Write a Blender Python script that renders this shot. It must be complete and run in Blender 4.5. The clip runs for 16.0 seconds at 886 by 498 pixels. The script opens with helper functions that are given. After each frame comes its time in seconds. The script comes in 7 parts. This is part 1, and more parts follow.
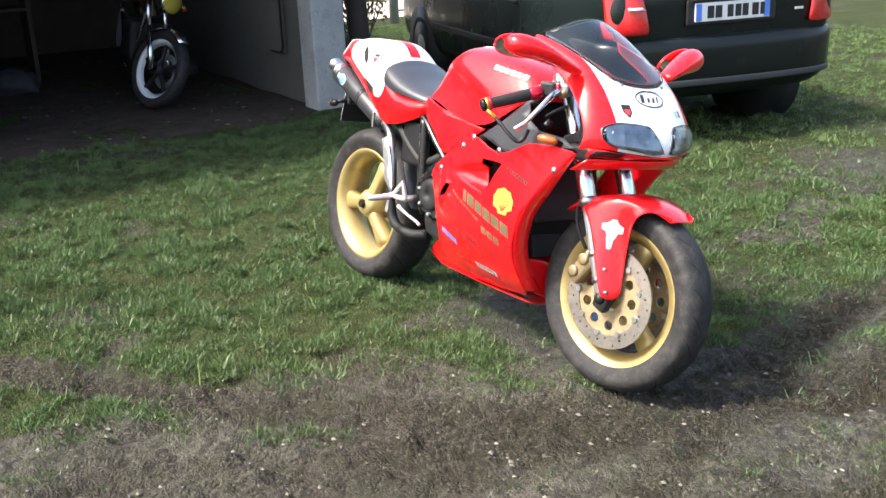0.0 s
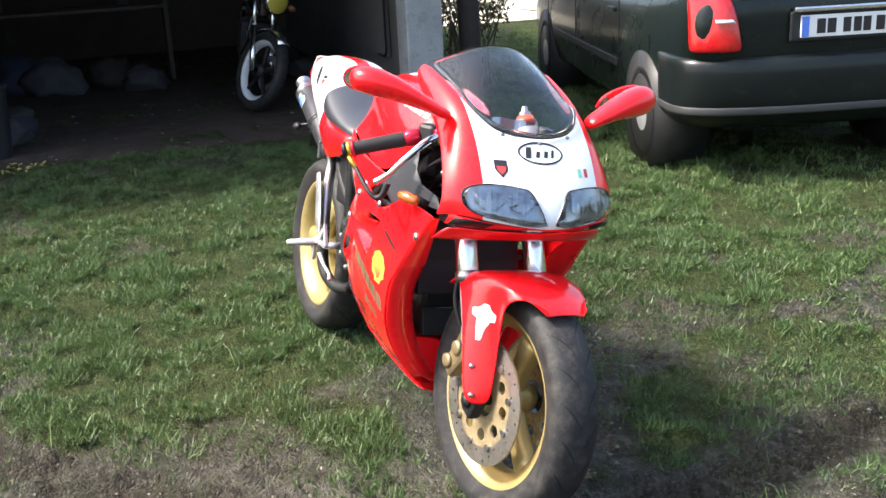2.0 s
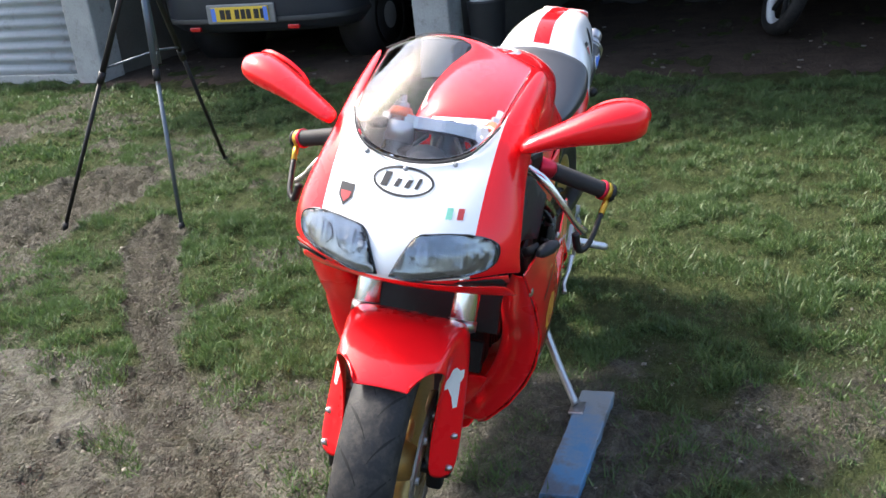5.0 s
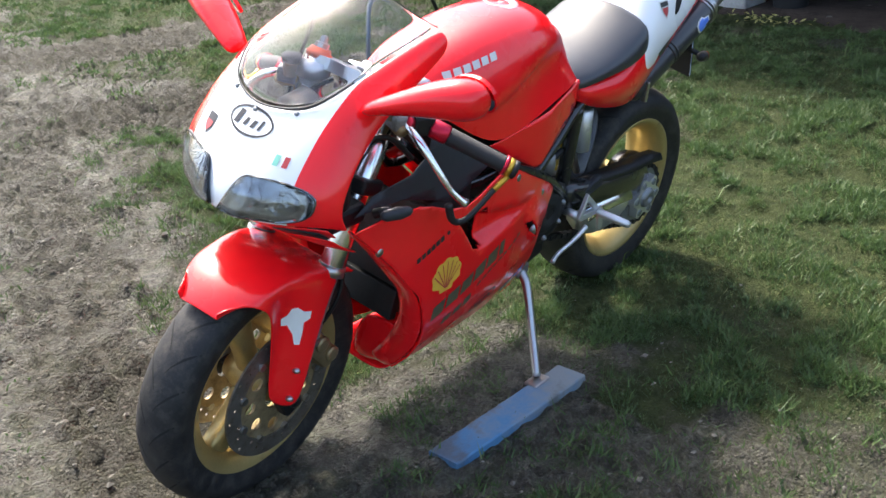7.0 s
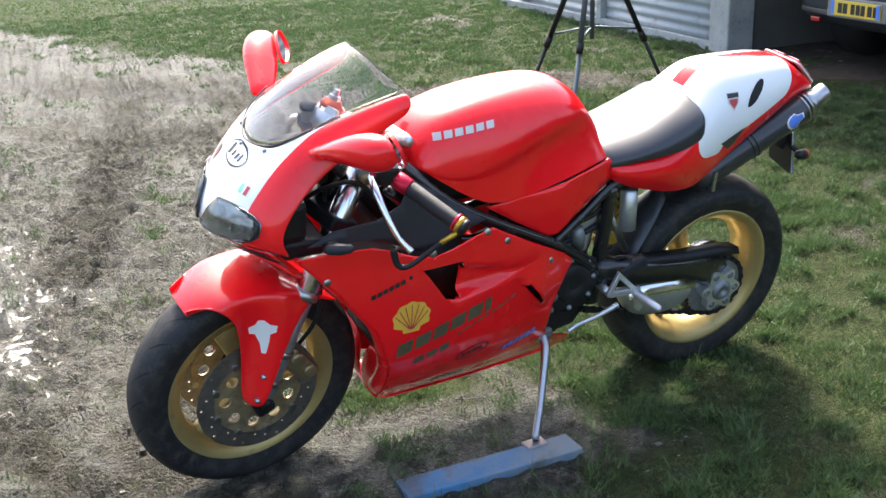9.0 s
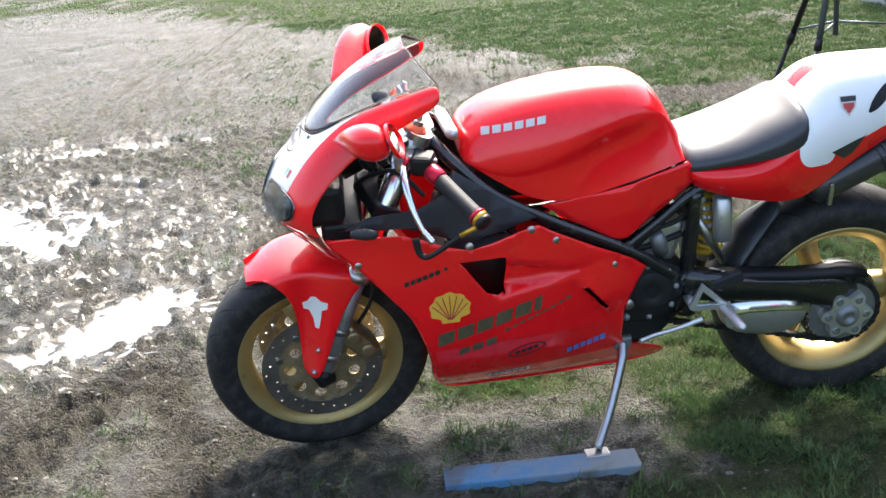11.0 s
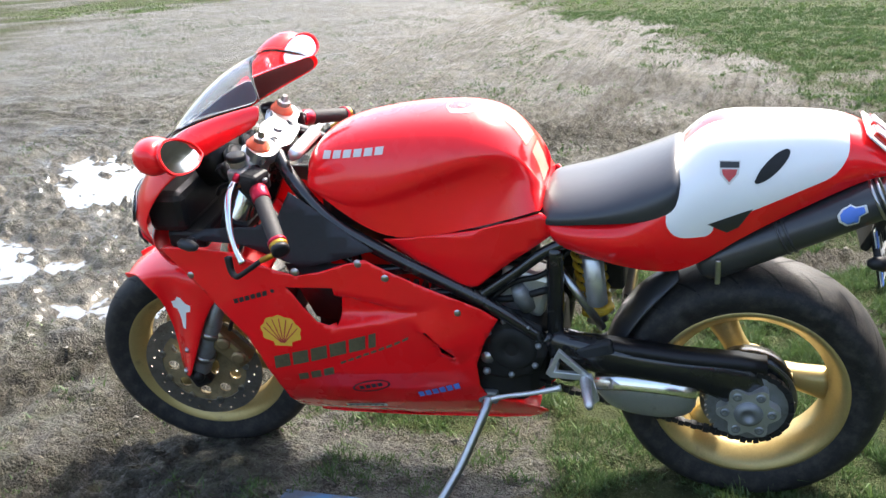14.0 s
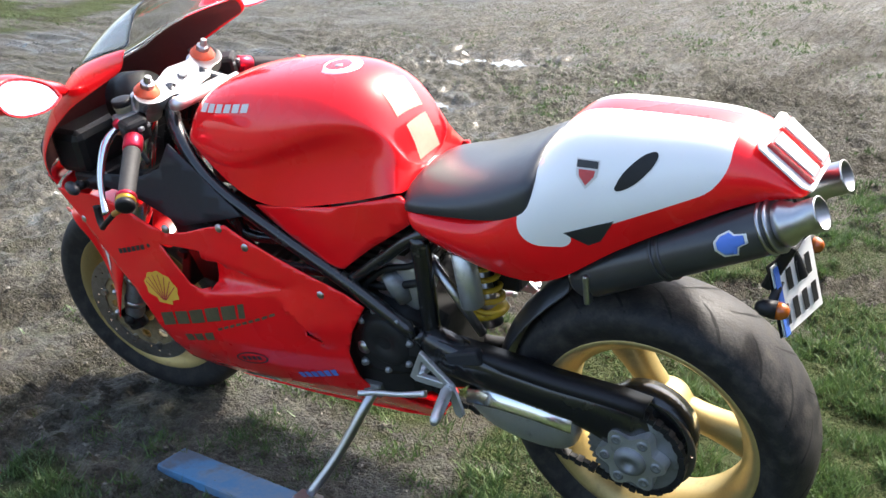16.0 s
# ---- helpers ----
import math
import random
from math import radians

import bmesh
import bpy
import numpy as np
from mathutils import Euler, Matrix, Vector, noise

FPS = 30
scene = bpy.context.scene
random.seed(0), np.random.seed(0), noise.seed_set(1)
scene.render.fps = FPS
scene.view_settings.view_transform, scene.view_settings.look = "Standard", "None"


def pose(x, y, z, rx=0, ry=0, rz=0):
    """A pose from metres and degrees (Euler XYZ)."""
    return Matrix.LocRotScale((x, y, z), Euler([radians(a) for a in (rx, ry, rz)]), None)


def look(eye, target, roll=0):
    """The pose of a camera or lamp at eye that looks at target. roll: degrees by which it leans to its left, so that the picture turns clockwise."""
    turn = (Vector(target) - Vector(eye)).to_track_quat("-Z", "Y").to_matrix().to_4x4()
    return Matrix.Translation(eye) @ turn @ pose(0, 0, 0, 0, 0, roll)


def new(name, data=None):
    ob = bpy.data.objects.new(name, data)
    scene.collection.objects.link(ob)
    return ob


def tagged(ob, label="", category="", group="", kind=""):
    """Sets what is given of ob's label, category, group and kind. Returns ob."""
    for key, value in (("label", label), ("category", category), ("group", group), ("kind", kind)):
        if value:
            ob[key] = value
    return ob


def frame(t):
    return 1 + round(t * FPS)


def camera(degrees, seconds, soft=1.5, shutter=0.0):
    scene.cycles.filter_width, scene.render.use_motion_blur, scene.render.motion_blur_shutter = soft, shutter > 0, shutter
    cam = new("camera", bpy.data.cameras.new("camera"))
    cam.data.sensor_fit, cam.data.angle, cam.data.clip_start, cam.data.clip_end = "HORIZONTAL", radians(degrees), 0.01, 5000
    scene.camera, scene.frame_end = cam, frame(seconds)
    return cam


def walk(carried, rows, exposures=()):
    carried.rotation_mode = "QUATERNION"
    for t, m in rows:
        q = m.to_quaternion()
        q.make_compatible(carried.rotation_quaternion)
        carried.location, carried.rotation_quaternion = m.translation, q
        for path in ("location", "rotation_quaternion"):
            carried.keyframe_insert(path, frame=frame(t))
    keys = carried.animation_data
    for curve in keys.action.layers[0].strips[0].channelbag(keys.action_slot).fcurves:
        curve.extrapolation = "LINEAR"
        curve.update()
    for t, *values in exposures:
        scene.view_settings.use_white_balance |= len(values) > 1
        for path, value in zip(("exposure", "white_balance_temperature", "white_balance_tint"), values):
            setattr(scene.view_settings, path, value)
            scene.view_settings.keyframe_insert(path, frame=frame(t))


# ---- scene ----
cam = camera(46.3, 16.0)
PATH = [
    (0, (3.092, -1.869, 1.482), (1.451, -0.914, 0.853), -2.5),
    (0.5, (3.129, -1.594, 1.491), (1.425, -0.734, 0.891), -3.3),
    (1, (3.172, -1.26, 1.497), (1.393, -0.548, 0.926), -3.3),
    (1.5, (3.077, -0.986, 1.458), (1.261, -0.373, 0.887), -2.5),
    (2, (2.94, -0.685, 1.455), (1.123, -0.126, 0.834), -2.9),
    (2.5, (2.9, -0.378, 1.445), (1.049, 0.005, 0.793), -4.2),
    (3, (2.841, -0.136, 1.445), (0.969, 0.046, 0.766), -4.6),
    (3.5, (2.728, 0.15, 1.46), (0.853, 0.143, 0.765), -5.7),
    (3.7, (2.694, 0.25, 1.455), (0.823, 0.166, 0.756), -6.7),
    (5.8, (2.211, 1.525, 1.484), (0.728, 0.43, 0.708), -5.7),
    (6, (2.164, 1.609, 1.489), (0.728, 0.467, 0.693), -5.9),
    (6.5, (1.959, 1.766, 1.467), (0.622, 0.525, 0.646), -3.0),
    (7, (1.762, 1.924, 1.48), (0.548, 0.565, 0.656), -3.5),
    (7.5, (1.631, 2.179, 1.481), (0.579, 0.662, 0.712), -2.4),
    (8, (1.505, 2.317, 1.473), (0.624, 0.669, 0.759), -3.0),
    (8.5, (1.294, 2.411, 1.471), (0.443, 0.741, 0.772), -2.4),
    (9, (1.104, 2.553, 1.46), (0.449, 0.785, 0.794), -2.3),
    (9.5, (0.954, 2.673, 1.485), (0.492, 0.841, 0.829), -4.4),
    (9.7, (0.901, 2.683, 1.476), (0.501, 0.835, 0.823), -4.6),
    (11.8, (-0.022, 2.725, 1.406), (0.192, 0.838, 0.777), -3.0),
    (12, (-0.097, 2.674, 1.415), (0.127, 0.788, 0.786), -2.1),
    (12.5, (-0.23, 2.633, 1.417), (0.034, 0.758, 0.775), -2.2),
    (13, (-0.464, 2.639, 1.417), (-0.055, 0.782, 0.797), -1.5),
    (13.5, (-0.615, 2.563, 1.402), (-0.086, 0.737, 0.781), -2.9),
    (14, (-0.763, 2.382, 1.418), (-0.101, 0.601, 0.792), -2.8),
    (14.5, (-0.922, 2.241, 1.401), (-0.122, 0.522, 0.764), -3.2),
    (15, (-1.165, 2.105, 1.414), (-0.216, 0.471, 0.756), -3.4),
    (15.5, (-1.278, 1.933, 1.391), (-0.242, 0.371, 0.692), -2.0),
    (16, (-1.423, 1.714, 1.391), (-0.286, 0.235, 0.67), -1.9),
]
walk(cam, [(t, look(e, a, r)) for t, e, a, r in PATH], ((0.0, 1.72), (3.5, 1.74), (6.0, 1.74), (7.5, 1.90), (12.5, 2.0), (16.0, 1.88)))

# ---- world, sun and exposure ----
SUN_DIR = Vector((-0.17, -0.60, 0.80)).normalized()
world = bpy.data.worlds.new("sky")
scene.world = world
world.use_nodes = True
_wn = world.node_tree.nodes
_sky = _wn.new("ShaderNodeTexSky")
_sky.sky_type = "NISHITA"
_sky.sun_disc = False
_sky.sun_elevation = math.asin(SUN_DIR.z)
_sky.sun_rotation = math.atan2(SUN_DIR.x, SUN_DIR.y)
_sky.air_density, _sky.dust_density, _sky.ozone_density = 1.0, 4.5, 1.0
world.node_tree.links.new(_sky.outputs[0], _wn["Background"].inputs[0])
_wn["Background"].inputs[1].default_value = 0.15
sun = new("sun", bpy.data.lights.new("sun", "SUN"))
sun.data.energy, sun.data.angle, sun.data.color = 3.0, radians(6.5), (1.0, 0.94, 0.86)
sun.matrix_world = look(SUN_DIR * 40, (0, 0, 0))


# ---- materials ----
def nodes_of(name):
    m = bpy.data.materials.new(name)
    m.use_nodes = True
    nt = m.node_tree
    return m, nt, nt.nodes["Principled BSDF"]


def math_node(nt, op, a, b=None):
    n = nt.nodes.new("ShaderNodeMath")
    n.operation = op
    for i, v in enumerate((a, b)):
        if v is None:
            continue
        if isinstance(v, (int, float)):
            n.inputs[i].default_value = v
        else:
            nt.links.new(v, n.inputs[i])
    return n.outputs[0]


def noise_node(nt, vec, scale, detail=4.0, rough=0.6):
    n = nt.nodes.new("ShaderNodeTexNoise")
    n.inputs["Scale"].default_value, n.inputs["Detail"].default_value = scale, detail
    n.inputs["Roughness"].default_value = rough
    nt.links.new(vec, n.inputs["Vector"])
    return n.outputs["Fac"]


def mix_node(nt, fac, a, b):
    n = nt.nodes.new("ShaderNodeMix")
    n.data_type = "RGBA"
    for sock, v in ((n.inputs[0], fac), (n.inputs[6], a), (n.inputs[7], b)):
        if isinstance(v, (int, float)):
            sock.default_value = v
        elif isinstance(v, tuple):
            sock.default_value = (*v[:3], 1)
        else:
            nt.links.new(v, sock)
    return n.outputs[2]


def ramp_node(nt, fac, lo, hi):
    n = nt.nodes.new("ShaderNodeMapRange")
    nt.links.new(fac, n.inputs[0])
    n.inputs[1].default_value, n.inputs[2].default_value = lo, hi
    return n.outputs[0]


def bump_node(nt, bsdf, height, strength, distance):
    n = nt.nodes.new("ShaderNodeBump")
    n.inputs["Strength"].default_value, n.inputs["Distance"].default_value = strength, distance
    nt.links.new(height, n.inputs["Height"])
    nt.links.new(n.outputs[0], bsdf.inputs["Normal"])


def mat(name, col, rough=0.5, metal=0.0, var=0.2, scale=6.0, fine=90.0, bump=0.0, coat=0.0, dirt=0.0, dirt_col=(0.12, 0.10, 0.075), dist=0.002):
    """A plain surface with grain, wear at two scales and, if asked, dust in patches."""
    m, nt, p = nodes_of(name)
    vec = nt.nodes.new("ShaderNodeTexCoord").outputs["Object"]
    big, small = noise_node(nt, vec, scale), noise_node(nt, vec, fine, 3.0)
    fac = math_node(nt, "ADD", math_node(nt, "MULTIPLY", big, 0.6), math_node(nt, "MULTIPLY", small, 0.4))
    fac = ramp_node(nt, fac, 0.3, 0.7)
    c = mix_node(nt, fac, tuple(v * (1 - var) for v in col), tuple(min(1.0, v * (1 + var)) for v in col))
    r = math_node(nt, "ADD", math_node(nt, "MULTIPLY", big, 0.22), rough - 0.11)
    if dirt > 0:
        d = ramp_node(nt, noise_node(nt, vec, scale * 2.3, 6.0, 0.7), 0.62 - dirt * 0.35, 0.85 - dirt * 0.25)
        d = math_node(nt, "MULTIPLY", d, 0.75)
        c = mix_node(nt, d, c, dirt_col)
        r = math_node(nt, "ADD", r, math_node(nt, "MULTIPLY", d, 0.35))
    nt.links.new(c, p.inputs["Base Color"])
    nt.links.new(r, p.inputs["Roughness"])
    p.inputs["Metallic"].default_value = metal
    p.inputs["Coat Weight"].default_value = coat
    p.inputs["Coat Roughness"].default_value = 0.04
    if bump > 0:
        bump_node(nt, p, small, bump, dist)
    return m


def glass(name, col, alpha_rough=0.02, ior=1.45):
    m, nt, p = nodes_of(name)
    p.inputs["Base Color"].default_value = (*col, 1)
    p.inputs["Roughness"].default_value = alpha_rough
    p.inputs["Transmission Weight"].default_value = 1.0
    p.inputs["IOR"].default_value = ior
    return m


RED = (0.92, 0.009, 0.014)
WHITE = (0.86, 0.86, 0.85)


def paint(name, masks=None):
    """Glossy red bodywork; masks(nt, x, y, z) gives the part that is painted white."""
    m, nt, p = nodes_of(name)
    vec = nt.nodes.new("ShaderNodeTexCoord").outputs["Object"]
    sep = nt.nodes.new("ShaderNodeSeparateXYZ")
    nt.links.new(vec, sep.inputs[0])
    big = noise_node(nt, vec, 5.0)
    red = mix_node(nt, ramp_node(nt, big, 0.3, 0.7), tuple(v * 0.93 for v in RED), tuple(v * 1.05 for v in RED))
    col = red
    if masks:
        col = mix_node(nt, masks(nt, sep.outputs[0], sep.outputs[1], sep.outputs[2]), red, WHITE)
    dust = ramp_node(nt, noise_node(nt, vec, 260.0, 2.0), 0.66, 0.80)
    col = mix_node(nt, math_node(nt, "MULTIPLY", dust, 0.10), col, (0.25, 0.2, 0.15))
    nt.links.new(col, p.inputs["Base Color"])
    nt.links.new(math_node(nt, "ADD", math_node(nt, "MULTIPLY", big, 0.16), 0.20), p.inputs["Roughness"])
    p.inputs["Coat Weight"].default_value = 0.85
    p.inputs["Coat IOR"].default_value = 1.5
    p.inputs["Specular IOR Level"].default_value = 0.12
    p.inputs["Coat Roughness"].default_value = 0.06
    bump_node(nt, p, noise_node(nt, vec, 9.0, 2.0), 0.05, 0.01)
    return m


def both(nt, a, b):
    return math_node(nt, "MULTIPLY", a, b)


def gt(nt, a, b):
    return math_node(nt, "GREATER_THAN", a, b)


def lt(nt, a, b):
    return math_node(nt, "LESS_THAN", a, b)


def nose_mask(nt, x, y, z):
    return lt(nt, math_node(nt, "ABSOLUTE", y), 0.152)


def rounded(nt, a, b, r):
    """1 where both distances a and b are positive, with a corner of radius r between them."""
    fa = math_node(nt, "MAXIMUM", math_node(nt, "SUBTRACT", 1.0, math_node(nt, "DIVIDE", a, r)), 0.0)
    fb = math_node(nt, "MAXIMUM", math_node(nt, "SUBTRACT", 1.0, math_node(nt, "DIVIDE", b, r)), 0.0)
    return lt(nt, math_node(nt, "ADD", both(nt, fa, fa), both(nt, fb, fb)), 1.0)


def tail_mask(nt, x, y, z):
    ay = math_node(nt, "ABSOLUTE", y)
    line = math_node(nt, "ADD", math_node(nt, "MULTIPLY", x, -0.44), 0.523)
    body = rounded(nt, math_node(nt, "ADD", x, 0.872), math_node(nt, "SUBTRACT", z, line), 0.045)
    tab = rounded(nt, math_node(nt, "ADD", x, 0.612), math_node(nt, "SUBTRACT", z, 0.768), 0.022)
    front = math_node(nt, "SUBTRACT", -0.515, x)
    w = math_node(nt, "MAXIMUM", body, tab)
    w = both(nt, w, rounded(nt, front, math_node(nt, "SUBTRACT", z, 0.768), 0.045))
    stripe = math_node(nt, "MULTIPLY", lt(nt, ay, 0.024), gt(nt, z, 0.93))
    return both(nt, w, math_node(nt, "SUBTRACT", 1.0, stripe))


M_RED = paint("red_paint")
M_NOSE = paint("red_white_nose", nose_mask)
M_TAIL = paint("red_white_tail", tail_mask)
M_RUBBER = mat("tyre_rubber", (0.016, 0.016, 0.017), 0.58, var=0.4, scale=14, fine=160, bump=0.35, dirt=0.46, dirt_col=(0.075, 0.068, 0.058))
M_GROOVE = mat("tyre_groove", (0.008, 0.008, 0.008), 0.9)
M_GOLD = mat("gold_alloy", (0.43, 0.33, 0.135), 0.40, metal=0.5, var=0.14, scale=7, fine=200, dirt=0.12)
M_STEEL = mat("steel", (0.46, 0.46, 0.47), 0.33, metal=1.0, var=0.12, scale=9, dirt=0.1)
M_CHROME = mat("chrome", (0.80, 0.80, 0.81), 0.20, metal=1.0, var=0.06, scale=9)
M_ALU = mat("brushed_aluminium", (0.66, 0.67, 0.68), 0.42, metal=0.85, var=0.10, scale=8, fine=300, dirt=0.05)
M_YOKE = mat("satin_yoke_alloy", (0.50, 0.51, 0.52), 0.30, metal=0.95, var=0.15, scale=14, fine=200)
M_CAST = mat("grey_cast", (0.24, 0.25, 0.26), 0.48, metal=0.6, var=0.15, scale=10, dirt=0.2)
M_BLACK = mat("black_plastic", (0.012, 0.012, 0.013), 0.46, var=0.3, scale=8, bump=0.08)
M_GREYP = mat("dark_grey_plastic", (0.026, 0.028, 0.032), 0.5, var=0.2, scale=8, bump=0.1)
M_FRAME = mat("black_enamel", (0.012, 0.012, 0.013), 0.25, coat=0.4, var=0.2, dirt=0.1)
M_ENGINE = mat("engine_black", (0.014, 0.014, 0.014), 0.6, var=0.4, scale=14, dirt=0.14, dirt_col=(0.045, 0.040, 0.034))
M_LEATHER = mat("black_vinyl", (0.030, 0.032, 0.037), 0.34, var=0.15, scale=5, fine=420, bump=0.25, coat=0.25, dist=0.001)
M_LEATHER.node_tree.nodes["Principled BSDF"].inputs["Coat Roughness"].default_value = 0.28
M_CARBON = mat("dark_carbon", (0.030, 0.031, 0.034), 0.34, coat=0.25, var=0.25, scale=30, fine=500)
M_DISC = mat("brake_disc_steel", (0.27, 0.25, 0.225), 0.42, metal=0.85, var=0.2, scale=16, dirt=0.35, dirt_col=(0.16, 0.10, 0.06))
M_CARRIER = mat("bronze_carrier", (0.36, 0.28, 0.16), 0.5, metal=0.6, var=0.25, scale=16, dirt=0.4, dirt_col=(0.13, 0.09, 0.055))
M_YELLOW = mat("yellow_enamel", (0.62, 0.40, 0.03), 0.45, var=0.15)
M_GRIP = mat("grip_rubber", (0.016, 0.016, 0.017), 0.7, bump=0.4)
M_ANOD = mat("red_anodised", (0.55, 0.02, 0.05), 0.3, metal=0.7)
M_ANOG = mat("gold_anodised", (0.62, 0.36, 0.05), 0.3, metal=0.8)
M_ORANGE = mat("orange_anodised", (0.70, 0.12, 0.05), 0.35, metal=0.4)
M_BRASS = mat("bronze_caliper", (0.32, 0.24, 0.13), 0.45, metal=0.7, var=0.2, scale=20)
M_AMBER = mat("amber_lens", (0.34, 0.085, 0.012), 0.15, coat=0.5)
M_TAILRED = mat("red_lens", (0.45, 0.01, 0.012), 0.12, coat=0.6, var=0.3, scale=40)
M_WHITE_ST = mat("white_sticker", (0.78, 0.78, 0.76), 0.35, var=0.05)
M_BLACK_ST = mat("black_sticker", (0.02, 0.02, 0.022), 0.4, var=0.1)
M_YELL_ST = mat("yellow_sticker", (0.80, 0.46, 0.06), 0.4, var=0.06)
M_BLUE_ST = mat("blue_sticker", (0.10, 0.22, 0.70), 0.4, var=0.08)
M_GREY_ST = mat("faded_green_grey_sticker", (0.10, 0.085, 0.045), 0.5, var=0.35, scale=30)
M_SILVER_ST = mat("silver_sticker", (0.62, 0.60, 0.57), 0.35, var=0.08)
M_GREEN_ST = mat("green_sticker", (0.22, 0.55, 0.42), 0.4)
M_REDST = mat("red_sticker", (0.50, 0.05, 0.05), 0.4)
M_WORN = mat("worn_clear_pad", (0.33, 0.30, 0.22), 0.4, var=0.12, scale=20)
for _m in (M_BLACK, M_ENGINE, M_GREYP, M_RUBBER):
    _m.node_tree.nodes["Principled BSDF"].inputs["Specular IOR Level"].default_value = 0.3
M_MIRROR = mat("mirror_glass", (0.86, 0.87, 0.88), 0.03, metal=1.0, var=0.02)
M_SCREEN = glass("tinted_screen", (0.96, 0.96, 0.97), 0.02, 1.38)
M_LENS = glass("clear_lens", (0.93, 0.95, 0.97), 0.03, 1.5)
M_REFLECT = mat("lamp_reflector", (0.25, 0.275, 0.30), 0.20, metal=0.9, var=0.55, scale=26, fine=70)


# ---- mesh helpers ----
def part(name, bm, material, parent=None, label="", smooth=True, subsurf=0, solid=0.0, bevel=0.0, offset=-1.0):
    """Links a bmesh as one mesh object under a thing or a part."""
    bmesh.ops.recalc_face_normals(bm, faces=bm.faces[:])
    me = bpy.data.meshes.new(name)
    bm.to_mesh(me)
    bm.free()
    for f in me.polygons:
        f.use_smooth = smooth
    me.materials.append(material)
    ob = new(name, me)
    if parent is not None:
        ob.parent = parent
    if label:
        ob["label"] = label
    if solid:
        s = ob.modifiers.new("thickness", "SOLIDIFY")
        s.thickness, s.offset = solid, offset
    if bevel:
        b = ob.modifiers.new("bevel", "BEVEL")
        b.width, b.segments, b.limit_method = bevel, 2, "ANGLE"
    if subsurf:
        s = ob.modifiers.new("smooth", "SUBSURF")
        s.levels = s.render_levels = subsurf
    return ob


def thing(name, label, category, m=None, group="", kind=""):
    ob = tagged(new(name), label, category, group, kind)
    if m is not None:
        ob.matrix_world = m
    return ob


def grid_bm(rows, wrap=False, caps=False, bm=None):
    """Quads through rows of points; wrap closes each row, caps close both ends."""
    bm = bm or bmesh.new()
    vs = [[bm.verts.new(p) for p in row] for row in rows]
    n = len(rows[0])
    for a, b in zip(vs, vs[1:]):
        for i in range(n if wrap else n - 1):
            j = (i + 1) % n
            bm.faces.new((a[i], a[j], b[j], b[i]))
    if caps:
        bm.faces.new(vs[0])
        bm.faces.new(vs[-1][::-1])
    return bm


def full(half):
    """A whole section out of its left half, which starts on the middle plane."""
    return [(x, -y, z) for x, y, z in half[:0:-1]] + list(half)


def smooth_line(pts, n=6):
    pts = [Vector(p) for p in pts]
    if len(pts) < 3:
        return pts
    out = []
    for i in range(len(pts) - 1):
        p0, p1, p2, p3 = pts[max(i - 1, 0)], pts[i], pts[i + 1], pts[min(i + 2, len(pts) - 1)]
        for k in range(n):
            t = k / n
            out.append(0.5 * ((2 * p1) + (p2 - p0) * t + (2 * p0 - 5 * p1 + 4 * p2 - p3) * t * t + (3 * p1 - p0 - 3 * p2 + p3) * t ** 3))
    return out + [pts[-1]]


def tube(pts, r, segs=10, n=6, bm=None):
    """A round bar along a smoothed line; r is one radius or one at each point."""
    bm = bm or bmesh.new()
    line = smooth_line(pts, n)
    rs = r if isinstance(r, (list, tuple)) else [r] * len(pts)
    rings, side = [], None
    for i, p in enumerate(line):
        d = (line[min(i + 1, len(line) - 1)] - line[max(i - 1, 0)]).normalized()
        if side is None:
            side = d.cross(Vector((0, 0, 1)) if abs(d.z) < 0.9 else Vector((1, 0, 0))).normalized()
        side = (side - d * side.dot(d)).normalized()
        up = d.cross(side)
        u = i / (len(line) - 1) * (len(rs) - 1)
        k = min(int(u), len(rs) - 2)
        rad = rs[k] + (rs[k + 1] - rs[k]) * (u - k)
        rings.append([p + (side * math.cos(a) + up * math.sin(a)) * rad for a in (2 * math.pi * j / segs for j in range(segs))])
    return grid_bm(rings, wrap=True, caps=True, bm=bm)


def lathe(profile, centre, axis="y", segs=48, closed=False, bm=None):
    """Turns (along, radius) pairs round an axis through centre."""
    rings = []
    for j in range(segs):
        a = 2 * math.pi * j / segs
        c, s = math.cos(a), math.sin(a)
        ring = []
        for u, r in profile:
            q = {"y": (r * c, u, r * s), "x": (u, r * c, r * s), "z": (r * c, r * s, u)}[axis]
            ring.append((centre[0] + q[0], centre[1] + q[1], centre[2] + q[2]))
        rings.append(ring)
    rings.append(rings[0])
    bm = grid_bm(rings, wrap=closed, bm=bm)
    bmesh.ops.remove_doubles(bm, verts=bm.verts[:], dist=1e-6)
    return bm


def rod(p0, p1, profile, segs=24, bm=None):
    """Turns (share of the way, radius) pairs round the line from p0 to p1."""
    p0, p1 = Vector(p0), Vector(p1)
    q = (p1 - p0).to_track_quat("Z", "Y").to_matrix()
    L = (p1 - p0).length
    rings = []
    for u, r in profile:
        rings.append([p0 + q @ Vector((r * math.cos(a), r * math.sin(a), u * L)) for a in (2 * math.pi * j / segs for j in range(segs))])
    return grid_bm(rings, wrap=True, caps=True, bm=bm)


def box(centre, size, m=None, bm=None):
    bm = bm or bmesh.new()
    got = bmesh.ops.create_cube(bm, size=1.0)["verts"]
    bmesh.ops.scale(bm, vec=size, verts=got)
    if m is not None:
        bmesh.ops.transform(bm, matrix=m.to_4x4(), verts=got)
    bmesh.ops.translate(bm, vec=centre, verts=got)
    return bm


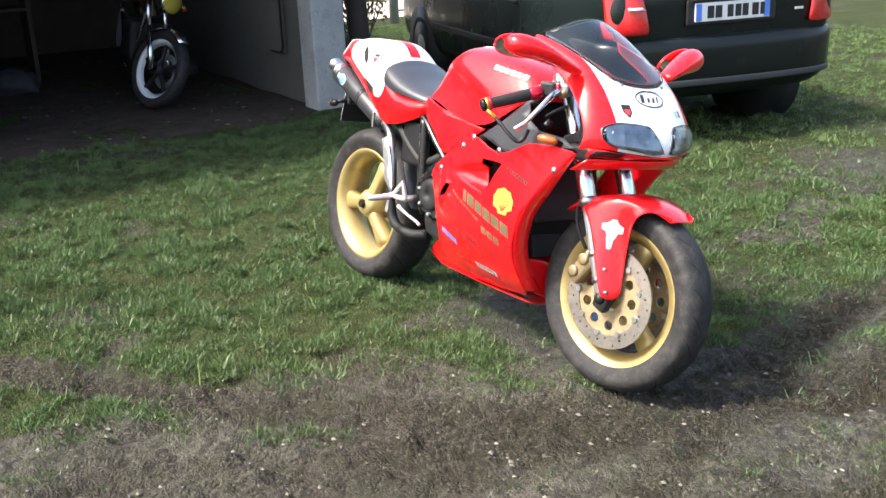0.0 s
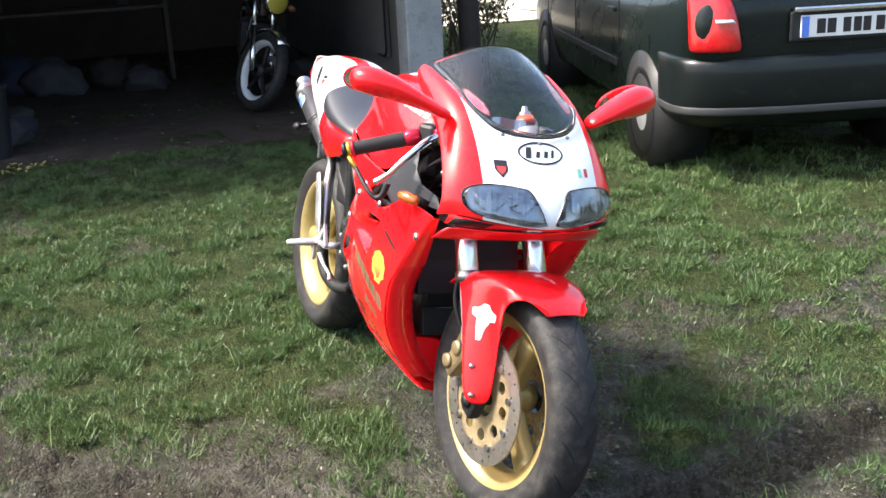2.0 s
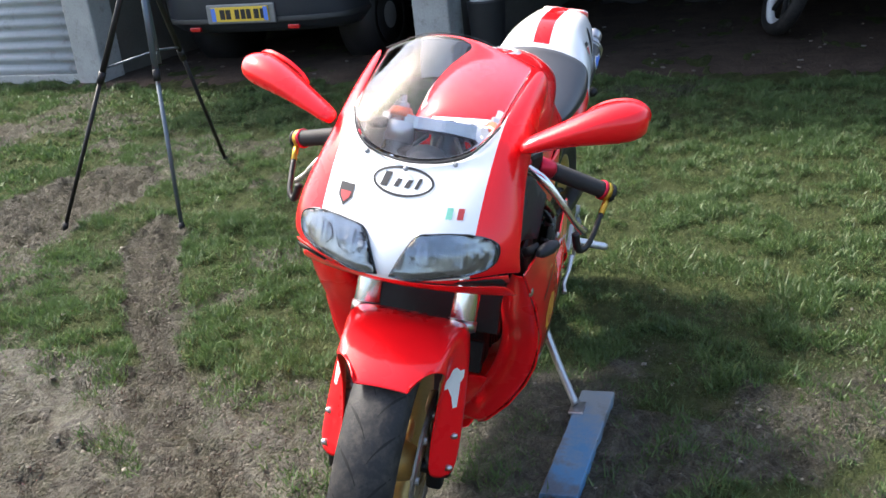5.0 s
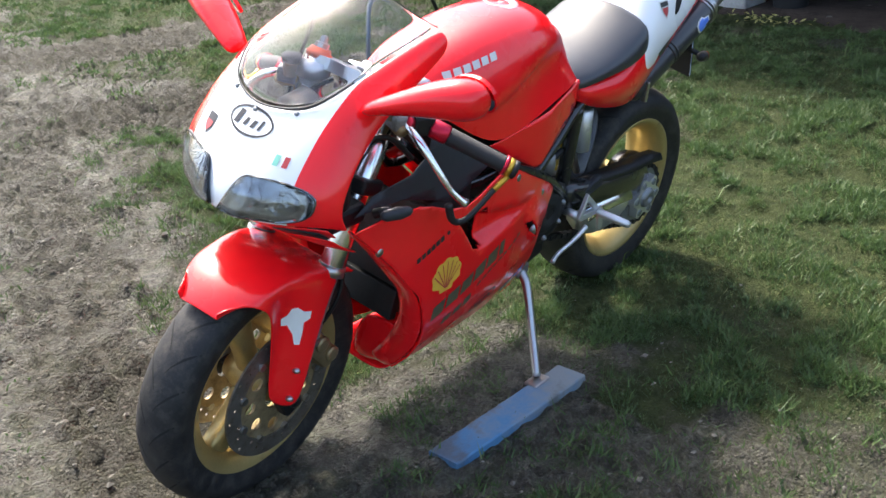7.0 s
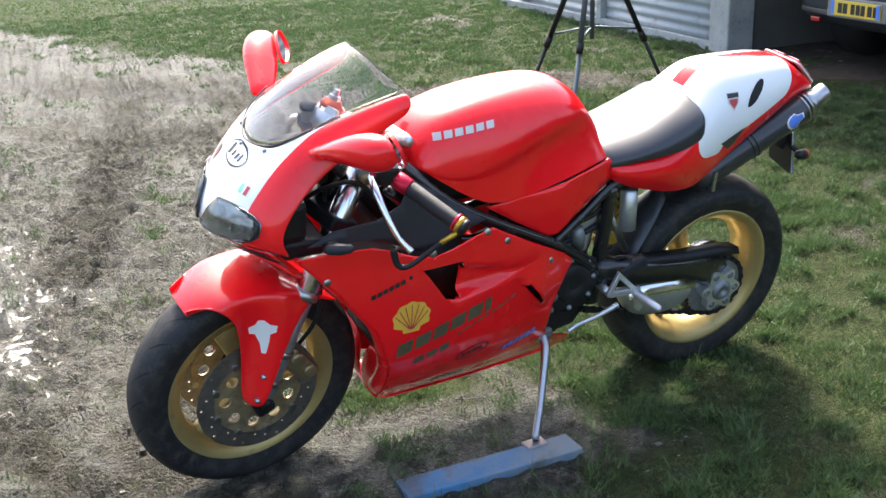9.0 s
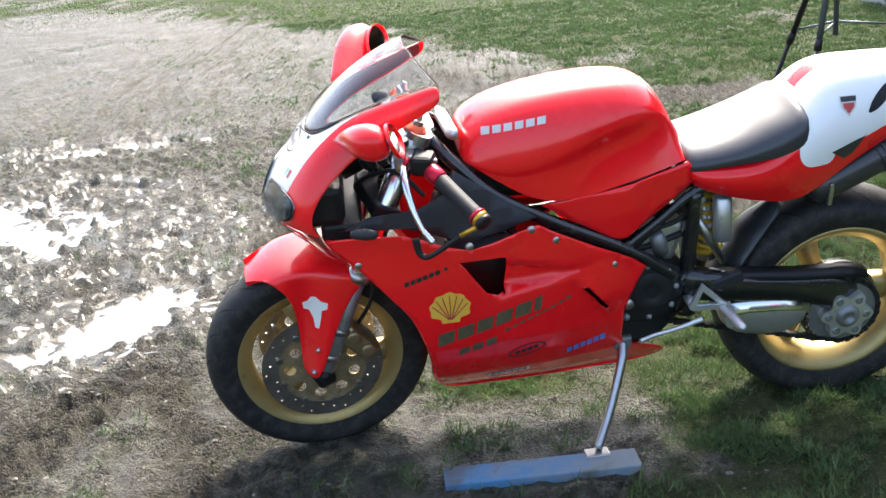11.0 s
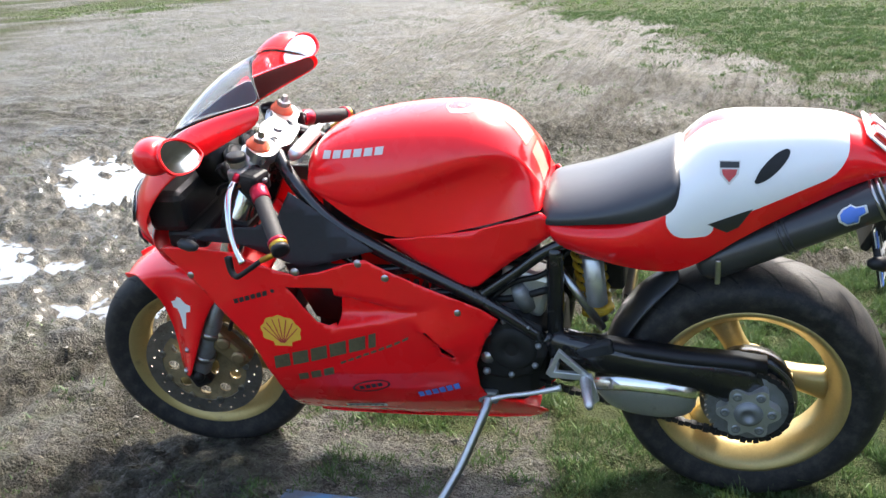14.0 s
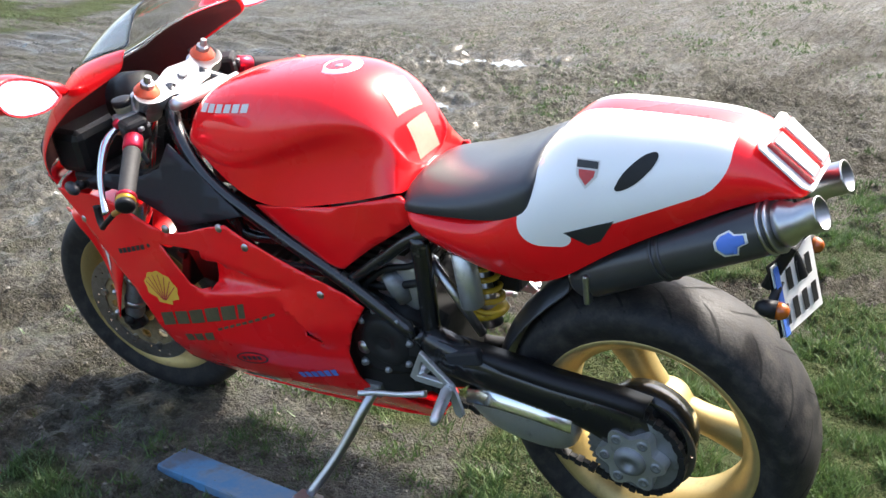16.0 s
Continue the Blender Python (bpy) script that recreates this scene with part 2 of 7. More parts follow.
def sheet(outline, holes=(), step=0.04, to3d=None):
    """A flat outline with holes, cut into a grid of cells and laid into space by to3d(u, v)."""
    from mathutils.geometry import tessellate_polygon
    loops = [[Vector((u, v, 0)) for u, v in loop] for loop in (outline, *holes)]
    flat = [p for loop in loops for p in loop]
    bm = bmesh.new()
    vs = [bm.verts.new(p) for p in flat]
    for tri in tessellate_polygon(loops):
        try:
            bm.faces.new([vs[i] for i in tri])
        except ValueError:
            pass
    if step:
        for k in (0, 1):
            lo, hi = min(p[k] for p in flat), max(p[k] for p in flat)
            for i in range(int(math.floor(lo / step)), int(math.ceil(hi / step)) + 1):
                no = Vector((1, 0, 0)) if k == 0 else Vector((0, 1, 0))
                bmesh.ops.bisect_plane(bm, geom=bm.verts[:] + bm.edges[:] + bm.faces[:], plane_co=no * (i * step), plane_no=no, dist=1e-5)
    if to3d:
        for v in bm.verts:
            v.co = to3d(v.co.x, v.co.y)
    return bm


def disc_pts(cx, cy, r, n=16, a0=0.0):
    return [(cx + r * math.cos(a0 + 2 * math.pi * i / n), cy + r * math.sin(a0 + 2 * math.pi * i / n)) for i in range(n)]


def lerp_table(table, x):
    table = sorted(table)
    if x <= table[0][0]:
        return table[0][1]
    for (a, va), (b, vb) in zip(table, table[1:]):
        if x <= b:
            k = (x - a) / (b - a)
            return va + (vb - va) * k
    return table[-1][1]


# ---- ground ----
def lattice(ix, iy, seed):
    h = (ix * 374761393 + iy * 668265263 + seed * 1442695041) & 0xFFFFFFFF
    h = ((h ^ (h >> 13)) * 1274126177) & 0xFFFFFFFF
    return ((h ^ (h >> 16)) & 0xFFFF) / 65535.0


def value_noise(x, y, scale, seed=0, octaves=4):
    """Smooth noise, 0 to 1, on arrays."""
    x, y = np.asarray(x, float) * scale, np.asarray(y, float) * scale
    total, amp, norm = 0.0, 1.0, 0.0
    for o in range(octaves):
        fx, fy = np.floor(x), np.floor(y)
        ix, iy = fx.astype(np.int64) & 0xFFFFF, fy.astype(np.int64) & 0xFFFFF
        u, v = x - fx, y - fy
        u, v = u * u * (3 - 2 * u), v * v * (3 - 2 * v)
        s = seed + 17 * o
        a, b = lattice(ix, iy, s), lattice(ix + 1, iy, s)
        c, d = lattice(ix, iy + 1, s), lattice(ix + 1, iy + 1, s)
        total = total + amp * ((a * (1 - u) + b * u) * (1 - v) + (c * (1 - u) + d * u) * v)
        norm, amp = norm + amp, amp * 0.5
        x, y = x * 2.03 + 5.1, y * 2.03 + 9.7
    return total / norm


def smoothstep(a, b, x):
    t = np.clip((np.asarray(x, float) - a) / (b - a), 0, 1)
    return t * t * (3 - 2 * t)


# puddles: centre, half axes, turn in degrees
PUDDLES = [(2.95, -2.45, 0.85, 0.42, 150), (1.72, -0.90, 0.34, 0.20, 60), (2.75, -4.25, 0.42, 0.18, 20), (2.3, -3.1, 0.26, 0.10, 160), (2.70, -1.12, 0.55, 0.24, 145), (5.2, -3.4, 0.9, 0.2, 10)]


def puddle_depth(x, y, reach=1.4):
    """How deep a point lies in the hollows; a larger reach takes in the wet ground round them."""
    d = np.zeros_like(np.asarray(x, float))
    wob = (value_noise(x, y, 3.4, 41, 5) - 0.5) * 1.9 + (value_noise(x, y, 18.0, 43, 4) - 0.5) * 1.7
    for cx, cy, a, b, turn in PUDDLES:
        c, s = math.cos(radians(turn)), math.sin(radians(turn))
        u, v = (x - cx) * c + (y - cy) * s, -(x - cx) * s + (y - cy) * c
        d = np.maximum(d, reach - np.sqrt((u / a) ** 2 + (v / b) ** 2) + wob)
    return np.clip(d, 0, 1)


# wheel tracks: half width, lug spacing and the line they follow
TRACKS = [
    (0.36, 0.095, [(1.2, -6.6), (0.2, -5.6), (-0.75, -4.75), (-1.5, -4.4), (-2.6, -4.5)]),
    (0.32, 0.095, [(1.0, -4.6), (0.15, -3.75), (-0.45, -3.05), (-1.1, -2.75), (-1.7, -2.8)]),
    (0.16, 0.080, [(1.5, 1.6), (1.05, 0.2), (0.72, -0.9), (0.42, -1.75), (0.10, -2.8), (-0.2, -4.2), (-0.2, -6.0)]),
    (0.16, 0.080, [(2.1, 1.2), (1.6, -0.1), (1.25, -1.3), (1.0, -2.6), (0.7, -4.6), (0.6, -6.5)]),
    (0.10, 0.075, [(0.9, 2.4), (0.72, 1.3), (0.95, 0.5), (1.4, -0.4), (2.0, -1.6)]),
    (0.10, 0.075, [(-1.2, -2.0), (-0.3, -1.35), (0.4, -0.75), (1.0, 0.1), (1.5, 1.2)]),
]


def track_lines(x, y):
    """How far a point lies in a wheel track, and the lug wave along it."""
    best, lug = np.zeros_like(x), np.zeros_like(x)
    wob = (value_noise(x, y, 3.5, 51, 3) - 0.5) * 0.16
    for half, pitch, line in TRACKS:
        run = 0.0
        for (ax, ay), (bx, by) in zip(line, line[1:]):
            L = math.hypot(bx - ax, by - ay)
            dx, dy = (bx - ax) / L, (by - ay) / L
            s = np.clip((x - ax) * dx + (y - ay) * dy, 0, L)
            side = (x - ax) * -dy + (y - ay) * dx
            d = np.hypot(x - ax - s * dx, y - ay - s * dy) + wob
            k = 1 - smoothstep(half * 0.6, half * 1.5, d)
            wave = np.sin((run + s + np.abs(side) * 0.6) * 6.2832 / pitch)
            lug = np.where(k > best, wave, lug)
            best = np.maximum(best, k)
            run += L
    ends = smoothstep(0.36, 0.56, value_noise(x, y, 0.8, 63, 3))
    return best * (0.55 + 0.45 * ends), lug


_TX, _TY, _TS = -3.4, -7.6, 0.02
_tx, _ty = np.meshgrid(np.arange(-3.4, 3.0, _TS), np.arange(-7.6, 3.4, _TS), indexing="ij")
TRACK_MAP = [np.where((_tx < -3.3) | (_tx > 2.9) | (_ty < -7.5) | (_ty > 3.3), 0.0, a) for a in track_lines(_tx, _ty)]


def track_share(x, y):
    """The two values of track_lines, looked up in a fine map."""
    x, y = np.asarray(x, float), np.asarray(y, float)
    nx, ny = TRACK_MAP[0].shape
    u, v = np.clip((x - _TX) / _TS, 0, nx - 1.001), np.clip((y - _TY) / _TS, 0, ny - 1.001)
    i, j = u.astype(int), v.astype(int)
    u, v = u - i, v - j
    return [(m[i, j] * (1 - u) + m[i + 1, j] * u) * (1 - v) + (m[i, j + 1] * (1 - u) + m[i + 1, j + 1] * u) * v for m in TRACK_MAP]


def mud_share(x, y):
    """1 on the bare drive, 0 on the lawn."""
    x, y = np.asarray(x, float), np.asarray(y, float)
    left = np.interp(y, [-13, -10.5, -8.8, -7.2, -6, -4.6, -3.4, -2.5, -1.2, 0, 1, 2.2, 4, 9], [4.0, 1.7, 0.7, -0.2, -0.55, -0.75, -0.55, -0.5, -0.05, 0.42, 0.75, 0.9, 1.0, 1.0])
    right = np.interp(y, [-14, -9, -4, 0, 5, 12], [9.0, 9.6, 7.2, 6.2, 5.5, 5.2])
    n = (value_noise(x, y, 0.9, 3, 5) - 0.5) * 2.4
    e = np.minimum(x - left, right - x) + n
    m = smoothstep(-0.55, 0.65, e)
    m = m * smoothstep(-20, -12, y + (value_noise(x, y, 0.5, 8, 4) - 0.5) * 9)
    # worn places in the lawn
    m = np.maximum(m, 0.55 * smoothstep(0.56, 0.74, value_noise(x, y, 1.6, 77, 4)))
    trodden = smoothstep(-1.3, 0.5, x + 0.25 * y) * smoothstep(0.40, 0.60, value_noise(x, y, 2.3, 79, 4))
    m = np.maximum(m, 0.72 * trodden)
    under = np.exp(-(((x - 0.35) / 0.75) ** 2 + ((y - 0.25) / 0.45) ** 2))
    m = np.maximum(m, 0.85 * smoothstep(0.30, 0.75, under + (value_noise(x, y, 4.2, 83, 4) - 0.5) * 0.9))
    return np.clip(np.maximum(m, 0.95 * np.minimum(1, track_share(x, y)[0] * 1.5)), 0, 1)


def ground_z(x, y):
    x, y = np.asarray(x, float), np.asarray(y, float)
    m = mud_share(x, y)
    rough = (value_noise(x, y, 3.2, 9, 4) - 0.5) * 0.022 + (value_noise(x, y, 11.0, 12, 4) - 0.5) * 0.036 * (0.50 + 0.35 * m)
    clod = smoothstep(0.50, 0.66, value_noise(x, y, 21.0, 19, 3)) * 0.030 * (0.30 + 0.70 * m)
    tussock = smoothstep(0.38, 0.66, value_noise(x, y, 10.0, 6, 3)) * 0.020 * (1 - 0.7 * m)
    near = 1.0 - np.exp(-(((x - 0.05) / 1.1) ** 2 + ((y - 0.15) / 0.55) ** 2))
    tr, lug = track_share(x, y)
    ruts = tr * (-0.028 + 0.019 * lug)
    far = 1 - smoothstep(14, 40, np.hypot(x, y))
    pool = smoothstep(0.0, 0.35, puddle_depth(x, y))
    return ((rough + clod + tussock) * (0.35 + 0.65 * near) * (1 - 0.62 * pool) + ruts * near * (1 - pool)) * far - 0.05 * puddle_depth(x, y) + 0.011 * (1 - near)


def axis_steps(lo, hi, step, reach):
    mid = list(np.arange(lo, hi + 1e-6, step))
    out, s, v = [], step, hi
    while v < reach:
        s *= 1.09
        v += s
        out.append(v)
    low, s, v = [], step, lo
    while v > -reach:
        s *= 1.09
        v -= s
        low.append(v)
    return np.array(low[::-1] + mid + out)


def ground_material():
    m, nt, p = nodes_of("earth_and_turf")
    vec = nt.nodes.new("ShaderNodeTexCoord").outputs["Object"]
    att = nt.nodes.new("ShaderNodeAttribute")
    att.attribute_name = "mud"
    n1, n2, n3 = noise_node(nt, vec, 2.2, 6.0, 0.65), noise_node(nt, vec, 26.0, 6.0, 0.7), noise_node(nt, vec, 190.0, 3.0, 0.7)
    vor = nt.nodes.new("ShaderNodeTexVoronoi")
    vor.inputs["Scale"].default_value = 62.0
    nt.links.new(vec, vor.inputs["Vector"])
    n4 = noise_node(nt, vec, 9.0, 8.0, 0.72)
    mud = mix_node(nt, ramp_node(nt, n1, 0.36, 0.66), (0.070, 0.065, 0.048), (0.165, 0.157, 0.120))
    # noise blotches paint moist, shaded hollows between clods into the colour
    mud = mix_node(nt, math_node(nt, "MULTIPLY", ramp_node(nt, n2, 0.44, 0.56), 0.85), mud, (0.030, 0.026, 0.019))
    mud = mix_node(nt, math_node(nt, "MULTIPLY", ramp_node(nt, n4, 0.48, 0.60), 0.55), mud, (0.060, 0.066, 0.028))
    trk = nt.nodes.new("ShaderNodeAttribute")
    trk.attribute_name = "track"
    mud = mix_node(nt, math_node(nt, "MULTIPLY", trk.outputs["Fac"], 0.55), mud, (0.040, 0.035, 0.026))
    grit = nt.nodes.new("ShaderNodeTexVoronoi")
    grit.inputs["Scale"].default_value = 115.0
    nt.links.new(vec, grit.inputs["Vector"])
    gsep = nt.nodes.new("ShaderNodeSeparateColor")
    nt.links.new(grit.outputs["Color"], gsep.inputs[0])
    mud = mix_node(nt, math_node(nt, "MULTIPLY", ramp_node(nt, gsep.outputs[0], 0.70, 0.98), 0.35), mud, (0.22, 0.21, 0.175))
    mud = mix_node(nt, math_node(nt, "MULTIPLY", ramp_node(nt, gsep.outputs[1], 0.60, 0.95), 0.35), mud, (0.040, 0.036, 0.026))
    stone = lt(nt, vor.outputs["Distance"], 0.22)
    sel = gt(nt, n3, 0.56)
    mud = mix_node(nt, math_node(nt, "MULTIPLY", both(nt, stone, sel), 0.40), mud, (0.30, 0.275, 0.22))
    turf = mix_node(nt, ramp_node(nt, n2, 0.3, 0.7), (0.032, 0.042, 0.016), (0.085, 0.106, 0.040))
    fac = math_node(nt, "ADD", att.outputs["Fac"], math_node(nt, "MULTIPLY", math_node(nt, "SUBTRACT", n2, 0.5), 0.9))
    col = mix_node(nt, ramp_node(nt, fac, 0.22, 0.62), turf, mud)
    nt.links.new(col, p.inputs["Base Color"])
    wet = ramp_node(nt, n1, 0.40, 0.62)
    bare = ramp_node(nt, fac, 0.35, 0.75)
    r = math_node(nt, "ADD", math_node(nt, "MULTIPLY", wet, 0.24), 0.43)
    r = math_node(nt, "ADD", r, math_node(nt, "MULTIPLY", math_node(nt, "SUBTRACT", 1.0, bare), 0.30))
    damp = nt.nodes.new("ShaderNodeAttribute")
    damp.attribute_name = "damp"
    film = math_node(nt, "MULTIPLY", damp.outputs["Fac"], ramp_node(nt, n4, 0.40, 0.58))
    r = math_node(nt, "SUBTRACT", r, math_node(nt, "MULTIPLY", film, 0.24))
    nt.links.new(r, p.inputs["Roughness"])
    nt.links.new(math_node(nt, "MULTIPLY", film, 0.55), p.inputs["Coat Weight"])
    p.inputs["Coat Roughness"].default_value = 0.22
    nt.links.new(math_node(nt, "ADD", math_node(nt, "MULTIPLY", bare, math_node(nt, "SUBTRACT", 0.24, math_node(nt, "MULTIPLY", trk.outputs["Fac"], 0.22))), 0.10), p.inputs["Specular IOR Level"])
    h = math_node(nt, "ADD", math_node(nt, "MULTIPLY", n2, 0.8), math_node(nt, "MULTIPLY", n3, 0.25))
    h = math_node(nt, "ADD", h, math_node(nt, "MULTIPLY", n4, 0.5))
    h = math_node(nt, "SUBTRACT", h, math_node(nt, "MULTIPLY", grit.outputs["Distance"], 0.22))
    bump_node(nt, p, h, 1.0, 0.08)
    return m


def build_ground():
    xs, ys = axis_steps(-3.6, 3.4, 0.0195, 420), axis_steps(-4.2, 2.0, 0.0195, 420)
    X, Y = np.meshgrid(xs, ys, indexing="ij")
    Z, MU = ground_z(X, Y), mud_share(X, Y)
    co = np.stack([X, Y, Z], -1).reshape(-1, 3)
    nx, ny = len(xs), len(ys)
    a = (np.arange(nx - 1)[:, None] * ny + np.arange(ny - 1)[None, :]).ravel()
    faces = np.stack([a, a + ny, a + ny + 1, a + 1], -1)
    me = bpy.data.meshes.new("ground")
    me.from_pydata(co.tolist(), [], faces.tolist())
    at = me.attributes.new("mud", "FLOAT", "POINT")
    at.data.foreach_set("value", MU.ravel().astype(np.float32))
    at = me.attributes.new("track", "FLOAT", "POINT")
    at.data.foreach_set("value", track_share(X, Y)[0].ravel().astype(np.float32))
    at = me.attributes.new("damp", "FLOAT", "POINT")
    at.data.foreach_set("value", puddle_depth(X, Y, 2.4).ravel().astype(np.float32))
    me.polygons.foreach_set("use_smooth", np.ones(len(me.polygons), bool))
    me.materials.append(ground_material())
    return tagged(new("ground", me), "patchy lawn and muddy gravel drive with ruts and puddles", "ground", kind="structure")


GROUND = build_ground()


def puddle_water():
    m, nt, p = nodes_of("puddle_water")
    p.inputs["Base Color"].default_value = (0.10, 0.09, 0.07, 1)
    p.inputs["Coat Weight"].default_value = 1.0
    p.inputs["Coat IOR"].default_value = 1.45
    p.inputs["Roughness"].default_value = 0.03
    p.inputs["IOR"].default_value = 1.33
    p.inputs["Specular IOR Level"].default_value = 1.0
    vec = nt.nodes.new("ShaderNodeTexCoord").outputs["Object"]
    bump_node(nt, p, noise_node(nt, vec, 14.0, 3.0), 0.10, 0.02)
    for i, (cx, cy, a, b, turn) in enumerate(PUDDLES):
        bm = sheet(disc_pts(0, 0, 1.0, 40), step=0.25)
        c, s = math.cos(radians(turn)), math.sin(radians(turn))
        for v in bm.verts:
            u, w = v.co.x * a * 1.75, v.co.y * b * 1.75
            v.co = (cx + u * c - w * s, cy + u * s + w * c, -0.014 - 0.002 * i)
        ob = part("puddle_water", bm, m)
        tagged(ob, "shallow rain puddle reflecting the sky in the gravel drive", "puddle", "puddles on the drive", "structure")


puddle_water()


# ---- open shed with concrete posts ----
M_CONC = mat("weathered_concrete", (0.34, 0.35, 0.34), 0.85, var=0.22, scale=5, fine=70, bump=0.35, dirt=0.25, dirt_col=(0.16, 0.15, 0.12))
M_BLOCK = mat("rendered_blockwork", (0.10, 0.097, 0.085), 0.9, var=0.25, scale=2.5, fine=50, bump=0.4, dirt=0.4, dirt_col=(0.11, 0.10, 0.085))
M_TIMBER = mat("dark_timber_and_wall_shade", (0.06, 0.045, 0.035), 0.8, var=0.35, scale=6, bump=0.4)
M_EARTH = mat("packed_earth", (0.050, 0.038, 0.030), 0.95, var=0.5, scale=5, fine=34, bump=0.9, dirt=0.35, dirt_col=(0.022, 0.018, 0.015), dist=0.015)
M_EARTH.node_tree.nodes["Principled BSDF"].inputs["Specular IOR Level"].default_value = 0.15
M_ROOF = mat("fibre_cement", (0.22, 0.22, 0.21), 0.9, var=0.2, scale=3)
M_CORR = mat("painted_corrugated_steel", (0.42, 0.43, 0.43), 0.5, var=0.12, scale=2.2, fine=40, dirt=0.2)

SHED = Matrix.Translation((-4.20, 0.0, 0.0))
# in the shed's frame: x = 0 on the post faces, y along the front, x < 0 inside
POSTS = (-4.88, -1.83, 1.46)
BACK, HEIGHT = -5.6, 2.75


def shed():
    base = -0.02
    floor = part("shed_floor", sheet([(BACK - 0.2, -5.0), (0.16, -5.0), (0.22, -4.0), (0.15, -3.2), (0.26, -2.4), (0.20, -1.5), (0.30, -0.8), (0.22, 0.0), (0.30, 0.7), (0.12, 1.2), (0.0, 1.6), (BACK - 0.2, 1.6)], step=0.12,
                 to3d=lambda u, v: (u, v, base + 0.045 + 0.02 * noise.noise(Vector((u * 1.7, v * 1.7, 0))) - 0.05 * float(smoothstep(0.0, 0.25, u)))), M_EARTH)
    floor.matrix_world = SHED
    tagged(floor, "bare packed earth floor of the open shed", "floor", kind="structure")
    for y in POSTS:
        bm = box((-0.13, y, base + HEIGHT / 2 - 0.1), (0.26, 0.27, HEIGHT + 0.2))
        ob = part("concrete_post", bm, M_CONC, smooth=False, bevel=0.015)
        ob.matrix_world = SHED
        tagged(ob, "weathered square concrete post of the open shed", "post", "shed posts", "structure")
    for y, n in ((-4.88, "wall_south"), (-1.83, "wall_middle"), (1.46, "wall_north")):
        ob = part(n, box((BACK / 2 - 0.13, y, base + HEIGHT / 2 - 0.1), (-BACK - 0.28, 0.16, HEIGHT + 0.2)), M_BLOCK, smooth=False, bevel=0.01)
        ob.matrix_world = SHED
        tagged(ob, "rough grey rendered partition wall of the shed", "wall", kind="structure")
    # rear wall borrows the dark timber colour to paint in the shed's shade
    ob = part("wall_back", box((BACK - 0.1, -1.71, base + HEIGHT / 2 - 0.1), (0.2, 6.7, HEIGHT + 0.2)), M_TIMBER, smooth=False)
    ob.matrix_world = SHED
    tagged(ob, "rendered rear wall of the shed, coloured dark for its shade", "wall", kind="structure")
    bm = bmesh.new()
    n = 90
    rows = []
    # roof is out of view; its overhang is sized to place the shadow edge
    for x in (0.90, BACK - 0.4):
        zz = base + HEIGHT + (0.0 if x > 0 else 0.35)
        rows.append([(x, -5.25 + 7.0 * i / n, zz + 0.025 * math.sin(i * 2.1)) for i in range(n + 1)])
    grid_bm(rows, bm=bm)
    ob = part("roof", bm, M_ROOF, solid=0.05)
    ob.matrix_world = SHED
    tagged(ob, "unseen corrugated fibre cement roof of the shed, overhang set for its shadow", "roof", kind="structure")
    ob = part("beam", box((-0.13, -1.71, base + HEIGHT - 0.12), (0.2, 6.6, 0.22)), M_TIMBER, smooth=False, bevel=0.01)
    ob.matrix_world = SHED
    tagged(ob, "dark timber beam over the shed posts", "beam", kind="structure")


shed()


# ---- the motorcycle: x forward, y to its left, z up, wheels touching z = 0 ----
BIKE = thing("motorcycle", "red and white sports motorcycle with gold wheels on its side stand", "motorcycle",
             pose(0.060, 0.022, 0.002, 0, 0, 5.2) @ pose(0, 0, 0, -10.1, 0, 0))


def mirrored(pts, s):
    return [(x, y * s, z) for x, y, z in pts]


def tyre_bm(cx, R, width, seat):
    w = width / 2
    half = [(w * 0.80, seat - 0.006), (w * 0.86, seat + 0.004), (w * 0.98, seat + (R - seat) * 0.35), (w, seat + (R - seat) * 0.52), (w * 0.95, seat + (R - seat) * 0.67),
            (w * 0.80, seat + (R - seat) * 0.82), (w * 0.55, seat + (R - seat) * 0.93), (w * 0.28, seat + (R - seat) * 0.985), (0.0, R)]
    prof = half + [(-u, r) for u, r in half[-2::-1]]
    return lathe(prof, (cx, 0, R), segs=84)


def groove_bm(cx, R, width, seat, count):
    """Slanted tread grooves, a hair above the rubber."""
    w = width / 2
    tab = [(0.0, R), (w * 0.28, seat + (R - seat) * 0.985), (w * 0.55, seat + (R - seat) * 0.93), (w * 0.80, seat + (R - seat) * 0.82), (w * 0.95, seat + (R - seat) * 0.67)]
    bm = bmesh.new()
    for i in range(count):
        for s in (1, -1):
            a0 = 2 * math.pi * (i + (0.5 if s < 0 else 0)) / count
            rows = []
            for k in range(7):
                u = w * (0.10 + 0.78 * k / 6)
                a = a0 + 0.22 * (k / 6) ** 0.8
                half = 0.0044 * (1 - abs(k - 3) / 4.5) / R
                r = lerp_table(tab, u) + 0.0006
                rows.append([(cx + r * math.cos(a + d), s * u, R + r * math.sin(a + d)) for d in (-half, half)])
            grid_bm(rows, bm=bm)
    return bm


def rim_bm(cx, R, width, edge):
    """Barrel of the rim with lips and a well."""
    w = width / 2
    prof = [(-w, edge), (-w, edge + 0.010), (-w + 0.006, edge + 0.010), (-w + 0.009, edge - 0.002), (-w * 0.45, edge - 0.020), (w * 0.45, edge - 0.020), (w - 0.009, edge - 0.002), (w - 0.006, edge + 0.010),
            (w, edge + 0.010), (w, edge), (w - 0.012, edge - 0.012), (w * 0.45, edge - 0.036), (-w * 0.45, edge - 0.036), (-w + 0.012, edge - 0.012)]
    return lathe(prof, (cx, 0, R), segs=72, closed=True)


